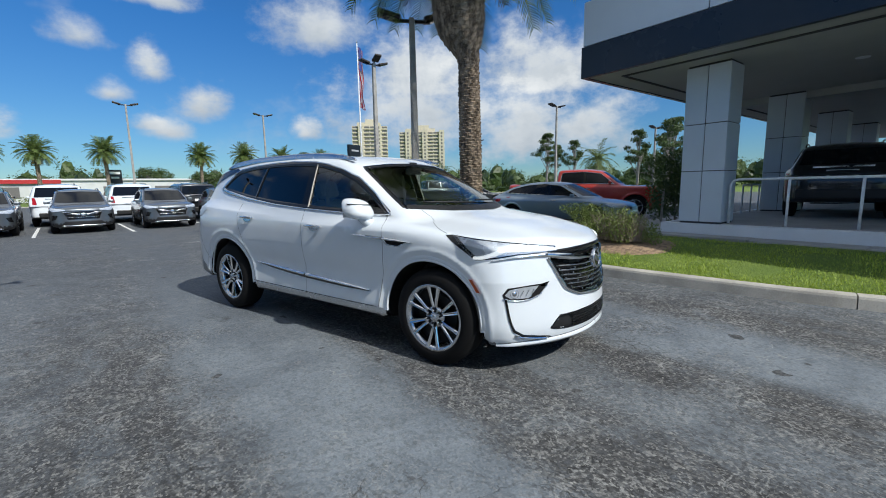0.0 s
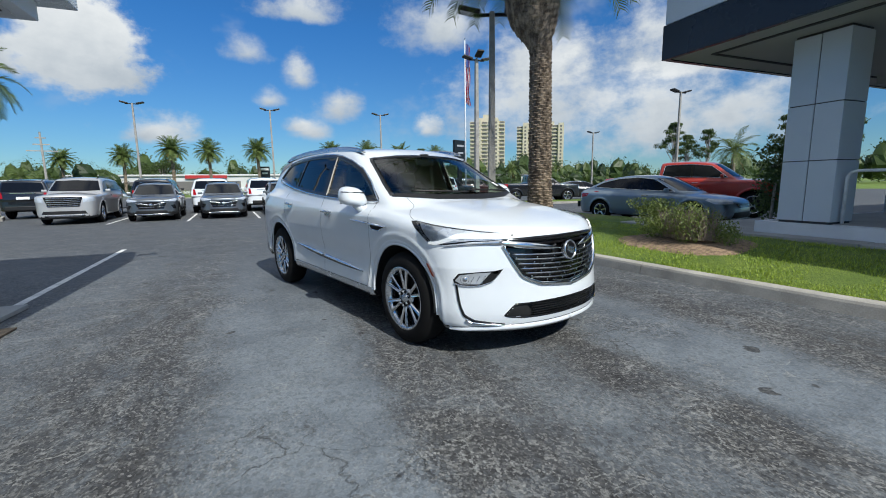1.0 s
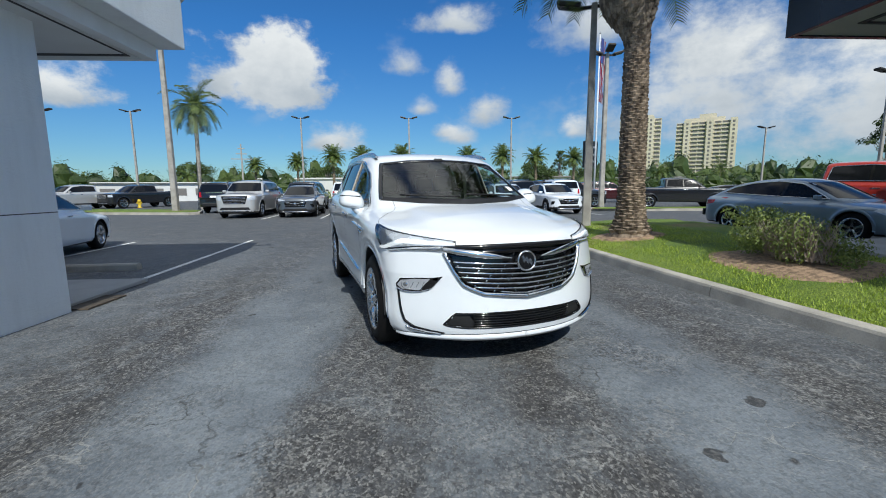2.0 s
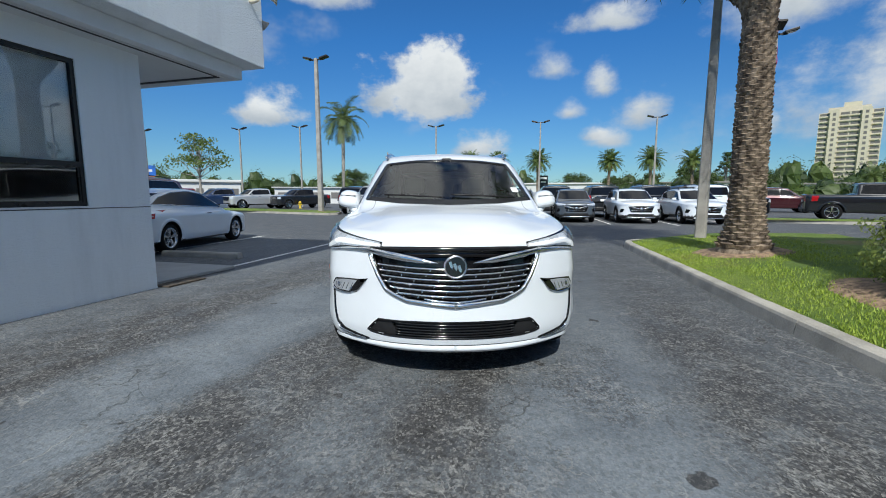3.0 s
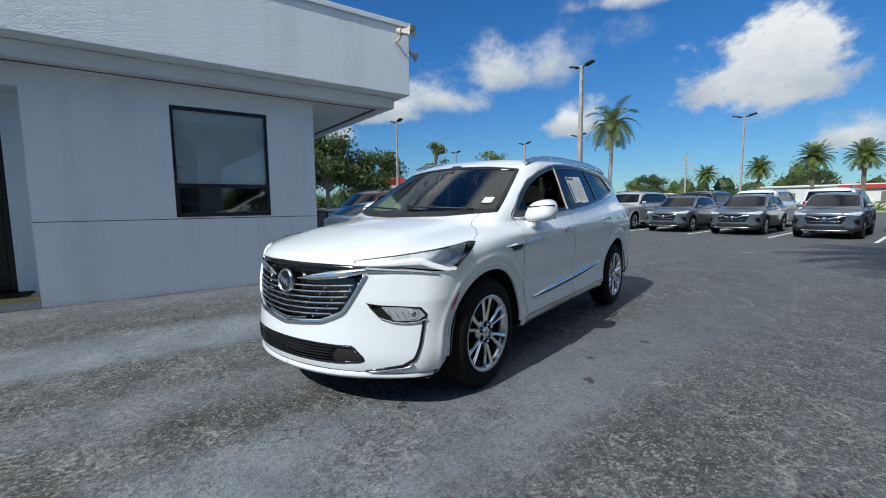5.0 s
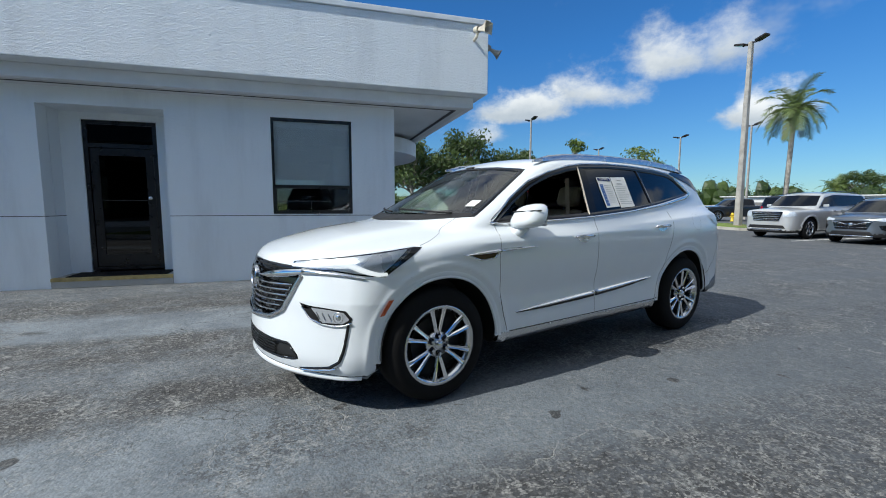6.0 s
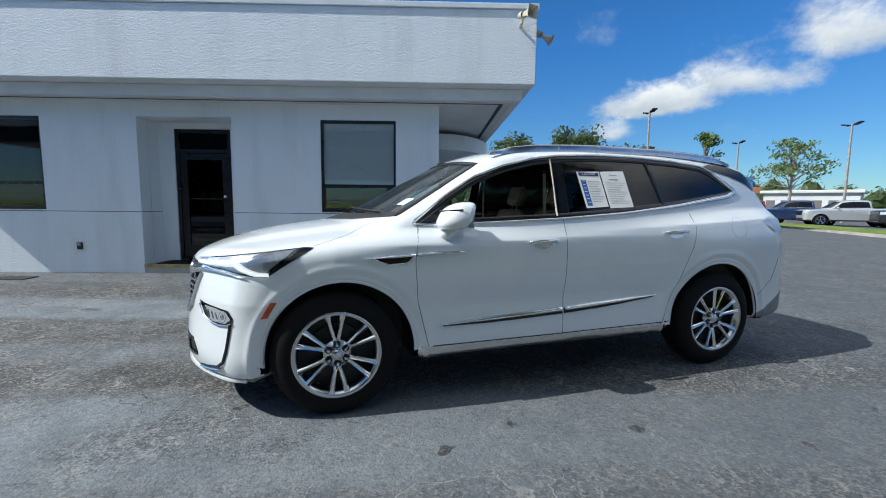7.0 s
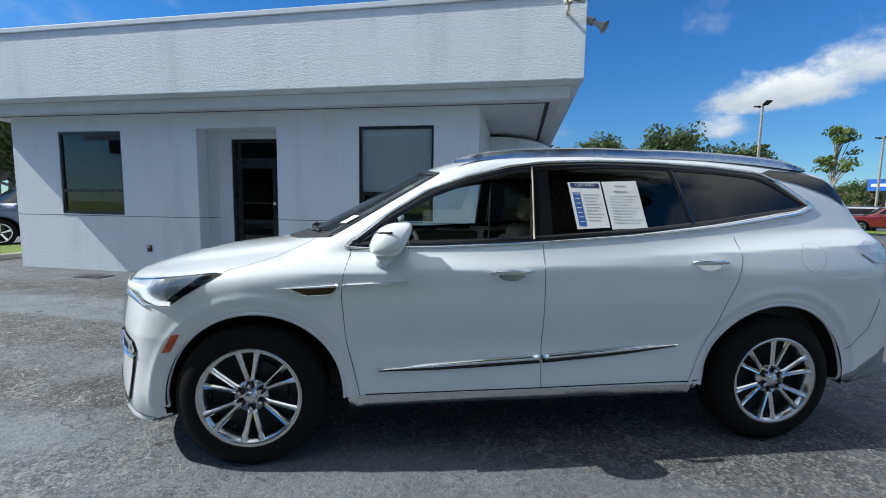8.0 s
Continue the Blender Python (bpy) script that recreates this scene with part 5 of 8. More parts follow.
    for s in (1, -1):
        part("headlight", patch(shape, o["lamp"], round_rays, 0.010, 0.06, s), "lamp_inside", th)
        e = shape.tail - 0.10
        part("tail_light", patch(shape, [(e - 0.16, tail[0]), (e - 0.16, tail[1]), (e - 0.46, tail[1] + 0.01), (e - 0.40, tail[0] + 0.03)], side_rays, 0.010, 0.20, s), "red_lens", th)
        if o.get("corner_vent"):
            part("corner_vent", patch(shape, o["corner_vent"], round_rays, 0.008, 0.08, s), "gloss_black", th)
        yz = o["mirror"]
        g = G().box((-0.09, -0.05, -0.055), (0.09, 0.05, 0.055), Matrix.Translation((s * (yz[2] + 0.09), yz[0], yz[1])), bevel=0.025)
        part("mirror", g, paint, th)
        part("door_handle", G().box((-0.012, -0.10, -0.013), (0.012, 0.10, 0.013), Matrix.Translation((s * (shape.f["width"](o["handle"][1]) + 0.005), o["handle"][0], o["handle"][1])), bevel=0.006), "satin", th)
        for a in (shape.axle, shape.axle2):
            arc = [(a + (shape.arch + 0.012) * math.cos(t), shape.hub + (shape.arch + 0.012) * math.sin(t)) for t in np.linspace(-0.12, math.pi + 0.12, 30)]
            part("arch_trim", ribbon(shape, *side_rays(arc, s), 0.066, 0.0, 0.004), "black_plastic" if kind == "compact" else paint, th, smooth=True)
            wheel_parts(th, s * o["track"], a, o["wheel"], o["wheel"] * 0.66, s, spokes, 0, rim_mat=o.get("rim", "satin"))
    # tail panel and its lamps, seen on the cars that stand with their backs to the drive
    zp = tail[0] + 0.02
    o1, w1 = front_rays([(s * 0.24, zp + d) for s, d in ((-1, -0.06), (1, -0.06), (1, 0.06), (-1, 0.06))], True)
    q1, n1 = shape.cast(o1, w1, 0.01)
    g = G()
    g.add(q1.tolist(), [(0, 1, 2, 3)])
    part("plate", g, "paper", th)
    for s in (1, -1):
        q2, _ = shape.cast(*front_rays([(s * x, z) for x, z in ((0.72, tail[0]), (0.87, tail[0]), (0.86, tail[1] + 0.07), (0.76, tail[1] + 0.05))], True), 0.012)
        g = G()
        g.add(q2.tolist(), [(0, 1, 2, 3) if s > 0 else (3, 2, 1, 0)])
        part("tail_light", g, "red_lens", th)
    part("tail_trim", G().box((-0.45, 0.0, tail[1]), (0.45, 0.03, tail[1] + 0.03), Matrix.Translation((0, float(shape.cast(*front_rays([(0, tail[1])], True))[0][0, 1]) - 0.012, 0))), "chrome", th)
    part("rear_bumper", G().box((-0.7, -0.04, 0.42), (0.7, 0.03, 0.62), Matrix.Translation((0, float(shape.cast(*front_rays([(0, 0.52)], True))[0][0, 1]), 0)), bevel=0.03), "black_plastic", th)
    if o.get("rails"):
        for s in (1, -1):
            yy = np.linspace(o["rails"][0], o["rails"][1], 9)
            zz = shape.f["roof"](yy) - shape.roof_crown * 0.36 + 0.045
            zz[0] -= 0.04
            zz[-1] -= 0.04
            part("roof_rail", G().tube(list(zip([s * 0.62] * 9, yy, zz)), 0.016, 6), "gloss_black", th, smooth=True)
    return th


LAMP = [(30, 0.90), (30, 0.96), (58, 1.02), (64, 0.98), (52, 0.90)]
KINDS = {}
KINDS["compact"] = (Shape(nose=-2.28, tail=2.32, axle=-1.38, axle2=1.38, hub=0.36, arch=0.42,
                          width=[(0.2, 0.84), (0.35, 0.90), (0.6, 0.915), (0.85, 0.925), (0.98, 0.92), (1.08, 0.88), (1.2, 0.82), (1.4, 0.75)],
                          deck=[(-2.4, 0.84), (-2.2, 0.93), (-1.9, 1.0), (-1.4, 1.06), (-1.0, 1.09), (0, 1.12), (1.6, 1.17), (2.4, 1.12)],
                          glass_w=[(1.0, 0.90), (1.1, 0.86), (1.3, 0.77), (1.5, 0.69), (1.7, 0.60)],
                          roof=[(-1.2, 1.40), (-0.5, 1.55), (0.0, 1.61), (0.6, 1.62), (1.3, 1.58), (1.9, 1.50), (2.3, 1.40)],
                          screen=(-1.30, 1.08, 0.55, 0.4), rear=(2.25, 1.05, 0.75, 0.2)),
                    dict(dlo=[(-0.95, 1.06), (-0.35, 1.44), (0.2, 1.52), (1.1, 1.50), (1.75, 1.36), (1.5, 1.18), (0, 1.10)], pillars=(0.1, 1.05), screen_z=(1.10, 1.50), screen_x=0.74, rear_z=(1.12, 1.42), rear_x=0.68,
                         clad=0.38, tail=(0.92, 1.05), wing=True, bars=2, corner_vent=[(40, 0.66), (50, 0.68), (53, 0.50), (44, 0.52)], grille=(0.55, 0.52, 0.80), intake=(0.58, 0.34, 0.45), lamp=[(28, 0.83), (28, 0.87), (58, 0.93), (62, 0.89), (50, 0.80)], mirror=(-0.72, 1.12, 0.86), handle=(-0.1, 0.96),
                         track=0.93, wheel=0.36, rails=(-0.3, 1.6)))
KINDS["large"] = (Shape(nose=-2.68, tail=2.68, axle=-1.56, axle2=1.56, hub=0.42, arch=0.50, face_plan=0.22, face_pow=5, back_plan=0.14, back_pow=5,
                        width=[(0.2, 0.90), (0.35, 0.97), (0.7, 1.0), (1.0, 1.01), (1.2, 0.99), (1.3, 0.95), (1.5, 0.88)],
                        face=[(0.2, 0.06), (0.4, 0.0), (0.8, 0.01), (1.05, 0.03), (1.2, 0.10)], back=[(0.2, 0.05), (0.5, 0.0), (1.3, 0.05)],
                        deck=[(-2.8, 1.10), (-2.6, 1.17), (-2.2, 1.22), (-1.4, 1.26), (0, 1.28), (2.7, 1.28)],
                        glass_w=[(1.1, 1.0), (1.25, 0.96), (1.5, 0.88), (1.75, 0.79), (1.95, 0.70)],
                        roof=[(-1.2, 1.66), (-0.6, 1.82), (0.0, 1.89), (0.8, 1.91), (1.8, 1.89), (2.5, 1.84)],
                        screen=(-1.32, 1.26, 0.75, 0.3), rear=(2.66, 1.15, 0.22, 0.08), cab_taper=[(-1.4, 0.06), (0, 0.0), (2.6, 0.02)], edge=0.09),
                  dict(dlo=[(-0.98, 1.26), (-0.5, 1.66), (0.1, 1.76), (2.2, 1.74), (2.42, 1.34), (0, 1.30)], pillars=(0.05, 1.05), screen_z=(1.30, 1.74), screen_x=0.84, rear_z=(1.30, 1.72), rear_x=0.80, clad=0.34,
                       tail=(0.98, 1.22), bars=5, grille=(0.60, 0.70, 1.08), intake=(0.7, 0.42, 0.54), lamp=[(24, 0.86), (24, 1.06), (38, 1.08), (42, 0.92)], mirror=(-0.78, 1.32, 0.97), handle=(-0.1, 1.12), track=0.985, wheel=0.42, rails=(-0.3, 2.2)))
KINDS["sedan"] = (Shape(nose=-2.42, tail=2.42, axle=-1.42, axle2=1.42, hub=0.335, arch=0.39,
                        width=[(0.18, 0.84), (0.3, 0.89), (0.55, 0.91), (0.8, 0.915), (0.92, 0.89), (1.0, 0.85), (1.2, 0.75)],
                        face=[(0.15, 0.10), (0.3, 0.0), (0.5, 0.01), (0.65, 0.05), (0.8, 0.14)], back=[(0.2, 0.08), (0.5, 0.0), (0.9, 0.03), (1.0, 0.06)],
                        deck=[(-2.5, 0.62), (-2.3, 0.74), (-1.9, 0.84), (-1.3, 0.91), (-0.9, 0.95), (0, 0.98), (1.5, 1.03), (2.0, 1.04), (2.5, 1.0)],
                        glass_w=[(0.9, 0.86), (1.0, 0.82), (1.2, 0.70), (1.4, 0.58), (1.5, 0.50)],
                        roof=[(-1.2, 1.18), (-0.5, 1.37), (0.0, 1.44), (0.5, 1.45), (1.0, 1.42), (1.6, 1.30), (2.1, 1.12)],
                        floor=[(-2.5, 0.19), (0, 0.2), (2.5, 0.26)], screen=(-1.32, 0.93, 0.48, 0.45), rear=(2.25, 0.98, 1.9, 0.2)),
                  dict(dlo=[(-0.9, 0.95), (-0.25, 1.30), (0.3, 1.37), (0.95, 1.335), (1.45, 1.225), (1.75, 1.08), (0, 0.99)], pillars=(0.12,), screen_z=(0.96, 1.34), screen_x=0.70, rear_z=(1.04, 1.32), rear_x=0.66, clad=0.24,
                       tail=(0.76, 0.88), bars=2, grille=(0.48, 0.52, 0.62), intake=(0.6, 0.26, 0.40), lamp=[(28, 0.62), (28, 0.68), (58, 0.76), (62, 0.72), (50, 0.62)], mirror=(-0.75, 0.99, 0.86), handle=(-0.1, 0.84), track=0.90, wheel=0.335))
KINDS["pickup"] = (Shape(nose=-2.95, tail=2.95, axle=-1.95, axle2=1.85, hub=0.42, arch=0.51, face_plan=0.2, face_pow=5, back_plan=0.06, back_pow=6,
                         width=[(0.2, 0.92), (0.4, 0.98), (0.7, 1.0), (1.0, 1.01), (1.2, 1.0), (1.32, 0.97), (1.5, 0.9)],
                         face=[(0.2, 0.06), (0.5, 0.0), (0.9, 0.0), (1.15, 0.03), (1.3, 0.10)], back=[(0.3, 0.0), (1.3, 0.0)],
                         deck=[(-3.0, 1.14), (-2.85, 1.2), (-2.4, 1.25), (-1.6, 1.28), (0, 1.34), (3.0, 1.38)], floor=[(-3, 0.34), (3, 0.44)], crown=0.06,
                         glass_w=[(1.1, 1.0), (1.3, 0.95), (1.6, 0.84), (1.8, 0.76), (2.0, 0.70)],
                         roof=[(-1.4, 1.66), (-0.8, 1.84), (-0.2, 1.92), (0.6, 1.93), (1.0, 1.90)], body_taper=[(-3, 0.04), (-2, 0.0), (2, 0.0), (3, 0.01)],
                         cab_taper=[(-1.4, 0.05), (0, 0.0), (1.2, 0.02)], screen=(-1.6, 1.28, 0.72, 0.25), rear=(1.02, 1.1, 0.12, 0.05), edge=0.08, bed=(1.12, 2.86, 0.85, 0.82)),
                   dict(dlo=[(-1.2, 1.32), (-0.7, 1.72), (-0.1, 1.80), (0.75, 1.78), (0.82, 1.38)], pillars=(-0.12,), screen_z=(1.34, 1.78), screen_x=0.82, rear_z=(1.40, 1.76), rear_x=0.72, rear_y=0.7, clad=0.46,
                        tail=(0.98, 1.26), bars=4, grille=(0.62, 0.78, 1.12), intake=(0.7, 0.48, 0.58), lamp=[(22, 0.92), (22, 1.10), (32, 1.10), (34, 0.92)], mirror=(-1.05, 1.38, 0.98), handle=(-0.25, 1.16), track=0.99, wheel=0.43, rim="satin"))


def row_place(x, y, turn=0.0, z=0.0):
    return pose(x, y, z, 0, 0, turn)


made_cars = {}


def parked(kind, paint, label, category, x, y, turn=0.0, z=0.0):
    key = (kind, paint)
    if key in made_cars:
        ob = copy_thing(made_cars[key], row_place(x, y, turn, z))
        tagged(ob, label, category)
        ob.name = "parked_" + category.replace(" ", "_")
    else:
        ob = lot_car(kind, paint, label, category, row_place(x, y, turn, z))
        made_cars[key] = ob
    return ob


# the row that faces the drive
LEAN = 4.5
fronts = [("large", "paint_silver", "silver full-size sport utility with a wide chrome grille", "suv", -6.3),
          ("compact", "paint_grey", "dark grey compact crossover facing the drive", "suv", -3.45),
          ("compact", "paint_grey", "dark grey compact crossover facing the drive", "suv", -0.75),
          ("compact", "paint_grey", "dark grey compact crossover facing the drive", "suv", 2.0),
          ("compact", "paint_grey", "dark grey compact crossover facing the drive", "suv", 4.7),
          ("compact", "paint_white", "white compact crossover facing the drive", "suv", 7.5),
          ("compact", "paint_white", "white compact crossover facing the drive", "suv", 10.2)]
for kind, paint, label, cat, x in fronts:
    parked(kind, paint, label, cat, x - 0.2, ROW_Y + (2.7 if kind == "large" else 2.4), LEAN)
backs = [("large", "paint_black", "black full-size sport utility parked tail to tail", "suv", -9.2), ("compact", "paint_white", "white crossover parked tail to tail", "suv", -6.6),
         ("large", "paint_black", "black full-size sport utility parked tail to tail", "suv", -4.0), ("large", "paint_white", "white full-size sport utility parked tail to tail", "suv", -1.3),
         ("large", "paint_white", "white full-size sport utility parked tail to tail", "suv", 1.4), ("large", "paint_black", "black full-size sport utility parked tail to tail", "suv", 4.2),
         ("large", "paint_black", "black full-size sport utility parked tail to tail", "suv", 6.9), ("large", "paint_black", "black full-size sport utility parked tail to tail", "suv", 9.6),
         ("large", "paint_white", "white full-size sport utility parked tail to tail", "suv", 12.4)]
for kind, paint, label, cat, x in backs:
    parked(kind, paint, label, cat, x - 0.7, ROW_Y + 8.1, 180 + LEAN)
# beside the showroom
parked("sedan", "paint_blue", "blue-grey sedan parked beyond the lawn", "car", 12.4, 9.6, 14, 0.08)
parked("pickup", "paint_red", "orange-red pickup truck parked beyond the sedan", "pickup truck", 15.6, 10.9, 28, 0.10)
parked("large", "paint_darkred", "dark red sport utility parked far across the lot", "suv", 20.2, 38.6, 80)
parked("pickup", "paint_black", "black pickup truck parked across the lot", "pickup truck", 19.4, 26.3, 72)
parked("large", "paint_black", "black sport utility parked by the flagpole", "suv", 12.9, 28.6, 100)
parked("sedan", "paint_black", "dark sedan parked far across the lot", "car", 24.0, 27.0, 70)
parked("compact", "paint_black", "black sport utility displayed under the canopy", "suv", 13.95, 2.75, 100, 0.606)
# the bays by the office
parked("sedan", "paint_white", "white sedan parked in the bay by the office", "car", -5.6, 8.35, 194)
parked("large", "paint_darkred", "dark red sport utility beside the white sedan", "suv", -9.3, 9.4, 14)
parked("large", "paint_navy", "dark blue sport utility parked behind the office", "suv", -5.9, -10.9, 80)
# far rows across the service road
far = [("pickup", "paint_silver", "silver pickup truck", -24.3, 34.8, -24), ("pickup", "paint_navy", "blue pickup truck", -26.9, 33.0, -24), ("pickup", "paint_crimson", "deep red pickup truck", -29.5, 31.2, -24),
       ("large", "paint_silver", "silver sport utility", -32.1, 29.4, -24), ("large", "paint_black", "black sport utility", -34.7, 27.6, -24), ("compact", "paint_white", "white crossover", -37.4, 25.8, -24),
       ("pickup", "paint_black", "black pickup truck", -21.2, 37.4, -24)]
for kind, paint, label, x, y, turn in far:
    parked(kind, paint, label + " in the far row", "pickup truck" if kind == "pickup" else "suv", x, y, turn)

# ---- poles, plants and the distance ----
def lamp_pole(x, y, high, label, heads=2, base=0.0, thick=0.17, turn=0.0, mat="concrete_pole"):
    th = thing("street_lamp", label, "street lamp", "lot lamps", at=pose(x, y, base, 0, 0, turn))
    g = G()
    a, b = thick / 2, thick * 0.32
    c = 0.25
    ring = lambda s, z: [(sx * s * (1 - c * k), sy * s * (1 - c * (1 - k)), z) for sx, sy, k in ((1, 1, 0), (1, 1, 1), (-1, 1, 1), (-1, 1, 0), (-1, -1, 0), (-1, -1, 1), (1, -1, 1), (1, -1, 0))]
    g.add(ring(a, 0) + ring(b, high), [(i, (i + 1) % 8, (i + 1) % 8 + 8, i + 8) for i in range(8)] + [tuple(range(8, 16))])
    part("pole", g, mat, th)
    part("cross_arm", G().box((-0.5, -0.03, high - 0.12), (0.5, 0.03, high - 0.04)), "bronze", th)
    if heads == 3:
        m = Matrix.Translation((0, -0.42, high + 0.20)) @ pose(0, 0, 0, -30, 0, 0)
        part("lamp_head", G().box((-0.22, -0.28, -0.05), (0.22, 0.28, 0.07), m, bevel=0.03).tube([(0, 0, high), (0, -0.3, high + 0.16)], 0.04, 6), "bronze", th)
    for s in (1, -1):
        m = Matrix.Translation((s * 0.62, 0, high + 0.02)) @ pose(0, 0, 0, 0, -14 * s, 0)
        hd = part("lamp_head", G().box((-0.30, -0.20, -0.05), (0.30, 0.20, 0.07), m, bevel=0.03), "bronze", th)
        part("lens", G().box((-0.25, -0.16, -0.056), (0.25, 0.16, -0.0505), m), "dark_glass", hd)
    return th


lamp_pole(-12.4, 26.6, 10.5, "tall square concrete lot lamp with two heads on a grass island", thick=0.34)
for x, y, h in ((-9.6, 46.2, 8.9), (1.72, 46.4, 8.9), (12.8, 46.2, 8.9), (-24.4, 42.5, 8.9)):
    lamp_pole(x, y, h, "slim concrete lot lamp with two heads on the verge", thick=0.20)
lamp_pole(13.6, 24.6, 9.0, "square concrete lot lamp with three heads beside the flagpole", 3, thick=0.30)
lamp_pole(7.03, 10.55, 5.6, "square concrete lot lamp on the mounded lawn", base=0.33, thick=0.22, turn=-25)
FAR_LAMPS = [(-43.2, 39.6, 8.8), (-31.6, 41.5, 8.8), (-30.7, 22.7, 9.4), (30.0, 23.5, 7.9), (40.5, 20.4, 6.5), (40.6, 44.8, 7.7)]
for x, y, h in FAR_LAMPS:
    lamp_pole(x, y, h, "slim lot lamp far across the lot", thick=0.20)


def frond(g, base, heading, rise, length, droop, rng, leaflets=26, leaf=0.42, width=0.030):
    """A feather palm leaf: a bending rib with two ranks of leaflets."""
    p = Vector(base)
    d = Vector((math.cos(heading) * math.cos(rise), math.sin(heading) * math.cos(rise), math.sin(rise)))
    step = length / leaflets
    pts = [p.copy()]
    for i in range(leaflets):
        d = (d + Vector((0, 0, -droop / leaflets))).normalized()
        p = p + d * step
        pts.append(p.copy())
    g.tube(pts[::3], [0.028 * (1 - i / (leaflets / 3 + 1)) + 0.006 for i in range(len(pts[::3]))], 4, False)
    for i in range(2, leaflets + 1):
        t = i / leaflets
        d = (pts[i] - pts[i - 1]).normalized()
        side = d.cross(Vector((0, 0, 1)))
        if side.length < 1e-3:
            continue
        side.normalize()
        up = side.cross(d)
        ln = leaf * (0.45 + 0.9 * math.sin(math.pi * (0.12 + 0.80 * t))) * rng.uniform(0.85, 1.1)
        for s in (1, -1):
            e = (side * s * 0.80 + d * 0.55 + up * rng.uniform(0.05, 0.35) - Vector((0, 0, 0.30))).normalized() * ln
            w = d * width
            a = pts[i]
            mid = a + e * 0.55 + Vector((0, 0, 0.03))
            g.add([a - w, a + w, mid + w * 0.8, a + e, mid - w * 0.8], [(0, 1, 2, 3, 4)])


def palm(name, label, high, trunk_r, crown, fronds, seed, mat="frond", droop=1.5, fruit=False, slim=False, leaf=0.42, leaflets=26, dry=6):
    rng = random.Random(seed)
    th = thing(name, label, "palm tree", "palms")
    g = G()
    rows = int(high / 0.16)
    n = 12
    for i in range(rows + 1):
        z = high * i / rows
        r = trunk_r * (1.25 - 0.35 * min(1, z / 1.0)) * (1 + (0.05 if i % 2 else -0.03))
        if not slim and z > high - 0.9:
            r *= 1 + 0.35 * (z - high + 0.9)
        bend = 0.10 * math.sin(z / high * 2.2 + seed)
        for k in range(n):
            a = 2 * math.pi * (k + 0.5 * (i % 2)) / n
            g.v.append((bend + r * math.cos(a), r * math.sin(a), z))
    for i in range(rows):
        for k in range(n):
            g.f.append((i * n + k, i * n + (k + 1) % n, (i + 1) * n + (k + 1) % n, (i + 1) * n + k))
    part("trunk", g, "trunk_palm" if not slim else "trunk_grey", th)
    top = Vector((0.10 * math.sin(2.2 + seed), 0, high - 0.05))
    g, gd = G(), G()
    for k in range(fronds):
        a = k * 2.39996 + rng.uniform(-0.2, 0.2)
        rise = 1.35 - 1.75 * (k / fronds) + rng.uniform(-0.12, 0.12)
        frond(g, top + Vector((0.1 * math.cos(a), 0.1 * math.sin(a), 0)), a, rise, crown * rng.uniform(0.88, 1.08), droop * (0.7 + 0.3 * k / fronds), rng, leaflets, leaf)
    for k in range(dry):
        a = rng.uniform(0, 6.28)
        frond(gd, top - Vector((0, 0, 0.15)), a, -0.7 - rng.random() * 0.5, crown * 0.7, 0.6, rng, max(leaflets // 2, 8), leaf * 0.8)
    part("crown", g, mat, th, "feathery green fronds")
    if dry:
        part("dead_frond_skirt", gd, "frond_dry", th, "hanging dry fronds")
    if fruit:
        g = G()
        for k in range(26):
            a, r = rng.uniform(0, 6.28), rng.uniform(0.3, 0.7)
            q = top + Vector((r * math.cos(a), r * math.sin(a), -0.35 - rng.random() * 0.5))
            g.tube([top, q], 0.015, 4, False)
            g.lathe([(0.0, -0.14), (0.09, -0.05), (0.08, 0.06), (0.0, 0.12)], 6, Matrix.Translation(q))
        part("fruit", g, "fruit", th, "orange fruit bunches")
    return th


date_a = palm("date_palm", "date palm with a round feathery crown on the verge", 5.9, 0.22, 2.0, 52, 3)
date_b = palm("date_palm", "date palm with orange fruit bunches on the verge", 5.9, 0.22, 2.0, 52, 8, fruit=True)
spots = [(-20.5, 84.0, 0, 1.12), (-13.6, 84.2, 1, 1.32), (-8.0, 84.0, 0, 1.28), (-0.2, 84.0, 0, 1.32), (12.5, 84.3, 1, 1.27), (19.4, 84.0, 0, 1.30), (26.2, 84.2, 1, 1.26), (34.0, 84.4, 0, 1.22), (-29.0, 86, 0, 1.05)]
used = set()
for x, y, k, sc in spots:
    src = (date_a, date_b)[k]
    m = Matrix.Translation((x, y, 0)) @ Matrix.Rotation(x * 1.7, 4, "Z")
    if k not in used:
        src.matrix_basis = m
        used.add(k)
        ob = src
    else:
        ob = copy_thing(src, m)
    ob.scale = (sc, sc, sc)
royal = palm("royal_palm", "tall slender palm with a grey trunk behind the parked row", 7.3, 0.15, 2.2, 26, 12, slim=True, droop=2.7, leaf=0.5, dry=2)
royal.matrix_basis = Matrix.Translation((-13.2, 31.4, 0))
coco = palm("coconut_palm", "coconut palm with drooping fronds beyond the red truck", 4.2, 0.16, 2.6, 22, 21, slim=True, droop=2.1, leaf=0.5, dry=2)
coco.matrix_basis = Matrix.Translation((44.0, 28.5, 0))
for x, y, sc in ((60.0, 78.0, 1.1), (52.0, 84.0, 1.0), (-36.0, 74.0, 0.9), (-31.0, 78.0, 0.8)):
    ob = copy_thing(coco, Matrix.Translation((x, y, 0)) @ Matrix.Rotation(x, 4, "Z"))
    ob.scale = (sc, sc, sc)

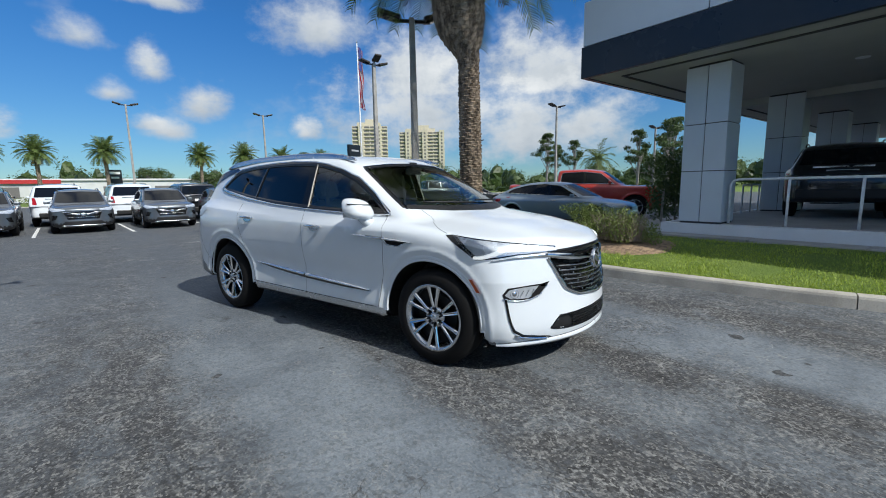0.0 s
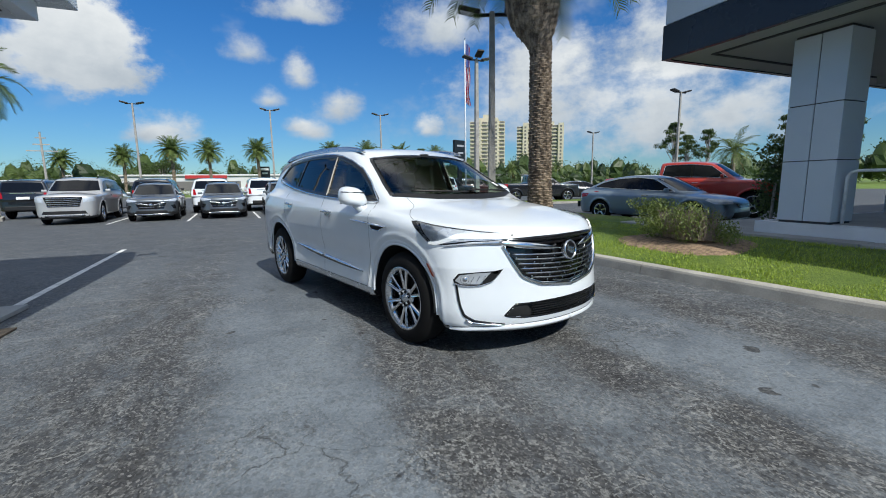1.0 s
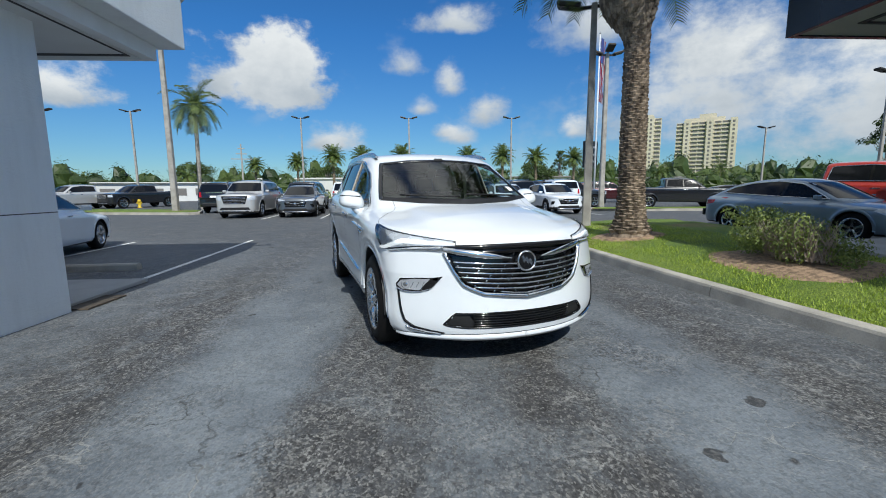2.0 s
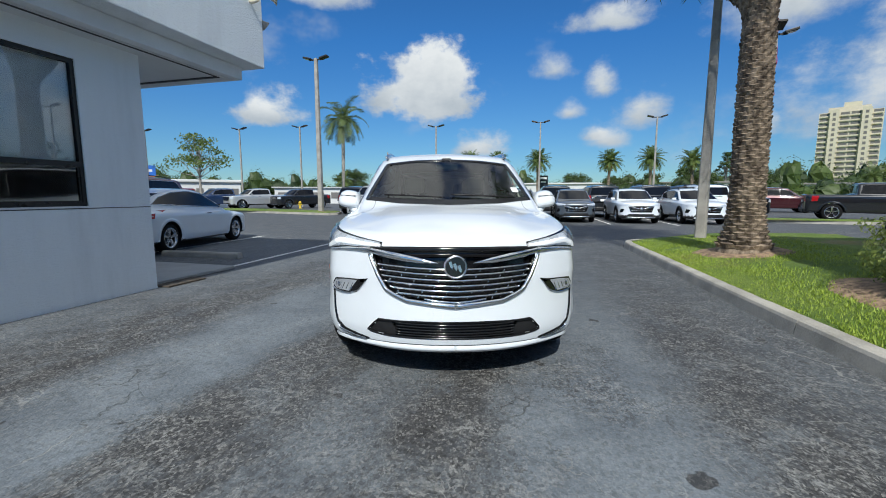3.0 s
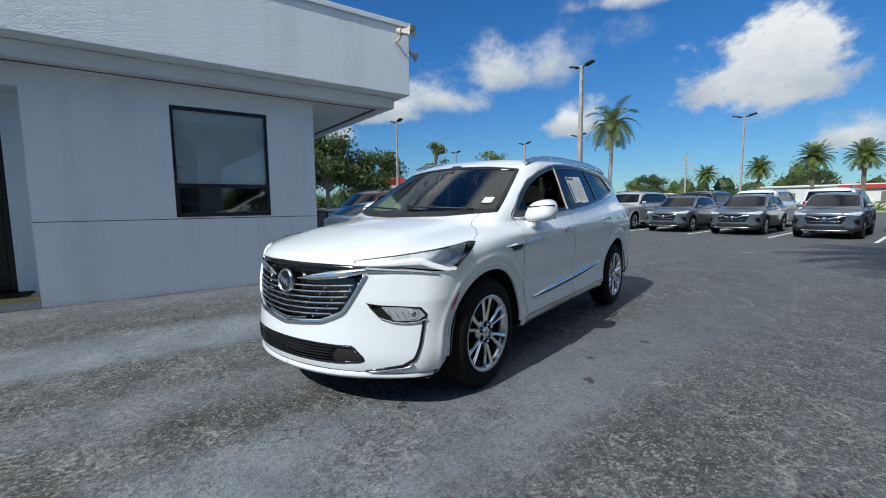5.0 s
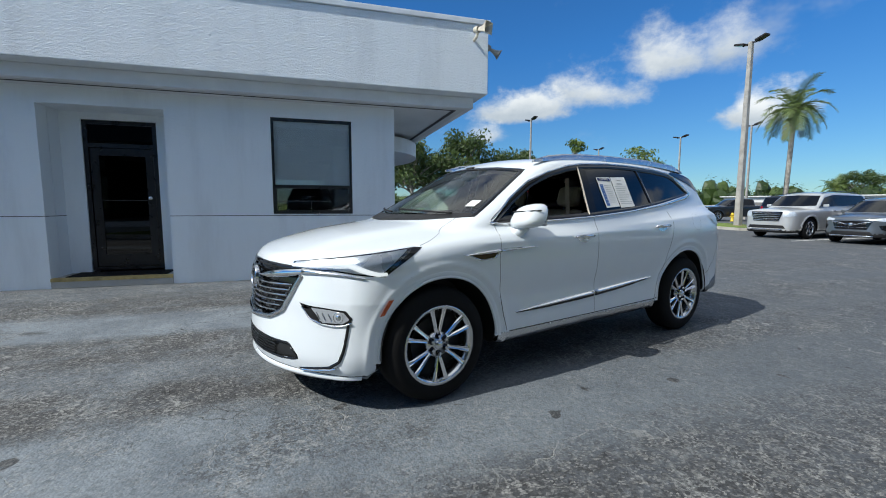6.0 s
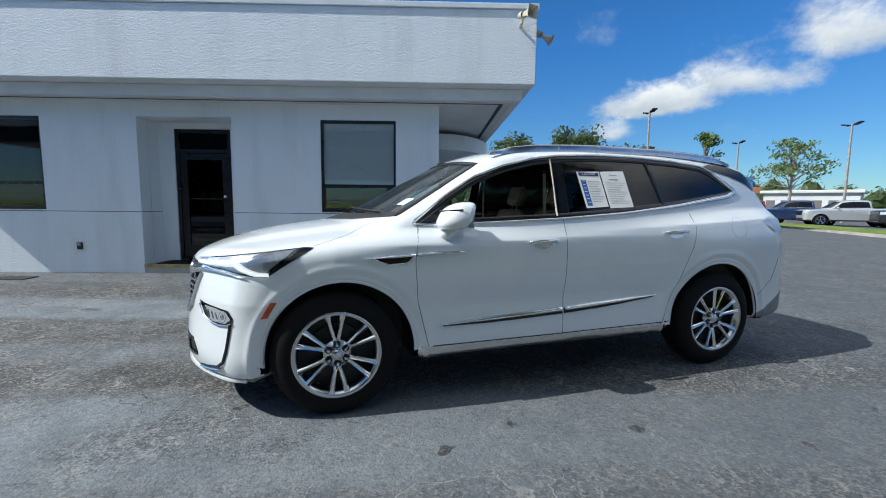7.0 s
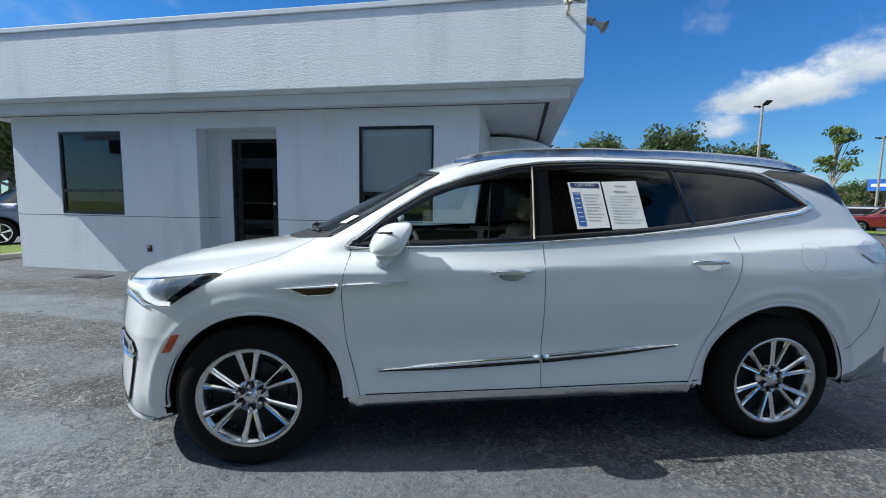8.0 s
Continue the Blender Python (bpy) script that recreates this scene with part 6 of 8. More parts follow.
# the large palm on the lawn: a trunk of overlapping leaf bases
PALM = (7.02, 8.16)
rng = random.Random(2)
big = thing("date_palm", "large date palm with a rough scaly trunk on the lawn", "palm tree", at=pose(PALM[0], PALM[1], 0.30))
trunk_r = curve([(0.0, 0.46), (0.10, 0.40), (0.25, 0.325), (0.7, 0.262), (2.0, 0.240), (3.2, 0.228), (3.95, 0.232), (4.15, 0.29), (4.35, 0.41), (4.65, 0.52), (5.2, 0.56), (6.0, 0.52), (7.3, 0.38)])
swell = curve([(-0.2, 0.0), (3.9, 0.0), (4.2, 0.5), (4.6, 1.0), (7.4, 1.1)])
lean_x = lambda z: -0.015 * z - 0.13 * float(swell(z))
lean_y = lambda z: 0.11 * float(swell(z))
core = G()
nn = 28
levels = np.linspace(-0.15, 7.3, 76)
for z in levels:
    r = float(trunk_r(max(z, 0))) - 0.02
    for k in range(nn):
        a = 2 * math.pi * k / nn
        core.v.append((lean_x(z) + r * math.cos(a), lean_y(z) + r * math.sin(a), z))
for i in range(len(levels) - 1):
    for k in range(nn):
        core.f.append((i * nn + k, i * nn + (k + 1) % nn, (i + 1) * nn + (k + 1) % nn, (i + 1) * nn + k))
part("trunk", core, "trunk_palm", big, "rough brown trunk", True)
scales = G()
z, row = 0.10, 0
while z < 7.2:
    r = float(trunk_r(z))
    count = 10
    for k in range(count):
        a = 2 * math.pi * (k + 0.5 * (row % 2)) / count + rng.uniform(-0.05, 0.05)
        w = math.pi * r / count * 1.12
        h = 0.085 * rng.uniform(0.85, 1.15)
        out = 0.025 * rng.uniform(0.7, 1.35)
        c_, s_ = math.cos(a), math.sin(a)
        zz = z + rng.uniform(-0.015, 0.015)
        f = lambda u, o, dz: (lean_x(zz) + (r + o) * c_ - u * s_, lean_y(zz) + (r + o) * s_ + u * c_, zz + dz)
        scales.add([f(-w, -0.015, 0.02), f(0, 0.0, -0.035), f(w, -0.015, 0.02), f(w * 0.9, out * 0.85, h * 0.80), f(0, out * 1.25, h * 0.62), f(-w * 0.9, out * 0.85, h * 0.80), f(0, -0.02, h * 1.0)],
                   [(0, 1, 4, 5), (1, 2, 3, 4), (5, 4, 6), (4, 3, 6), (0, 5, 6), (2, 6, 3)])
    z += 0.068
    row += 1
tagged(part("leaf_base_cover", scales, "trunk_palm", big, "overlapping cut leaf bases"), kind="stuff")
g, gd = G(), G()
top = Vector((lean_x(7.3), lean_y(7.3), 7.3))
for k in range(64):
    a = k * 2.39996 + rng.uniform(-0.2, 0.2)
    rise = 1.35 - 1.45 * (k / 64) + rng.uniform(-0.1, 0.1)
    frond(g, top + Vector((0.35 * math.cos(a), 0.35 * math.sin(a), -0.5 * k / 64)), a, rise, rng.uniform(2.5, 3.1), 1.65, rng, 44, 0.46, 0.018)
for k in range(10):
    a = k * 0.63
    frond(gd, top + Vector((0.3 * math.cos(a), 0.3 * math.sin(a), -0.6)), a, -0.3, 1.7, 1.2, rng, 24, 0.4, 0.018)
part("crown", g, "frond", big, "long arching green fronds")
part("dead_frond_skirt", gd, "frond_dry", big, "hanging dry fronds")


def leaf_cloud(g, centre, radii, count, size, rng, hollow=0.45, core=0.0):
    """A clump of leaves; core: the share of its radius that is filled by a dense lumpy heart."""
    cx, cy, cz = centre
    if core:
        rows, n = 5, 7
        vs = []
        for i in range(rows + 1):
            ph = math.pi * i / rows
            for k in range(n):
                a = 2 * math.pi * (k + 0.5 * (i % 2)) / n
                f = core * rng.uniform(0.72, 1.12)
                vs.append((cx + radii[0] * f * math.sin(ph) * math.cos(a), cy + radii[1] * f * math.sin(ph) * math.sin(a), cz + radii[2] * f * math.cos(ph)))
        g.add(vs, [(i * n + k, (i + 1) * n + k, (i + 1) * n + (k + 1) % n, i * n + (k + 1) % n) for i in range(rows) for k in range(n)])
    for _ in range(count):
        u = Vector((rng.gauss(0, 1), rng.gauss(0, 1), rng.gauss(0, 1))).normalized()
        r = hollow + (1 - hollow) * rng.random() ** 0.6
        q = Vector((cx + u.x * radii[0] * r, cy + u.y * radii[1] * r, cz + u.z * radii[2] * r))
        n = (u + Vector((rng.uniform(-1, 1), rng.uniform(-1, 1), rng.uniform(-0.4, 1)))).normalized()
        a = n.orthogonal().normalized() * size * rng.uniform(0.6, 1.3)
        b = n.cross(a) * rng.uniform(0.45, 0.8)
        g.add([q - a, q - b * 0.7 + n * size * 0.1, q + a, q + b * 0.7 + n * size * 0.1], [(0, 1, 2, 3)])


def tree(name, label, high, spread, seed, style="oak", mat="leaf", clumps=26, per=110, leaf=0.20):
    rng = random.Random(seed)
    th = thing(name, label, "tree", "trees")
    g, lv = G(), G()
    trunk_top = high * (0.42 if style == "oak" else 0.78)
    lean = Vector((rng.uniform(-0.06, 0.06), rng.uniform(-0.06, 0.06), 1))
    r0 = high * (0.030 if style == "oak" else 0.018)
    stem = [lean * (trunk_top * t) for t in (0, 0.25, 0.5, 0.75, 1)]
    g.tube(stem, [r0 * 1.3, r0, r0 * 0.9, r0 * 0.75, r0 * 0.6], 8, False)
    for k in range(clumps):
        a = k * 2.4 + rng.uniform(-0.4, 0.4)
        if style == "oak":
            t = rng.uniform(0.0, 1.0)
            z = high * (0.42 + 0.50 * t)
            rad = spread * math.sqrt(max(0.05, 1 - (abs(t - 0.35) / 0.75) ** 2)) * rng.uniform(0.35, 1.0)
            sz = spread * rng.uniform(0.22, 0.36)
            flat_k = 0.75
        else:
            t = rng.random()
            z = high * (0.52 + 0.46 * t)
            rad = spread * (1.05 - 0.75 * t) * rng.uniform(0.25, 1.0)
            sz = spread * rng.uniform(0.20, 0.34)
            flat_k = 0.55
        end = Vector((math.cos(a) * rad, math.sin(a) * rad, z))
        start = lean * min(trunk_top, z * rng.uniform(0.55, 0.85))
        mid = start.lerp(end, 0.5) + Vector((0, 0, rng.uniform(-0.05, 0.12) * high * 0.5))
        g.tube([start, mid, end], [r0 * 0.42, r0 * 0.25, r0 * 0.08], 5, False)
        leaf_cloud(lv, end, (sz, sz, sz * flat_k), per, leaf, rng, 0.2)
    part("trunk", g, "trunk_grey", th, "grey trunk and limbs", True)
    part("crown", lv, mat, th, "uneven leafy crown")
    return th


PLANTS = {"oak": tree("oak_tree", "dense dark green oak beyond the lot", 9.0, 4.6, 31, "oak", "leaf", 46, 150, 0.22),
          "pine": tree("pine_tree", "tall open pine with clumped needles", 11.0, 2.6, 17, "pine", "leaf", 26, 110, 0.16),
          "wide": tree("spreading_tree", "open spreading tree with sparse light foliage", 6.0, 2.7, 23, "pine", "leaf_light", 34, 46, 0.13),
          "young": tree("young_tree", "young open-crowned tree on the verge", 6.0, 1.7, 41, "pine", "leaf_light", 22, 48, 0.13),
          "dark": tree("shade_tree", "broad dark tree beyond the lot", 7.5, 4.0, 53, "oak", "leaf", 36, 130, 0.22)}
placed = set()


def plant(kind, x, y, sc, label=""):
    m = Matrix.Translation((x, y, 0)) @ Matrix.Rotation(x * 3.1 + y, 4, "Z")
    if kind in placed:
        ob = copy_thing(PLANTS[kind], m)
    else:
        placed.add(kind)
        ob = PLANTS[kind]
        ob.matrix_basis = m
    ob.scale = (sc, sc, sc)
    if label:
        tagged(ob, label)


TREES = [("young", -39.5, 33.5, 1.55), ("wide", -37.1, 41.0, 1.40), ("oak", -41.0, 19.5, 1.08), ("oak", -42.0, 13.5, 1.0), ("oak", -38.7, 24.2, 0.85), ("oak", -46.0, 6.0, 1.0),
         ("pine", -45.4, 30.0, 0.82), ("pine", 51.0, 41.4, 0.85), ("pine", 53.4, 38.4, 0.74), ("pine", 38.6, 18.2, 0.66), ("pine", 40.4, 21.9, 0.62), ("pine", 44.0, 20.2, 0.74),
         ("dark", -22.0, 118.0, 1.1), ("dark", 34.0, 112.0, 1.1), ("pine", 42.0, 116.0, 1.1), ("dark", -60.0, 50.0, 0.8), ("oak", -16.5, -14.0, 0.9), ("oak", -22.0, -6.0, 1.0), ("dark", -14.0, -24.0, 1.0), ("oak", -10.2, -19.5, 0.75),
         ("dark", 60.0, 30.0, 0.8), ("pine", 62.0, 48.0, 0.8), ("dark", 8.0, 124.0, 1.0), ("dark", -50.0, 104.0, 1.1), ("dark", 15.5, 99.0, 0.75), ("oak", 23.0, 103.0, 0.7), ("dark", 31.0, 97.0, 0.8), ("oak", 42.0, 98.0, 0.7)]
for row in TREES:
    plant(*row)

# hedge shrub on the lawn: green and partly bare
rng = random.Random(77)
shrub = thing("shrub", "clipped green shrub with a bare twiggy patch on the lawn", "shrub", at=pose(7.45, 4.75, 0.30))
g, tw = G(), G()
for k in range(24):
    a, r = rng.uniform(0, 6.28), rng.random() ** 0.5
    q = (0.35 * r * math.cos(a), 0.62 * r * math.sin(a), rng.uniform(0.2, 0.55))
    leaf_cloud(g, q, (0.22, 0.26, 0.20), 190, 0.024, rng, 0.5)
for k in range(9):
    q = (rng.uniform(-0.25, 0.3), rng.uniform(0.15, 0.85), rng.uniform(0.45, 0.66))
    leaf_cloud(g, q, (0.24, 0.26, 0.12), 220, 0.022, rng, 0.5)
for k in range(16):
    leaf_cloud(g, (rng.uniform(0.05, 0.50), rng.uniform(-0.85, 0.05), rng.uniform(0.12, 0.38)), (0.20, 0.22, 0.17), 170, 0.022, rng, 0.4)
for k in range(420):
    a, r = rng.uniform(0, 6.28), rng.random() ** 0.5
    b = Vector((0.25 * r * math.cos(a), -0.15 + 0.45 * r * math.sin(a), 0.10))
    e = b + Vector((rng.uniform(-0.22, 0.22), rng.uniform(-0.25, 0.25), rng.uniform(0.25, 0.52)))
    tw.tube([b, b.lerp(e, 0.5) + Vector((rng.uniform(-0.05, 0.05), rng.uniform(-0.05, 0.05), 0.03)), e], [0.006, 0.004, 0.002], 3, False)
part("leaves", g, "leaf_hedge", shrub, "small green leaves")
tagged(part("twig_growth", tw, "twig", shrub, "grey bare twigs"), kind="stuff")
hedge = thing("hedge", "dark green hedge beside the showroom column", "hedge", at=pose(11.6, 5.8, 0.36))
g = G()
for k in range(40):
    leaf_cloud(g, (rng.uniform(-0.25, 1.0), rng.uniform(-0.35, 0.35), rng.uniform(0.2, 1.75)), (0.3, 0.3, 0.28), 120, 0.045, rng, 0.5)
part("leaves", g, "leaf", hedge)
part("stems", G().tube([(0, 0, 0), (0.05, 0, 0.9)], 0.03, 6).tube([(0.8, 0, 0), (0.75, 0.05, 0.9)], 0.03, 6), "trunk_grey", hedge)

# far woods along the horizon, and a low hedge on the verge
rng = random.Random(9)
g = G()
for k in range(560):
    az = math.radians(rng.uniform(-80, 86))
    d = rng.uniform(128, 185)
    h = rng.uniform(4.0, 8.0) * (1.0 + 0.22 * math.sin(az * 9) + 0.12 * math.sin(az * 31)) * rng.choice((0.7, 0.9, 1.0, 1.25))
    leaf_cloud(g, (-math.sin(az) * d, math.cos(az) * d, h * 0.5), (rng.uniform(2.0, 4.5), 3.0, h * 0.52), 170, 0.34, rng, 0.55, 0.72)
near = G()
for k in range(430):
    az = math.radians(rng.uniform(14, 66) if k % 3 else rng.uniform(-58, -7))
    d = rng.uniform(88, 112)
    h = rng.uniform(1.8, 5.0) * (1.0 + 0.25 * math.sin(az * 23)) * rng.choice((0.7, 0.9, 1.0, 1.3))
    leaf_cloud(near, (-math.sin(az) * d, math.cos(az) * d, h * 0.5), (rng.uniform(1.2, 2.6), 2.0, h * 0.52), 210, 0.18, rng, 0.55, 0.72)
tagged(new("thicket", near.mesh("thicket", "leaf")), "green thicket of mixed trees beyond the far row", "trees", kind="stuff")
tagged(new("woods", g.mesh("woods", "leaf")), "distant belt of mixed dark green trees", "trees", kind="stuff")
g = G()
for k in range(260):
    x = rng.uniform(-75, 60)
    leaf_cloud(g, (x, 80.3 + rng.uniform(-0.4, 0.4), 0.65), (0.8, 0.6, 0.6), 40, 0.16, rng, 0.5)
tagged(new("verge_hedge", g.mesh("verge_hedge", "leaf_hedge")), "low clipped hedge along the far verge", "hedge", kind="stuff")

# ---- flag, signs, islands and far buildings ----
flag = thing("flagpole", "tall white flagpole with a limp striped flag", "flagpole", at=pose(16.0, 31.4, 0))
part("pole", G().tube([(0, 0, 0), (0, 0, 6), (0, 0, 12.4)], [0.075, 0.06, 0.035], 12), "steel_white", flag, smooth=True)
part("finial", G().lathe([(0.0, 12.6), (0.06, 12.52), (0.06, 12.44), (0.0, 12.38)], 12), "chrome", flag, smooth=True)
for mat, keep in (("flag_red", 0), ("flag_white", 1)):
    g = G()
    for k in range(13):
        if k % 2 != keep:
            continue
        rows = 14
        for i in range(rows + 1):
            z = 12.1 - 4.4 * i / rows
            for e in (0, 1):
                u = (k + e) / 13
                x = 0.08 + 0.34 * u * (1 - 0.25 * math.sin(i * 0.7)) + 0.03 * math.sin(i * 1.1 + k)
                y = 0.09 * math.sin(u * 17 + i * 0.5)
                g.v.append((x, y, z - 0.25 * u))
        b = len(g.v) - 2 * (rows + 1)
        for i in range(rows):
            g.f.append((b + 2 * i, b + 2 * i + 1, b + 2 * i + 3, b + 2 * i + 2))
    part("flag_field", g, mat, flag, "red stripes" if keep == 0 else "white stripes")
g = G()
for i in range(5):
    z = 12.12 - 1.7 * i / 4
    for e in (0, 1):
        g.v.append((0.075 + 0.2 * e, -0.10 + 0.02 * math.sin(i), z - 0.1 * e))
g.f = [(2 * i, 2 * i + 1, 2 * i + 3, 2 * i + 2) for i in range(4)]
part("flag_canton", g, "flag_blue", flag, "dark blue field")

pylon = thing("pylon_sign", "black pylon sign with pale bars of lettering", "sign", at=pose(16.9, 34.6, 0, 0, 0, 24))
part("panel", G().box((-0.72, -0.14, 3.0), (0.72, 0.14, 5.15), bevel=0.04), "sign_black", pylon)
part("foot", G().box((-0.2, -0.1, 0), (0.2, 0.1, 3.0)), "sign_black", pylon)
for z, w in ((4.66, 0.46), (4.05, 0.36), (3.5, 0.40)):
    part("lettering_bar", G().box((-w, -0.150, z - 0.07), (w, -0.143, z + 0.07)), "ink_grey", pylon)
board = thing("roof_sign", "small dark board sign on a post over the hedge", "sign", at=pose(0.6, 88, 0))
part("panel", G().box((-0.9, -0.15, 2.6), (0.9, 0.15, 5.2)), "sign_black", board)
part("post", G().box((-0.15, -0.1, 0), (0.15, 0.1, 2.6)), "sign_black", board)
part("lettering_bar", G().box((-0.7, -0.16, 4.5), (0.7, -0.152, 4.9)).box((-0.5, -0.16, 3.8), (0.5, -0.152, 4.1)), "flag_white", board)
blue_sign = thing("billboard", "blue billboard on posts far beyond the lot", "sign", at=pose(-53.5, 47.6, 0, 0, 0, 50))
part("panel", G().box((-1.5, -0.15, 4.1), (1.5, 0.15, 5.5)), "sign_blue", blue_sign)
part("post", G().box((-0.15, -0.12, 0), (0.15, 0.12, 4.1)), "bronze", blue_sign)
part("lettering_bar", G().box((-1.2, -0.165, 4.6), (1.1, -0.152, 4.95)), "flag_white", blue_sign)
red_sign = thing("store_sign", "red store sign board behind the office", "sign", at=pose(-36.0, 25.5, 0, 0, 0, 58))
part("panel", G().box((-0.95, -0.12, 2.3), (0.95, 0.12, 4.4)), "sign_red", red_sign)
part("post", G().box((-0.1, -0.08, 0), (0.1, 0.08, 2.3)), "bronze", red_sign)
part("lettering_bar", G().box((-0.7, -0.13, 3.1), (0.7, -0.122, 3.5)), "flag_white", red_sign)

# power pole
pw = thing("utility_pole", "thin utility pole with three cross-arms", "utility pole", at=pose(-24.9, 69, 0, 0, 0, 15))
part("pole", G().tube([(0, 0, 0), (0, 0, 8.6)], [0.16, 0.10], 8), "concrete_pole", pw)
for z, w in ((6.2, 1.5), (7.0, 0.8), (7.8, 0.5)):
    part("cross_arm", G().box((-w, -0.07, z), (w, 0.07, z + 0.13)), "concrete_pole", pw)


def tower(x, y, turn, width, deep, high, floors, bays, label):
    th = thing("apartment_tower", label, "building", "apartment towers", at=pose(x, y, 0, 0, 0, turn))
    part("wall", G().box((-width / 2, -deep / 2, 0), (width / 2, deep / 2, high)).box((-width * 0.36, -deep * 0.36, high), (width * 0.30, deep * 0.36, high + 3.5))
         .box((-width * 0.12, -deep * 0.3, high + 3.5), (width * 0.16, deep * 0.3, high + 6.5)), "tower", th)
    fh = high / floors
    bw = width / bays
    for b in range(bays):
        proud = b % 3 == 1
        if proud:
            part("bay", G().box((-width / 2 + b * bw + 0.3, -deep / 2 - 2.2, 0), (-width / 2 + (b + 1) * bw - 0.3, -deep / 2, high + 1.5)), "tower", th)
        for f in range(floors):
            z0 = f * fh + 0.9
            y0 = -deep / 2 - (2.25 if proud else 0.05)
            if proud:
                part("window", G().box((-width / 2 + b * bw + bw * 0.35, y0, z0), (-width / 2 + b * bw + bw * 0.65, y0 + 0.2, z0 + fh * 0.55)), "tower_dark", th)
            else:
                bal = part("balcony", G().box((-width / 2 + b * bw + 0.4, y0, z0 - 0.4), (-width / 2 + (b + 1) * bw - 0.4, y0 + 0.2, z0 + fh * 0.62)), "tower_dark", th)
                part("parapet", G().box((-width / 2 + b * bw + 0.2, y0 - 0.9, z0 - 0.6), (-width / 2 + (b + 1) * bw - 0.2, y0 - 0.7, z0 + 0.35)), "tower", bal)
    return th


tower(196, 366, -28, 32, 20, 58, 17, 6, "cream apartment tower with stacked balconies far away")
tower(240, 344, -35, 42, 20, 53, 17, 8, "cream apartment tower with stacked balconies far away")


def low_building(x, y, turn, w, d, h, mat, roof, label, doors=6, roof_h=0.4, sign=False):
    th = thing("store_building", label, "building", "far buildings", at=pose(x, y, 0, 0, 0, turn))
    part("wall", G().box((-w / 2, -d / 2, 0), (w / 2, d / 2, h)), mat, th)
    part("roof", G().box((-w / 2 - 0.4, -d / 2 - 0.4, h), (w / 2 + 0.4, d / 2 + 0.4, h + roof_h), bevel=0.1), roof, th)
    for k in range(doors):
        cx = -w / 2 + w * (k + 0.5) / doors
        part("window", G().box((cx - w / doors * 0.3, -d / 2 - 0.06, 0.8), (cx + w / doors * 0.3, -d / 2 + 0.1, h * 0.72)), "tower_dark", th)
    if sign:
        part("fascia_sign", G().box((-w * 0.08, -d / 2 - 0.5, h - 0.5), (w * 0.08, -d / 2 - 0.405, h + 0.2)), "sign_red", th, "red sign bar")
    return th


low_building(-12.0, 116, 2, 52, 12, 4.0, "far_wall", "far_wall", "long low white store beyond the road", sign=True)
low_building(36.0, 122, -6, 40, 12, 4.2, "far_wall", "roof_grey", "low white store beyond the road")
low_building(70.0, 112, -20, 34, 12, 3.6, "far_wall", "roof_grey", "low grey-roofed building beyond the road")
low_building(-49.8, 55.0, 42, 9.5, 7, 3.2, "far_wall", "far_wall", "low cream store with a white fascia beyond the lot")
low_building(-80.0, 58, 55, 22, 10, 3.8, "far_tan", "roof_red", "tan building with a terracotta roof beyond the lot", roof_h=1.2)
low_building(-32.0, 62, 20, 16, 6, 2.4, "far_wall", "far_wall", "long white mobile home beyond the verge", roof_h=0.15)

# grass islands between the rows
for pts, label in (([(-60, 26.5), (-22, 27.6), (-13.4, 24.9), (-10.4, 24.2), (-10.1, 24.8), (-10.8, 26.6), (-13, 28.4), (-22, 31.0), (-60, 32.0)], "pale kerb round the grass island with a lamp"),
                   ([(12.2, 23.4), (22, 21.6), (40, 18.9), (40, 20.4), (23, 23.4), (13.0, 25.0)], "pale kerb round the far grass island")):
    ring = pts + [pts[0]]
    g = G()
    g.prism([p_ for p_ in pts], 0.0, 0.14)
    isl = thing("island", label, "kerb", "grass islands", "structure")
    part("kerb_edge", g, "kerb", isl)
    cx, cy = sum(p_[0] for p_ in pts) / len(pts), sum(p_[1] for p_ in pts) / len(pts)
    inner = [(x + (0.25 if x < cx else -0.25), y + (0.25 if y < cy else -0.25)) for x, y in pts]
    part("island_lawn", G().prism(inner, 0.141, 0.17), "lawn", isl)
solid("verge", G().box((-75, 66, -0.01), (70, 91.5, 0.10)), "lawn", "mown green verge beyond the lot", "lawn", kind="structure")
solid("verge_kerb", G().box((-75, 65.8, 0.0), (70, 65.995, 0.13), bevel=0.02), "kerb", "pale kerb along the far verge", "kerb", kind="structure")
# strip of walk and planting at the office corner
solid("walk_strip", G().box((-6.0, 4.30, 0.004), (-1.55, 5.85, 0.055), bevel=0.008), "walk", "concrete apron beside the office wall", "pavement", kind="structure")
# soil coloured darker in place of the building's shadow
solid("planting_strip", G().box((-1.545, 4.30, 0.004), (-1.28, 4.95, 0.022)), "soil", "bare soil strip at the office corner, darkened for its shadow", "mulch", kind="structure")
solid("grass_strip", G().box((-12, -9.6, 0.0), (-1.9, -7.2, 0.12)), "lawn", "strip of lawn behind the office", "lawn", kind="structure")
solid("grass_kerb", G().box((-12, -7.195, 0.0), (-1.7, -7.03, 0.13), bevel=0.02).box((-1.895, -9.6, 0.0), (-1.7, -7.2, 0.13), bevel=0.02), "kerb", "pale kerb along the lawn strip", "kerb", kind="structure")


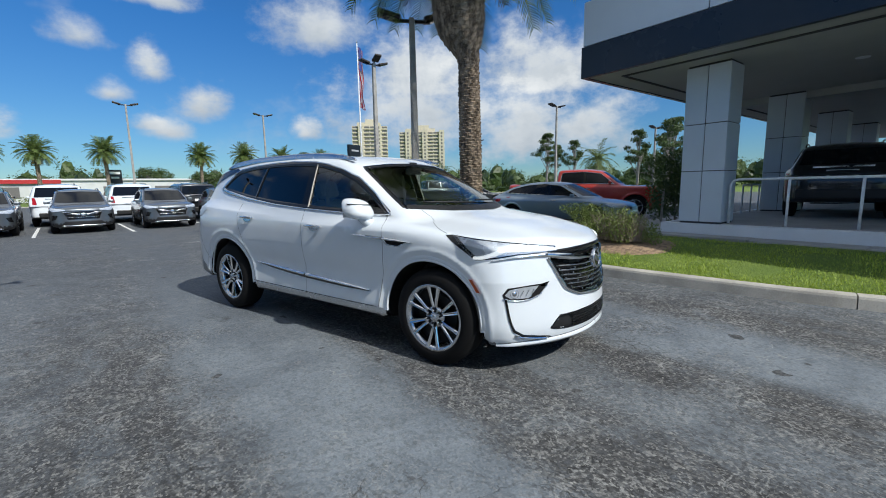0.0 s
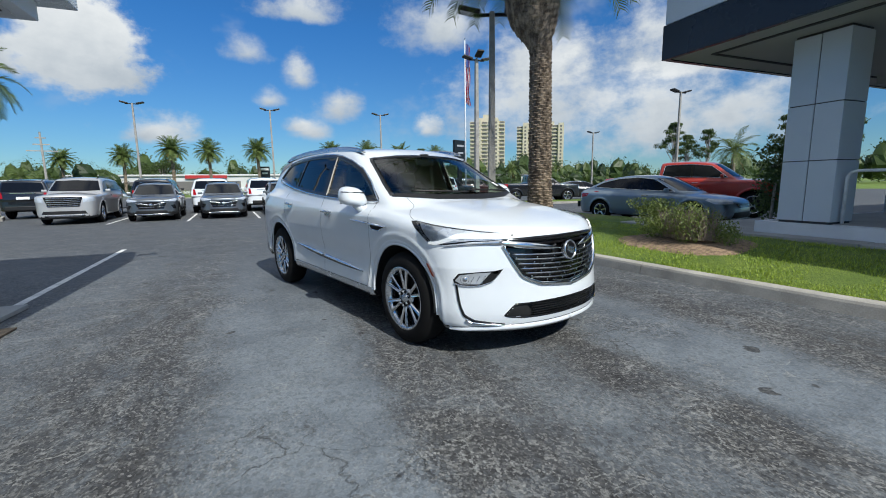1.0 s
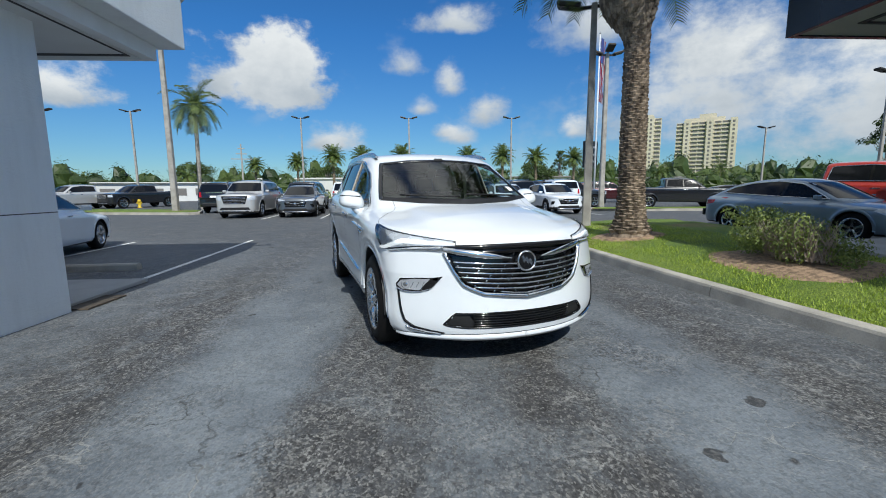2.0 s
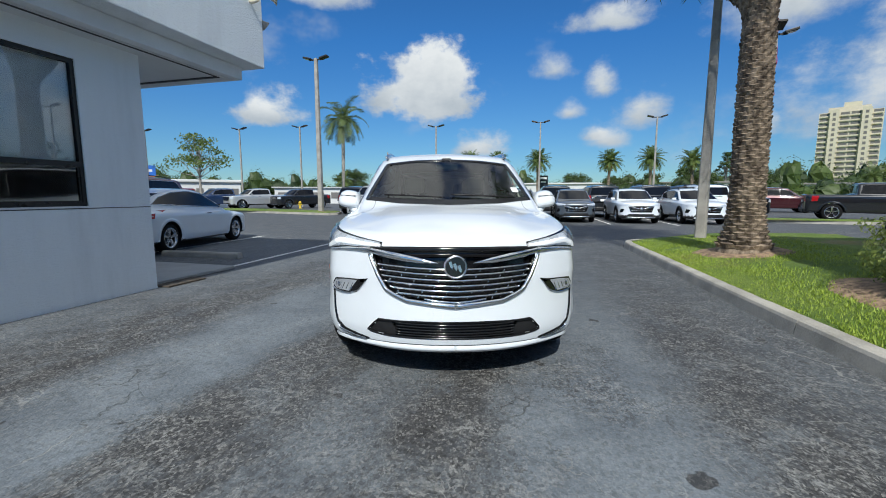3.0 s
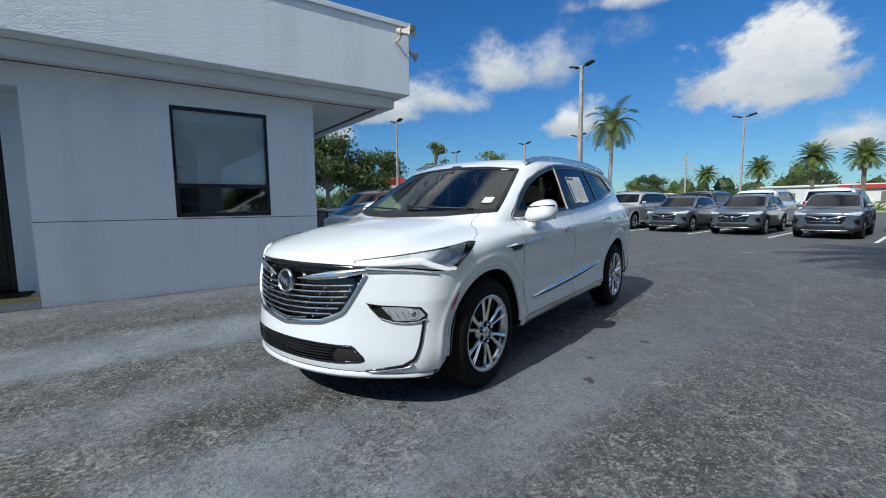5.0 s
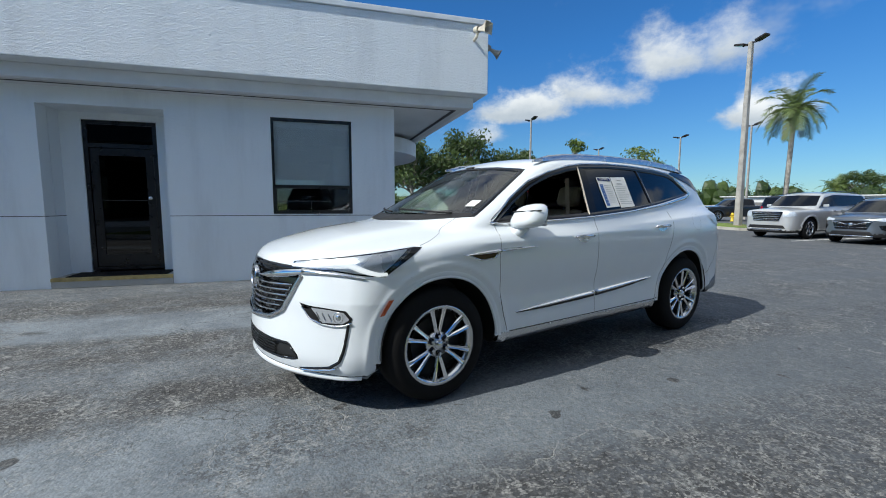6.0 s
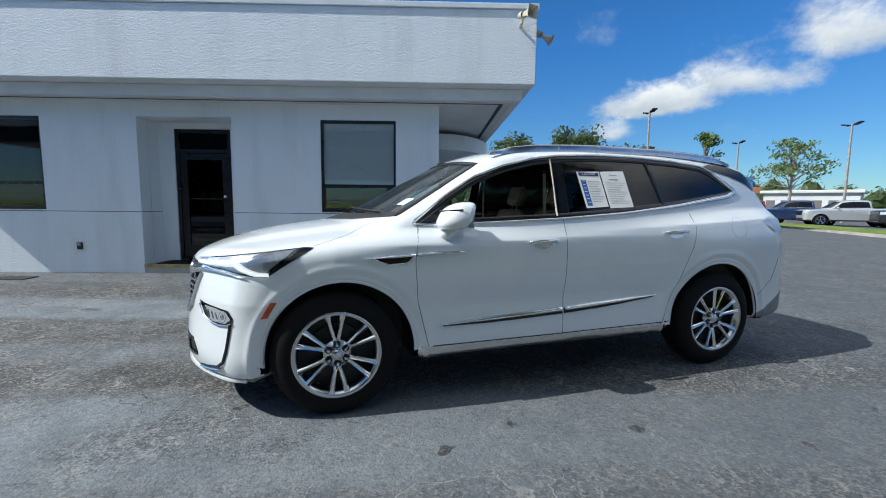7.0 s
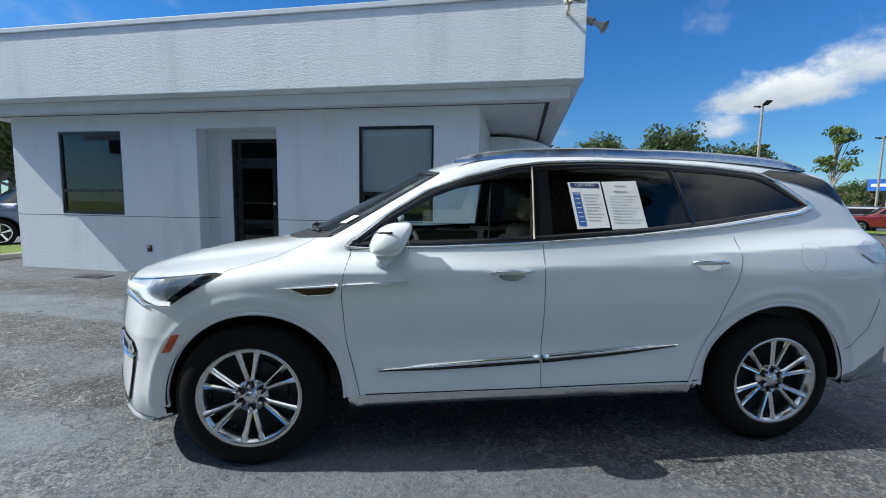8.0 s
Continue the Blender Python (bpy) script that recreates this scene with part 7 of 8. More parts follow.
def wheel_stop(x, y, turn):
    g = G()
    prof = [(-0.085, 0.0), (-0.07, 0.09), (-0.045, 0.115), (0.045, 0.115), (0.07, 0.09), (0.085, 0.0)]
    vs = [(s * L, a, b) for s, L in ((-1, 0.92), (1, 0.92)) for a, b in prof]
    n = len(prof)
    g.add(vs, [(i, i + 1, i + 1 + n, i + n) for i in range(n - 1)] + [tuple(range(n)), tuple(range(n, 2 * n))[::-1], (0, n, 2 * n - 1, n - 1)])
    solid("wheel_stop", g, "kerb", "worn concrete wheel stop in a parking bay", "wheel stop", "wheel stops", at=pose(x, y, 0.0, 0, 0, turn))


wheel_stop(-3.25, 6.85, 3)
wheel_stop(-6.1, 6.7, 3)
drain = thing("drain_cover", "flat rusty drain cover in the asphalt by the office", "drain cover", at=pose(-0.75, -2.9, 0.0))
part("plate", G().box((-0.16, -0.28, 0.002), (0.16, 0.28, 0.014), bevel=0.004), "bronze", drain)
hyd = thing("fire_hydrant", "small yellow fire hydrant on the verge", "fire hydrant", at=pose(-20.4, 36.0, 0.0))
part("barrel", G().lathe([(0.0, 0.0), (0.16, 0.0), (0.16, 0.05), (0.11, 0.07), (0.11, 0.5), (0.14, 0.52), (0.14, 0.56), (0.10, 0.68), (0.0, 0.74)], 14), "hydrant", hyd, smooth=True)
part("outlet", G().tube([(-0.2, 0, 0.4), (0.2, 0, 0.4)], 0.06, 10), "hydrant", hyd)

# ---- the white crossover in the middle of the drive ----
class HeroShape(Shape):
    def lower(s, x, y, z):
        # the nose narrows towards the lamps
        pinch = 0.040 * np.clip((z - 0.72) / 0.18, 0, 1) * np.clip((-1.55 - y) / 0.6, 0, 1)
        d = super().lower(x * (1 + pinch), y, z)
        # a raised middle of the hood between two creases
        ax = np.abs(x)
        along_hood = np.clip((y + 2.45) / 0.5, 0, 1) * np.clip((-1.0 - y) / 0.3, 0, 1)
        rise = 0.020 / (1 + np.exp((ax - 0.60 - 0.10 * (y + 1.3)) / 0.035)) * along_hood
        d = d - rise * np.clip((z - 0.95) / 0.06, 0, 1)
        # a crisp shoulder over the rear wheel, and a hollow along the doors
        crest = 1.155 + 0.052 * (y - 0.7)
        haunch = 0.016 * np.exp(-np.abs(z - crest) / 0.055) * np.clip((y - 0.15) / 0.9, 0, 1) * np.clip((2.45 - y) / 0.4, 0, 1)
        line = 1.055 + 0.03 * (y + 1.2)
        spear = 0.008 * np.exp(-np.abs(z - line) / 0.035) * np.clip((y + 1.5) / 0.4, 0, 1) * np.clip((0.55 - y) / 0.6, 0, 1)
        hollow = 0.012 * np.exp(-(((z - 0.66) / 0.075) ** 2)) * np.clip((y + 1.1) / 0.3, 0, 1) * np.clip((1.15 - y) / 0.3, 0, 1)
        band = 0.0
        for a, ra in s.arches:
            r = np.hypot(y - a, z - s.hub)
            band = band + 0.020 * np.clip((ra + 0.082 - r) / 0.082, 0, 1) - 0.006 * np.exp(-(((r - ra - 0.086) / 0.022) ** 2))
        return np.where(ax > 0.6, d - haunch - spear + hollow + band, d)


hero_shape = HeroShape(flare=0.0, roof=[(-1.2, 1.56), (-0.7, 1.676), (-0.35, 1.736), (0.0, 1.765), (0.5, 1.784), (1.0, 1.784), (1.5, 1.764), (1.9, 1.728), (2.3, 1.672)], roof_crown=0.082, face_plan=0.43, face_pow=2.25, nose_edge=0.035, edge=0.10, corner=0.07, arches=((-1.502, 0.455), (1.522, 0.472)))
HERO_AT = pose(2.565, 4.7835, 0, 0, 0, 16.54)
hero = thing("crossover", "clean white three-row crossover standing in the drive with one window down", "suv", at=HERO_AT)
H = hero_shape

DLO = [(-1.02, 1.196), (-0.80, 1.355), (-0.58, 1.487), (-0.35, 1.575), (-0.10, 1.637), (0.10, 1.664), (0.45, 1.684), (0.80, 1.684), (1.20, 1.667), (1.50, 1.638), (1.60, 1.60), (1.84, 1.452),
       (1.74, 1.425), (1.45, 1.385), (1.14, 1.340), (0.60, 1.282), (0.05, 1.240), (-0.50, 1.212)]
SCREEN = [(-0.775, 1.245), (-0.45, 1.225), (0.0, 1.215), (0.45, 1.225), (0.775, 1.245), (0.745, 1.34), (0.64, 1.612), (0.35, 1.642), (0.0, 1.652), (-0.35, 1.642), (-0.64, 1.612), (-0.745, 1.34)]
GRILLE = [(-0.585, 0.922), (-0.555, 0.863), (-0.515, 0.741), (-0.455, 0.651), (-0.32, 0.589), (0.0, 0.556), (0.32, 0.589), (0.455, 0.651), (0.515, 0.741), (0.555, 0.863), (0.585, 0.922), (0.3, 0.934), (0.0, 0.938), (-0.3, 0.934)]
INTAKE = [(-0.60, 0.362), (-0.53, 0.440), (-0.25, 0.448), (0.25, 0.448), (0.53, 0.440), (0.60, 0.362), (0.565, 0.348), (0.45, 0.336), (-0.45, 0.336), (-0.565, 0.348)]

p, q = H.skin(0.02)
nrm = H.normal(p, 0.006)
c, cn = p[q].mean(1), nrm[q].mean(1)
ax = np.abs(c[:, 0])


def near_poly(poly, u, v, e=0.016):
    r = inside_poly(poly, u, v)
    for du, dv in ((e, 0), (-e, 0), (0, e), (0, -e)):
        r |= inside_poly(poly, u + du, v + dv)
    return r


cut_side = near_poly(DLO, c[:, 1], c[:, 2]) & (np.abs(cn[:, 0]) > 0.5)
cut_screen = near_poly(SCREEN, c[:, 0], c[:, 2], 0.004) & (cn[:, 1] < -0.2) & (c[:, 1] > -1.6) & (c[:, 1] < 0.2)
cut_front = (inside_poly(GRILLE, c[:, 0], c[:, 2]) | inside_poly(INTAKE, c[:, 0], c[:, 2])) & (c[:, 1] < -1.9)
well = np.zeros(len(c), bool)
for a, ra in H.arches:
    rr = np.hypot(c[:, 1] - a, c[:, 2] - H.hub)
    well |= (rr < ra + 0.006) & ((np.abs(cn[:, 0]) < 0.5) | (ax < 0.7))
edge_cut = np.zeros(len(c), bool)
for a, ra in H.arches:
    edge_cut |= (np.hypot(c[:, 1] - a, c[:, 2] - H.hub) < ra + 0.022) & ~well
under = (c[:, 2] < H.f["floor"](c[:, 1]) + 0.022) & ~well
sill = (c[:, 2] < 0.385) & (np.abs(c[:, 1]) < 1.12) & ~under & ~well
hood_line = curve([(-2.6, 0.93), (-2.1, 0.985), (-1.67, 1.058), (-1.43, 1.125), (-1.3, 1.185), (-1.2, 1.235), (-1.0, 1.26)])
hood = (c[:, 1] < -1.02) & (c[:, 2] > hood_line(c[:, 1])) & (cn[:, 2] > 0.25) & (H.cab(*c.T) > 0.012)
cowl_mask = hood & (c[:, 1] > -1.40 + 0.30 * ax**2) & (ax < 0.74)
hood &= ~cowl_mask
door_front = curve([(0.38, -0.955), (0.7, -1.03), (0.95, -1.05), (1.05, -1.04), (1.19, -1.004), (1.3, -0.98)])
door_back = curve([(0.38, 0.94), (0.6, 1.035), (0.9, 1.158), (1.0, 1.205), (1.14, 1.244), (1.25, 1.235), (1.4, 1.20)])
sidey = (np.abs(cn[:, 0]) > 0.35) & (c[:, 2] < 1.36)
belt = curve([(-1.1, 1.20), (0.05, 1.245), (1.14, 1.345), (1.9, 1.46)])
doors = sidey & (c[:, 2] > 0.385) & (c[:, 2] < belt(c[:, 1]) + 0.03) & (c[:, 1] > door_front(c[:, 2])) & (c[:, 1] < door_back(c[:, 2]))
fd, rd = doors & (c[:, 1] < 0.05), doors & (c[:, 1] >= 0.05)
doors &= ~edge_cut
fd, rd = fd & ~cut_side & ~edge_cut, rd & ~cut_side & ~edge_cut
sill &= ~edge_cut
under &= ~edge_cut
rest = ~(edge_cut | cut_side | cut_screen | cut_front | well | under | sill | hood | cowl_mask | doors)
fender = rest & (c[:, 1] < -0.9) & (c[:, 1] > -1.97) & (c[:, 2] < 1.3)
bumper = rest & (c[:, 1] <= -1.97)
cabin = rest & ~fender & ~bumper & (H.cab(*c.T) < 0.02)
rear_skirt = rest & (c[:, 1] > 2.03) & (c[:, 2] < 0.40 + 0.50 * (c[:, 1] - 2.03))
rest &= ~rear_skirt
rear_end = rest & ~fender & ~bumper & ~cabin & (c[:, 1] > 1.95)
quarter = rest & ~(fender | bumper | cabin | rear_end)
left, right = c[:, 0] > 0, c[:, 0] <= 0
for name, mask, mat in (("hood", hood, "paint_white"), ("cowl_panel", cowl_mask, "black_plastic"), ("front_bumper", bumper, "paint_white"), ("roof", cabin, "paint_white"), ("tailgate", rear_end, "paint_white"), ("rear_skirt", rear_skirt, "grey_skirt"), ("underbody", under, "black_plastic"),
                        ("fender", fender & left, "paint_white"), ("fender", fender & right, "paint_white"), ("front_door", fd & left, "paint_white"), ("front_door", fd & right, "paint_white"),
                        ("rear_door", rd & left, "paint_white"), ("rear_door", rd & right, "paint_white"), ("quarter_panel", quarter & left, "paint_white"), ("quarter_panel", quarter & right, "paint_white"),
                        ("sill", sill & left, "satin"), ("sill", sill & right, "satin")):
    part(name, skin_mesh(name, p, q[mask], nrm, mat), None, hero)
for sgn in (left, right):
    for fr in (True, False):
        mk = well & sgn & ((c[:, 1] < 0) == fr)
        part("wheel_well", skin_mesh("wheel_well", p, q[mk], nrm, "black_plastic"), None, hero)


def lay(name, path, rays, width, mat, lift=0.003, thick=0.006, sign=1, n=24, parent=None, label="", ridge=0.85):
    pts = along(path, n)
    if rays is front_rays:
        o, w = front_rays(pts)
    else:
        o, w = rays(pts, sign)
    w_n = width if isinstance(width, (int, float)) else np.interp(np.linspace(0, 1, n), np.linspace(0, 1, len(width)), width)
    return part(name, ribbon(H, o, w, w_n, lift, thick, ridge), mat, parent or hero, label, True)


# panes and their frames
closed = DLO + [DLO[0]]
for s in (1, -1):
    if s < 0:
        part("front_window", patch(H, [(-1.02, 1.196), (-0.80, 1.355), (-0.58, 1.487), (-0.35, 1.575), (-0.10, 1.637), (0.02, 1.652), (0.0, 1.238), (-0.50, 1.212)], side_rays, -0.006, 0.06, s), "windscreen", hero, smooth=True)
    part("quarter_light", patch(H, [(-1.02, 1.196), (-0.80, 1.355), (-0.775, 1.37), (-0.72, 1.203), (-0.9, 1.19)], side_rays, -0.004, 0.06, s), "tint", hero)
    part("pillar", patch(H, [(0.0, 1.230), (0.02, 1.660), (0.125, 1.672), (0.115, 1.240)], side_rays, 0.001, 0.05, s), "dark_glass", hero)
    lay("pillar_edge", [(0.004, 1.242), (0.018, 1.45), (0.030, 1.655)], side_rays, 0.008, "cloth_cream", 0.004, 0.006, s, 16)
    part("rear_window", patch(H, [(0.115, 1.246), (0.125, 1.666), (0.45, 1.684), (0.80, 1.684), (0.895, 1.682), (0.975, 1.324), (0.60, 1.282)], side_rays, -0.004, 0.06, s), "tint", hero, "black tinted rear door glass", True)
    part("quarter_window", patch(H, [(0.93, 1.678), (1.20, 1.667), (1.50, 1.638), (1.60, 1.60), (1.84, 1.452), (1.74, 1.425), (1.45, 1.385), (1.14, 1.340), (1.01, 1.328)], side_rays, -0.004, 0.06, s), "tint", hero, "black tinted rear quarter glass", True)
    lay("pillar_trim", [(0.905, 1.685), (0.99, 1.322)], side_rays, 0.035, "gloss_black", 0.0, 0.003, s)
    lay("window_seal", closed, side_rays, 0.052, "gloss_black", 0.0, 0.003, s, 120)
    lay("window_trim", [(-1.045, 1.19), (-0.81, 1.372), (-0.59, 1.507), (-0.35, 1.597), (-0.10, 1.659), (0.10, 1.687), (0.45, 1.706), (0.80, 1.706), (1.20, 1.689), (1.52, 1.658), (1.62, 1.615)], side_rays, 0.014, "chrome", 0.004, 0.005, s, 60)
    lay("window_trim", [(-1.045, 1.19), (-0.95, 1.182), (-0.50, 1.196), (0.05, 1.224), (0.60, 1.264), (1.14, 1.322), (1.45, 1.366), (1.74, 1.408), (1.86, 1.450), (1.62, 1.610)], side_rays, [0.014, 0.014, 0.014, 0.016, 0.03, 0.045, 0.03], "chrome", 0.004, 0.005, s, 80)
    part("rear_glass_side", patch(H, [(1.53, 1.655), (1.62, 1.632), (1.82, 1.590), (2.03, 1.522), (2.13, 1.46), (2.12, 1.55), (2.02, 1.630), (1.92, 1.654), (1.80, 1.668), (1.62, 1.680)], side_rays, 0.005, 0.05, s), "gloss_black", hero, "black gloss panel beside the rear glass", True)
    # roof rails
    yy = np.linspace(-0.42, 1.90, 14)
    zz = H.f["roof"](yy) - H.roof_crown * 0.66**2 + 0.034
    zz[0] -= 0.034
    zz[1] -= 0.008
    zz[-1] -= 0.034
    rail_g = G()
    for y, z in zip(yy, zz):
        low = float(H.f["roof"](y)) - H.roof_crown * 0.66**2 - 0.012
        x = s * 0.66
        rail_g.v += [(x - 0.016, y, low), (x - 0.013, y, z), (x - 0.007, y, z + 0.010), (x + 0.007, y, z + 0.010), (x + 0.013, y, z), (x + 0.016, y, low)]
    rail_g.f = [(6 * k + m, 6 * k + m + 1, 6 * k + m + 7, 6 * k + m + 6) for k in range(13) for m in range(5)] + [tuple(range(6)), tuple(range(83, 77, -1))]
    part("roof_rail", rail_g, "satin", hero, "bright low roof rail", True)
    # joints between the panels
    for path in ([(z, y) for y, z in ((1.19, -1.004), (1.05, -1.04), (0.95, -1.05), (0.7, -1.03), (0.385, -0.955))], [(0.052, 1.225), (0.056, 0.80), (0.055, 0.39)],
                 [(1.235, 1.26), (1.244, 1.138), (1.205, 1.0), (1.158, 0.9), (1.035, 0.6), (0.94, 0.385)], [(-1.66, 1.062), (-1.43, 1.125), (-1.3, 1.185), (-1.2, 1.238)],
                 [(1.98, 0.55), (2.15, 0.70), (2.2, 0.9)]):
        lay("panel_gap", path, side_rays, 0.0045, "gap_grey", -0.002, 0.0028, s, 30)
    lay("sill_gap", [(-1.05, 0.392), (0.0, 0.396), (1.03, 0.41)], side_rays, 0.008, "gloss_black", -0.002, 0.003, s, 30)
    # bright trims over an added black strip, the dark ground mirrored in chrome
    lay("trim_base", [(-0.86, 0.522), (-0.4, 0.540), (0.046, 0.560)], side_rays, [0.006, 0.034, 0.040, 0.042], "gloss_black", 0.001, 0.006, s, 20)
    lay("trim_base", [(0.062, 0.561), (0.45, 0.588), (0.87, 0.624)], side_rays, [0.042, 0.042, 0.036, 0.010], "gloss_black", 0.001, 0.006, s, 20)
    lay("door_trim", [(-0.875, 0.530), (-0.4, 0.552), (0.046, 0.573)], side_rays, [0.004, 0.032, 0.038, 0.040], "chrome", 0.003, 0.018, s, 20, ridge=0.3)
    lay("door_trim", [(0.062, 0.574), (0.45, 0.600), (0.88, 0.632)], side_rays, [0.040, 0.040, 0.034, 0.010], "chrome", 0.003, 0.018, s, 20, ridge=0.3)
    vent = lay("fender_vent", [(-1.37, 0.985), (-1.2, 0.993), (-1.06, 1.0)], side_rays, [0.005, 0.024, 0.028], "chrome", 0.004, 0.020, s, 12, ridge=0.25)
    lay("vent_spear", [(-1.045, 1.0), (-0.9, 1.008), (-0.70, 1.016)], side_rays, [0.028, 0.022, 0.005], "chrome", 0.004, 0.018, s, 12, vent, ridge=0.25)
    part("vent_opening", patch(H, [(-1.31, 0.982), (-1.07, 0.992), (-1.10, 0.955), (-1.22, 0.947)], side_rays, 0.004, 0.05, s), "gloss_black", vent)
    lay("vent_lip", [(-1.32, 0.983), (-1.23, 0.943), (-1.10, 0.950), (-1.065, 0.99)], side_rays, 0.009, "chrome", 0.003, 0.006, s, 14, vent)
    part("side_marker", patch(H, [(-1.874, 0.740), (-1.910, 0.740), (-1.968, 0.644), (-1.930, 0.644)], side_rays, 0.006, 0.03, s), "amber", hero, "amber side marker")
    # handles
    for y, z in ((-0.137, 1.068), (1.032, 1.122)):
        pt, nn = H.cast(*side_rays([(y, z)], s))
        x = pt[0, 0]
        hd = part("door_handle", G().tube([(x + s * 0.004, y - 0.115, z - 0.004), (x + s * 0.030, y - 0.085, z + 0.002), (x + s * 0.036, y, z + 0.005), (x + s * 0.030, y + 0.085, z + 0.004), (x + s * 0.004, y + 0.115, z)],
                                           [0.010, 0.014, 0.015, 0.014, 0.010], 10), "chrome", hero, "chrome door handle", True)
        part("handle_cup", patch(H, [(y + 0.075 * math.cos(t), z - 0.018 + 0.032 * math.sin(t)) for t in np.linspace(0, 2 * math.pi, 14, endpoint=False)], side_rays, 0.002, 0.04, s), "satin", hd)
    # head lamps
    lamp = part("headlight", patch(H, [(25.2, 0.920), (25.2, 0.962), (40, 0.994), (55, 1.030), (66, 1.055), (69.0, 1.052), (60, 0.935), (56.5, 0.884), (50, 0.893), (41, 0.914), (31, 0.918)], round_rays, 0.0025, 0.03, s), "gloss_black", hero, "slim headlight with a bright lower light guide", True)
    part("reflector", patch(H, [(26, 0.925), (26, 0.958), (40, 0.985), (55, 1.019), (63.5, 1.041), (58.6, 0.955), (55.6, 0.905), (50, 0.903), (41, 0.921)], round_rays, 0.006, 0.03, s), "lamp_silver", lamp, smooth=True)
    lay("light_guide", [(25.5, 0.938), (33, 0.943), (41, 0.950), (46, 0.953), (50, 0.925), (54, 0.902), (57, 0.900)], round_rays, [0.022, 0.028, 0.034, 0.042, 0.040, 0.032, 0.022], "drl", 0.008, 0.008, s, 26, lamp, "white light guide")
    part("lens", patch(H, [(25.5, 0.922), (25.5, 0.962), (40, 0.991), (55, 1.027), (66, 1.052), (59, 0.937), (56, 0.889), (50, 0.898), (41, 0.919)], round_rays, 0.018, 0.03, s), "lamp_lens", lamp, smooth=True)
    # bright wings from the badge under the lamps
    lay("grille_wing", [(s * 0.115, 0.838), (s * 0.25, 0.856), (s * 0.40, 0.878), (s * 0.54, 0.898), (s * 0.60, 0.905)], front_rays, [0.004, 0.040, 0.052, 0.050, 0.036], "chrome", 0.002, 0.010, 1, 24, ridge=0.6)
    lay("lamp_underline", [(29.5, 0.905), (36, 0.902), (44, 0.893), (51, 0.878)], round_rays, [0.040, 0.022, 0.014, 0.004], "chrome", 0.004, 0.010, s, 14)
    # fog lamps
    fog = part("fog_lamp", patch(H, [(29.5, 0.712), (33, 0.700), (39, 0.694), (45.5, 0.684), (47.3, 0.640), (46.8, 0.603), (43, 0.590), (38.5, 0.590), (34.5, 0.605)], round_rays, 0.003, 0.03, s), "gloss_black", hero, "fog lamp in a black housing", True)
    part("bezel", patch(H, [(34, 0.690), (40, 0.686), (45, 0.672), (46.6, 0.634), (44.5, 0.606), (38, 0.604)], round_rays, 0.008, 0.03, s), "fog_silver", fog)
    lay("fog_trim", [(47.0, 0.612), (44.5, 0.594), (41, 0.588), (37.5, 0.594), (33.5, 0.622), (30.5, 0.690)], round_rays, [0.010, 0.014, 0.014, 0.012, 0.008, 0.003], "chrome", 0.005, 0.008, s, 24, fog, ridge=0.3)
    for k in (0, 1, 2):
        lay("fog_fin", [(36.0 + 2.0 * k, 0.668 - 0.004 * k), (37.4 + 2.0 * k, 0.612)], round_rays, 0.006, "chrome", 0.008, 0.005, s, 6, fog)
    pt, nn = H.cast(*round_rays([(43.2, 0.642)], s))
    z_ax = Vector(nn[0])
    part("lens", G().lathe([(0.0, 0.012), (0.016, 0.010), (0.024, 0.002), (0.033, 0.010), (0.035, 0.0)], 20, Matrix.Translation(pt[0]) @ z_ax.to_track_quat("Z", "Y").to_matrix().to_4x4()), "satin", fog, smooth=True)
    lay("bumper_strip", [(46.2, 0.605), (45.8, 0.55), (45.0, 0.45), (43.5, 0.37), (40, 0.325), (34, 0.302), (29, 0.294)], round_rays, [0.016, 0.020, 0.020, 0.022, 0.024, 0.018, 0.004], "gloss_black", 0.002, 0.006, s, 36)
    lay("bumper_blade", [(43, 0.335), (40.5, 0.315), (35, 0.298), (30, 0.292)], round_rays, [0.004, 0.014, 0.012, 0.004], "chrome", 0.008, 0.008, s, 16)
    lay("bumper_skirt", [(44, 0.254), (50, 0.256), (57, 0.263), (66, 0.272)], round_rays, [0.006, 0.034, 0.046, 0.046], "grey_skirt", 0.003, 0.004, s, 30)
    # tail lamps
    part("tail_light", patch(H, [(2.00, 1.205), (2.12, 1.245), (2.40, 1.20), (2.40, 1.10), (2.14, 1.115)], side_rays, 0.008, 0.04, s), "lamp_inside", hero, "clear and red tail lamp")
    tpt, _ = H.cast(*front_rays([(s * x, z) for x, z in ((0.30, 1.10), (0.86, 1.10), (0.86, 1.22), (0.30, 1.16))], True), 0.012)
    part("tail_light", G().add(tpt.tolist(), [(0, 1, 2, 3) if s > 0 else (3, 2, 1, 0)]), "red_lens", hero)
    lay("skirt_edge", [(2.02, 0.388), (2.12, 0.447), (2.24, 0.507), (2.34, 0.557)], side_rays, 0.036, "grey_skirt", 0.0, 0.005, s, 20)
    # rolled edges of the wheel arches
    for a, ra in H.arches:
        t0, t1 = (-2, 186) if a < 0 else (-6, 181)
        ring = lambda r: [(a + r * math.cos(math.radians(t)), H.hub + r * math.sin(math.radians(t))) for t in np.linspace(t0, t1, 60)]
        lay("arch_edge", ring(ra + 0.022), side_rays, 0.052, "paint_white", -0.002, 0.0032, s, 90)
        lay("arch_lip", ring(ra + 0.006), side_rays, 0.016, "paint_white", 0.0, 0.010, s, 90)
        pt, _ = H.cast(*side_rays([(a, H.hub + ra + 0.021)], s))
        gl = G()
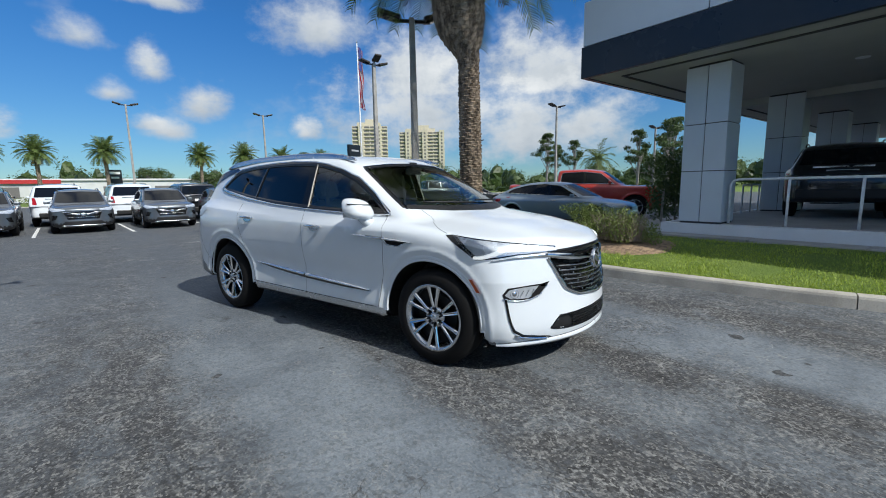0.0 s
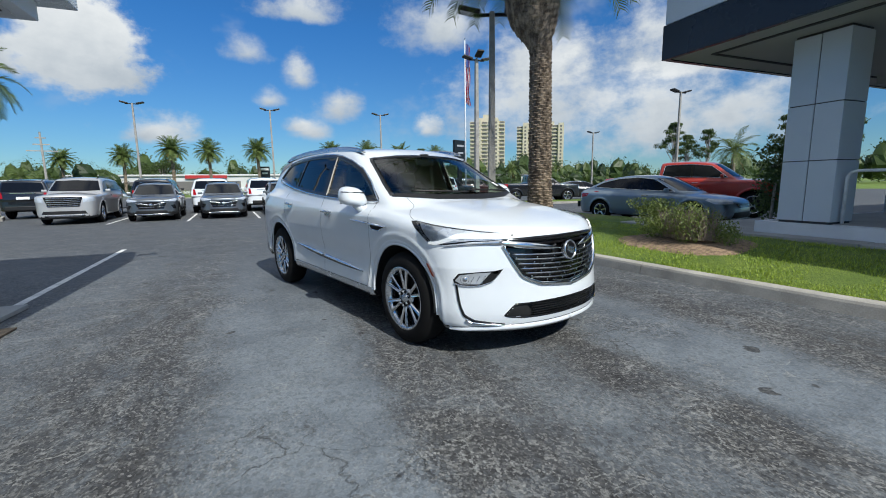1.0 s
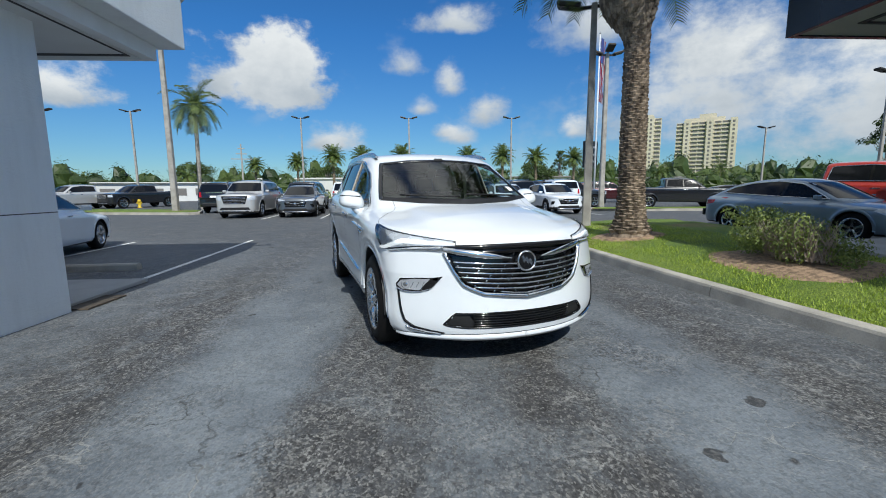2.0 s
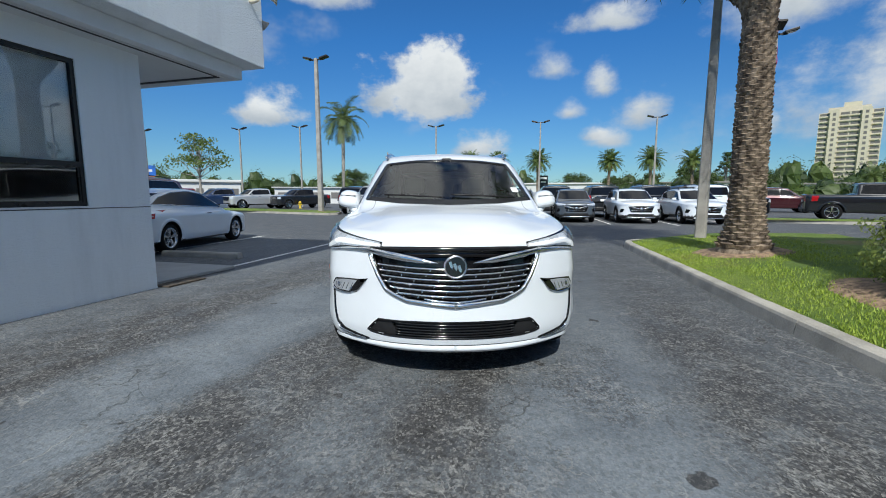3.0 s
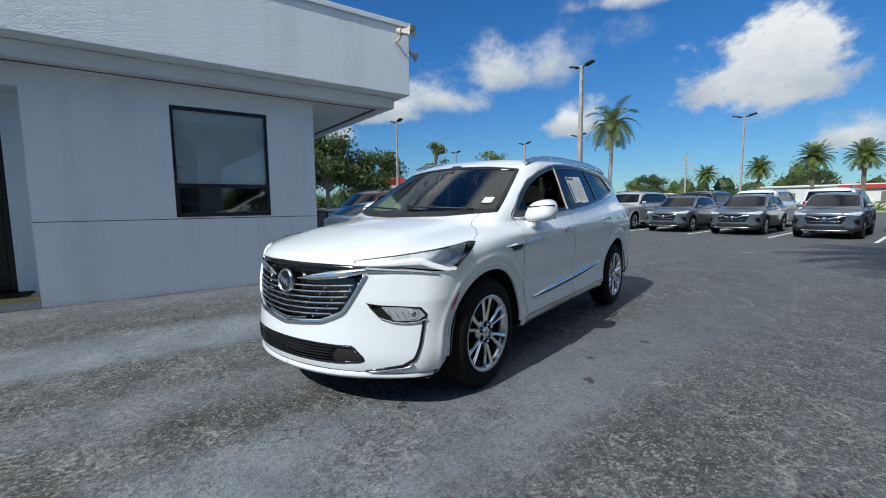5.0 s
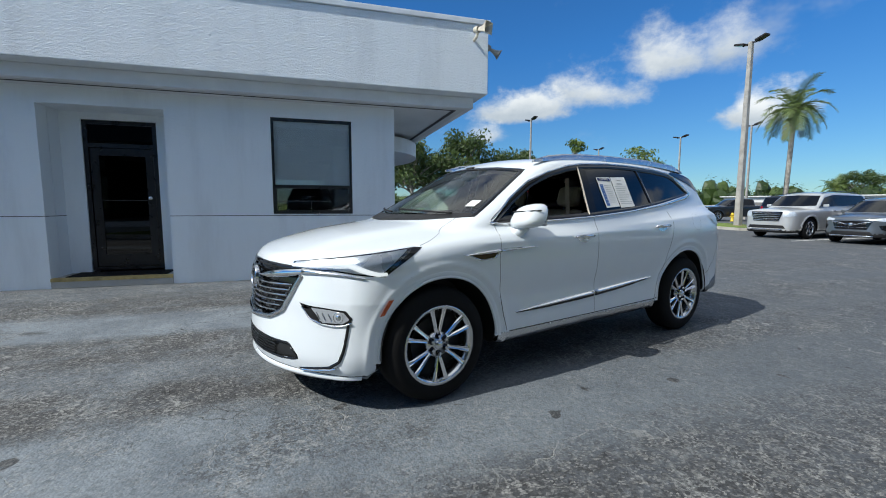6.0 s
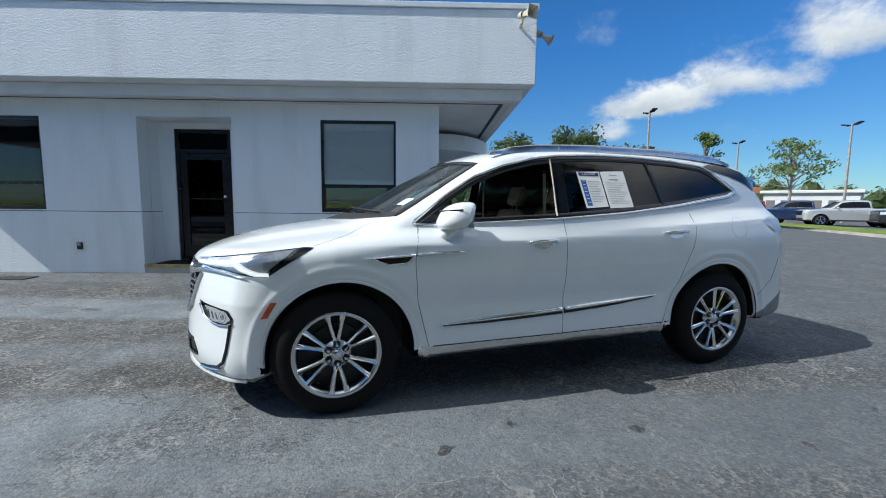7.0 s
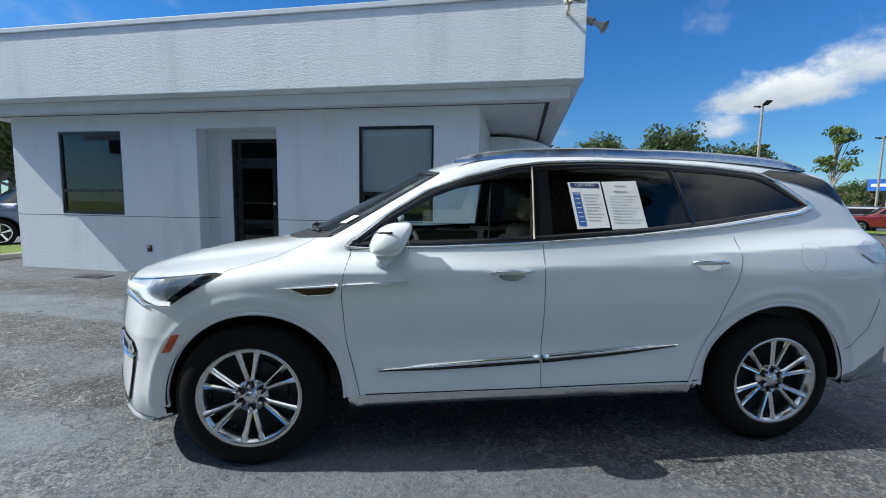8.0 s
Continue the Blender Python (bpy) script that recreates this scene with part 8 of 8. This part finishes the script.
        for t in np.linspace(t0 + 2, t1 - 2, 50):
            for x in (s * (pt[0, 0] * s - 0.02), s * 0.70):
                gl.v.append((x, a + (ra + 0.001) * math.cos(math.radians(t)), H.hub + (ra + 0.001) * math.sin(math.radians(t))))
        gl.f = [(2 * k, 2 * k + 1, 2 * k + 3, 2 * k + 2) for k in range(49)]
        part("arch_liner", gl, "black_plastic", hero, smooth=True)
    # wheels
    for a in (H.axle, H.axle2):
        wheel_parts(hero, s * 0.968, a, 0.39, 0.266, s, detail=1, width=0.25, spin=2 if a < 0 else -6)
    # door mirrors
    g = G()
    n_a, n_b = 18, 12
    for i in range(n_b + 1):
        ph = math.pi * i / n_b
        for k in range(n_a):
            th = 2 * math.pi * k / n_a
            u, v, w = math.sin(ph) * math.cos(th), math.cos(ph), math.sin(ph) * math.sin(th)
            u, v, w = (math.copysign(abs(t) ** 0.72, t) for t in (u, v, w))
            y = v * 0.130 if v < 0 else v * 0.052
            g.v.append((s * (1.005 + u * 0.118 * (1 - 0.20 * w)), -0.762 + y + 0.02 * u + 0.040 * w, 1.242 + w * 0.090 + 0.012 * u))
    for i in range(n_b):
        for k in range(n_a):
            g.f.append((i * n_a + k, i * n_a + (k + 1) % n_a, (i + 1) * n_a + (k + 1) % n_a, (i + 1) * n_a + k)[::s])
    mir = part("door_mirror", g, "paint_white", hero, "white door mirror", True)
    part("mirror_stalk", G().tube([(s * 0.90, -0.85, 1.115), (s * 0.945, -0.84, 1.125), (s * 0.985, -0.81, 1.175)], [0.048, 0.044, 0.045], 12), "paint_white", mir, smooth=True)
    part("mirror_glass", G().box((s * 0.915, -0.7065, 1.17), (s * 1.095, -0.703, 1.31), bevel=0.001), "chrome", mir)
    part("turn_signal", G().tube([(s * 0.93, -0.884, 1.272), (s * 1.01, -0.876, 1.276), (s * 1.08, -0.845, 1.280), (s * 1.118, -0.785, 1.284)], 0.005, 6), "gloss_black", mir)

# fuel flap, a ring in the left quarter
lay("fuel_flap", [(1.709 + 0.085 * math.cos(t), 1.150 + 0.085 * math.sin(t)) for t in np.linspace(0, 2 * math.pi, 33)], side_rays, 0.0028, "ink_grey", -0.002, 0.0022, 1, 48)

# grille
grille = part("grille", patch(H, GRILLE, front_rays, -0.045, 0.06), "gloss_black", hero, "black grille with fine chrome bars")
lay("grille_band", [(-0.575, 0.917), (-0.3, 0.926), (0.0, 0.929), (0.3, 0.926), (0.575, 0.917)], front_rays, 0.034, "gloss_black", 0.0, 0.006, 1, 40, grille)
lay("grille_band", [(-0.50, 0.895), (0.0, 0.905), (0.50, 0.895)], front_rays, 0.05, "gloss_black", -0.03, 0.004, 1, 40, grille)
side_x = curve([(0.552, 0.0), (0.589, 0.32), (0.651, 0.455), (0.741, 0.515), (0.863, 0.555), (0.93, 0.575)])
for k in range(7):
    z = 0.806 - 0.036 * k
    w = float(side_x(z - 0.015)) - 0.012
    lay("grille_bar", [(-w, z + 0.010), (-w * 0.5, z - 0.004), (0.0, z - 0.012), (w * 0.5, z - 0.004), (w, z + 0.010)], front_rays, 0.010, "chrome", -0.020, 0.024, 1, 40, grille)
    m = max(int(w / 0.055), 1)
    for j in range(-m, m + 1):
        if k < 6:
            x = j * 0.055 + (0.027 if k % 2 else 0)
            if abs(x) < w - 0.02:
                lay("grille_rib", [(x - 0.006, z - 0.030), (x + 0.006, z - 0.008)], front_rays, 0.007, "chrome" if (j + k) % 3 == 0 else "gloss_black", -0.03, 0.022, 1, 3, grille)
for s in (1, -1):
    lay("grille_frame", [(s * 0.580, 0.878), (s * 0.548, 0.807), (s * 0.518, 0.741), (s * 0.462, 0.651), (s * 0.40, 0.618), (s * 0.32, 0.586), (0.0, 0.552)], front_rays, [0.016, 0.020, 0.022, 0.026, 0.030, 0.032, 0.034], "chrome", 0.002, 0.014, 1, 40, grille)
# badge: a ring with three slanting bars
bp, bn = H.cast(*front_rays([(0, 0.815)]))
bm_at = Matrix.Translation(Vector(bp[0]) + Vector((0, -0.012, 0))) @ pose(0, 0, 0, 84, 0, 0)
badge = part("badge", G().lathe([(0.0, -0.004), (0.062, -0.004), (0.066, 0.010), (0.073, 0.012), (0.078, 0.004), (0.078, -0.03)], 36, bm_at), "satin", hero, "round chrome badge with three slanting bars", True)
part("badge_field", G().lathe([(0.0, 0.004), (0.063, 0.004)], 36, bm_at), "gloss_black", badge)
for k in (-1, 0, 1):
    m = bm_at @ Matrix.Translation((k * 0.029, -k * 0.012, 0.004)) @ pose(0, 0, 0, 0, 0, 18)
    part("badge_bar", G().add([(-0.0125, 0.028, 0), (0.0125, 0.028, 0), (0.0125, -0.012, 0), (0.0, -0.032, 0), (-0.0125, -0.012, 0), (-0.009, 0.024, 0.009), (0.009, 0.024, 0.009), (0.009, -0.010, 0.009), (0.0, -0.025, 0.009), (-0.009, -0.010, 0.009)], [(5, 9, 8, 7, 6), (0, 5, 6, 1), (1, 6, 7, 2), (2, 7, 8, 3), (3, 8, 9, 4), (4, 9, 5, 0)], m), "satin", badge)
# lower intake
intake = part("lower_intake", patch(H, INTAKE, front_rays, -0.05, 0.06), "black_plastic", hero)
for z in (0.356, 0.375, 0.394, 0.413, 0.432):
    w = 0.40
    lay("intake_bar", [(-w, z), (0, z - 0.004), (w, z)], front_rays, 0.008, "gloss_black", -0.022, 0.022, 1, 20, intake)
for s in (1, -1):
    part("intake_pod", patch(H, [(s * 0.592, 0.364), (s * 0.525, 0.437), (s * 0.44, 0.442), (s * 0.37, 0.339), (s * 0.45, 0.339), (s * 0.562, 0.350)], front_rays, -0.012, 0.04), "black_plastic", intake, smooth=True)
frame_loop = INTAKE + [INTAKE[0]]
lay("intake_edge", frame_loop, front_rays, 0.012, "gloss_black", -0.002, 0.005, 1, 90, intake)
lay("grille_seal", GRILLE[1:10], front_rays, 0.02, "gloss_black", -0.012, 0.005, 1, 60, grille)
for s in (1, -1):
    lay("chin_lip", [(0, 0.262), (14, 0.262), (28, 0.262), (40, 0.260), (49, 0.258)], round_rays, [0.046, 0.046, 0.046, 0.040, 0.016], "paint_white", 0.002, 0.018, s, 40)
    lay("bumper_lip", [(0, 0.287), (14, 0.288), (28, 0.282), (44, 0.272), (52, 0.262)], round_rays, 0.006, "groove", -0.002, 0.003, s, 30)

# windscreen, seals and wipers
part("windscreen", patch(H, SCREEN, front_rays, -0.004, 0.07), "windscreen", hero, "clear windscreen", True)
lay("screen_seal", SCREEN + [SCREEN[0]], front_rays, [0.046] * 4, "gloss_black", 0.0, 0.003, 1, 120)
cowl = part("cowl", patch(H, [(-0.78, 1.235), (-0.45, 1.205), (0, 1.195), (0.45, 1.205), (0.78, 1.235), (0.74, 1.262), (0.4, 1.245), (0, 1.238), (-0.4, 1.245), (-0.74, 1.262)], front_rays, 0.004, 0.05), "black_plastic", hero)
for x0, x1 in ((0.62, 0.02), (-0.06, -0.60)):
    wp, wn = H.cast(*front_rays(along([(x0, 1.25), ((x0 + x1) / 2, 1.262), (x1, 1.272)], 12)), 0.016)
    part("wiper", G().tube(wp.tolist(), 0.008, 6), "black_plastic", hero, smooth=True)
rp, rn = H.cast(*front_rays([(0, 1.63)]), -0.05)
part("inner_mirror", G().box((-0.12, -0.015, -0.035), (0.12, 0.015, 0.035), Matrix.Translation((0, rp[0, 1] + 0.05, 1.585)), bevel=0.012), "black_plastic", hero)
part("sensor_box", G().box((-0.05, -0.03, -0.05), (0.05, 0.05, 0.04), Matrix.Translation((0, rp[0, 1] + 0.06, 1.635)), bevel=0.012), "black_plastic", hero)
sp, sn = H.cast(*front_rays([(0.62, 1.31), (0.69, 1.31), (0.68, 1.355), (0.61, 1.355)]), 0.002)
part("screen_sticker", G().add(sp.tolist(), [(0, 1, 2, 3)]), "paper", hero, "small white sticker")

# price sheets on the left rear window
for y0, y1, blue in ((0.235, 0.435, True), (0.445, 0.665, False)):
    lean = lambda y, z: (y + (1.58 - z) * 0.10, z)
    corner = [(y0, 1.300), (y1, 1.312), (y1, 1.588 if not blue else 1.578), (y0, 1.570 if blue else 1.578)]
    pts = [lean(a, b) for a, b in corner]
    sheet_part = part("window_sheet", patch(H, pts, side_rays, 0.001, 0.08, 1), "paper", hero, "printed paper sheet")

    def bar(a0, b0, a1, b1, mat, sh=sheet_part, y0=y0, y1=y1, lean=lean, name="printed_bar", lift=0.0025):
        yy0, yy1 = y0 + (y1 - y0) * a0, y0 + (y1 - y0) * a1
        zz0, zz1 = 1.575 - 0.265 * b1, 1.575 - 0.265 * b0
        return part(name, patch(H, [lean(yy0, zz0), lean(yy1, zz0), lean(yy1, zz1), lean(yy0, zz1)], side_rays, lift, 0.1, 1), mat, sh)

    if blue:
        bar(0.06, 0.03, 0.94, 0.13, "ink_navy")
        bar(0.08, 0.24, 0.30, 0.97, "ink_blue")
        for k in range(7):
            bar(0.12, 0.27 + 0.10 * k, 0.26, 0.285 + 0.10 * k, "paper", lift=0.004)
        for k in range(9):
            bar(0.38, 0.28 + 0.07 * k, 0.88 - 0.06 * (k % 3), 0.295 + 0.07 * k, "ink_grey")
    else:
        bar(0.34, 0.07, 0.66, 0.09, "ink_grey")
        bar(0.28, 0.19, 0.66, 0.22, "ink_grey")
        for k in range(10):
            bar(0.10, 0.30 + 0.065 * k, 0.92 - 0.09 * (k % 4), 0.312 + 0.065 * k, "ink_grey")
# the heading that can be read
font = bpy.data.curves.new("sheet_heading", "FONT")
font.body, font.size, font.align_x, font.align_y = "CERTIFIED", 0.026, "CENTER", "CENTER"
hx, hn = H.cast(*side_rays([(0.335 + (1.58 - 1.555) * 0.1, 1.5545)], 1), 0.0045)
heading = new("sheet_heading", font)
nv = Vector(hn[0])
xa = Vector((0, 1, 0.03)).normalized()
xa = (xa - nv * xa.dot(nv)).normalized()
ya = nv.cross(xa)
heading.matrix_basis = Matrix((xa, ya, nv)).transposed().to_4x4()
heading.matrix_basis.translation = hx[0]
heading_mesh = bpy.data.meshes.new_from_object(heading)
heading_mesh.materials.append(M["paper"])
heading_at = heading.matrix_basis.copy()
bpy.data.objects.remove(heading)
hd = part("heading", heading_mesh, None, hero, "white capital letters on blue")
hd.matrix_basis = heading_at

# cabin
part("cabin_floor", G().box((-0.80, -1.05, 0.42), (0.80, 2.2, 0.46)), "cabin_dark", hero)
for s in (1, -1):
    part("door_card", G().box((s * 0.84 - 0.03, -0.98, 0.45), (s * 0.84 + 0.03, 0.02, 1.19), bevel=0.02), "cabin_dark", hero)
    part("door_card", G().box((s * 0.84 - 0.03, 0.08, 0.45), (s * 0.84 + 0.03, 1.1, 1.20), bevel=0.02), "cabin_dark", hero)
    part("armrest", G().box((s * 0.78 - 0.05, -0.55, 0.90), (s * 0.78 + 0.05, 0.0, 0.96), bevel=0.02), "cream", hero)
    part("seat_belt", G().box((s * 0.70 - 0.022, 0.08, 0.75), (s * 0.70 + 0.022, 0.084, 1.52), pose(0, 0, 0, 0, -4 * s, 0)), "cloth_cream", hero)
part("dashboard", G().box((-0.80, -1.22, 0.78), (0.80, -0.78, 1.13), bevel=0.07), "cabin_dark", hero)
part("dash_trim", G().box((-0.76, -0.79, 0.92), (0.76, -0.765, 0.97), bevel=0.008), "satin", hero)
part("screen_display", G().box((-0.16, -0.785, 1.0), (0.16, -0.76, 1.14), bevel=0.008), "gloss_black", hero)
part("console", G().box((-0.13, -0.80, 0.45), (0.13, 0.25, 0.80), bevel=0.03), "cabin_dark", hero)
wheel_at = Matrix.Translation((0.40, -0.57, 1.07)) @ pose(0, 0, 0, -66, 0, 0)
steer = part("steering_wheel", G().tube([(0.185 * math.cos(t), 0.185 * math.sin(t), 0) for t in np.linspace(0, 2 * math.pi, 29)], 0.016, 8, False, wheel_at), "cabin_dark", hero, smooth=True)
part("wheel_hub", G().box((-0.16, -0.03, -0.03), (0.16, 0.03, 0.0), wheel_at, bevel=0.01).box((-0.06, -0.15, -0.04), (0.06, 0.06, 0.0), wheel_at, bevel=0.02), "cabin_dark", steer)


def car_seat(x, y, w=0.50, tall=True):
    seat = part("front_seat" if tall else "rear_seat", G().box((x - w / 2, y - 0.50, 0.55), (x + w / 2, y + 0.02, 0.74), bevel=0.06), "cream", hero, "cream leather seat")
    tilt = Matrix.Translation((x, y - 0.02, 0.68)) @ pose(0, 0, 0, -17, 0, 0)
    part("backrest", G().box((-w / 2, -0.06, 0.0), (w / 2, 0.08, 0.62), tilt, bevel=0.05), "cream", seat)
    part("bolster", G().box((-w / 2 - 0.01, -0.10, 0.05), (-w / 2 + 0.08, 0.06, 0.50), tilt, bevel=0.035).box((w / 2 - 0.08, -0.10, 0.05), (w / 2 + 0.01, 0.06, 0.50), tilt, bevel=0.035), "cream", seat)
    part("headrest", G().box((-0.13, -0.05, 0.66), (0.13, 0.06, 0.86), tilt, bevel=0.045), "cream", seat)
    part("headrest_post", G().tube([tilt @ Vector((-0.05, 0.01, 0.6)), tilt @ Vector((-0.05, 0.01, 0.7))], 0.007, 6).tube([tilt @ Vector((0.05, 0.01, 0.6)), tilt @ Vector((0.05, 0.01, 0.7))], 0.007, 6), "chrome", seat)


for x in (-0.39, 0.39):
    car_seat(x, 0.16)
for x in (-0.42, 0.42):
    car_seat(x, 1.10, 0.52, False)
# dark trim at the back of the cabin
part("tailgate_trim", G().box((-0.80, 2.06, 0.46), (0.80, 2.10, 1.20), bevel=0.02), "cabin_dark", hero)
part("tailgate_glass", G().box((-0.70, 1.97, 1.20), (0.70, 1.975, 1.62)), "tint", hero, "dark tinted rear glass")
for s in (1, -1):
    part("side_trim", G().box((s * 0.815 - 0.02, 1.12, 0.46), (s * 0.815 + 0.02, 2.06, 1.30), bevel=0.02), "cabin_dark", hero)
part("third_row_seat", G().box((-0.60, 1.70, 0.60), (0.60, 1.86, 1.16), bevel=0.05), "cabin_dark", hero)
# headliner under the roof, coloured dark for the shade in the cabin
hl = G()
gx, gy = np.linspace(-0.66, 0.66, 9), np.linspace(-0.30, 1.95, 14)
for y in gy:
    for x in gx:
        hl.v.append((float(x), float(y), float(H.f["roof"](y) - H.roof_crown * x * x) - 0.055))
for i in range(13):
    for j in range(8):
        hl.f.append((i * 9 + j, i * 9 + j + 1, (i + 1) * 9 + j + 1, (i + 1) * 9 + j))
part("headliner", hl, "headliner_dim", hero, smooth=True)
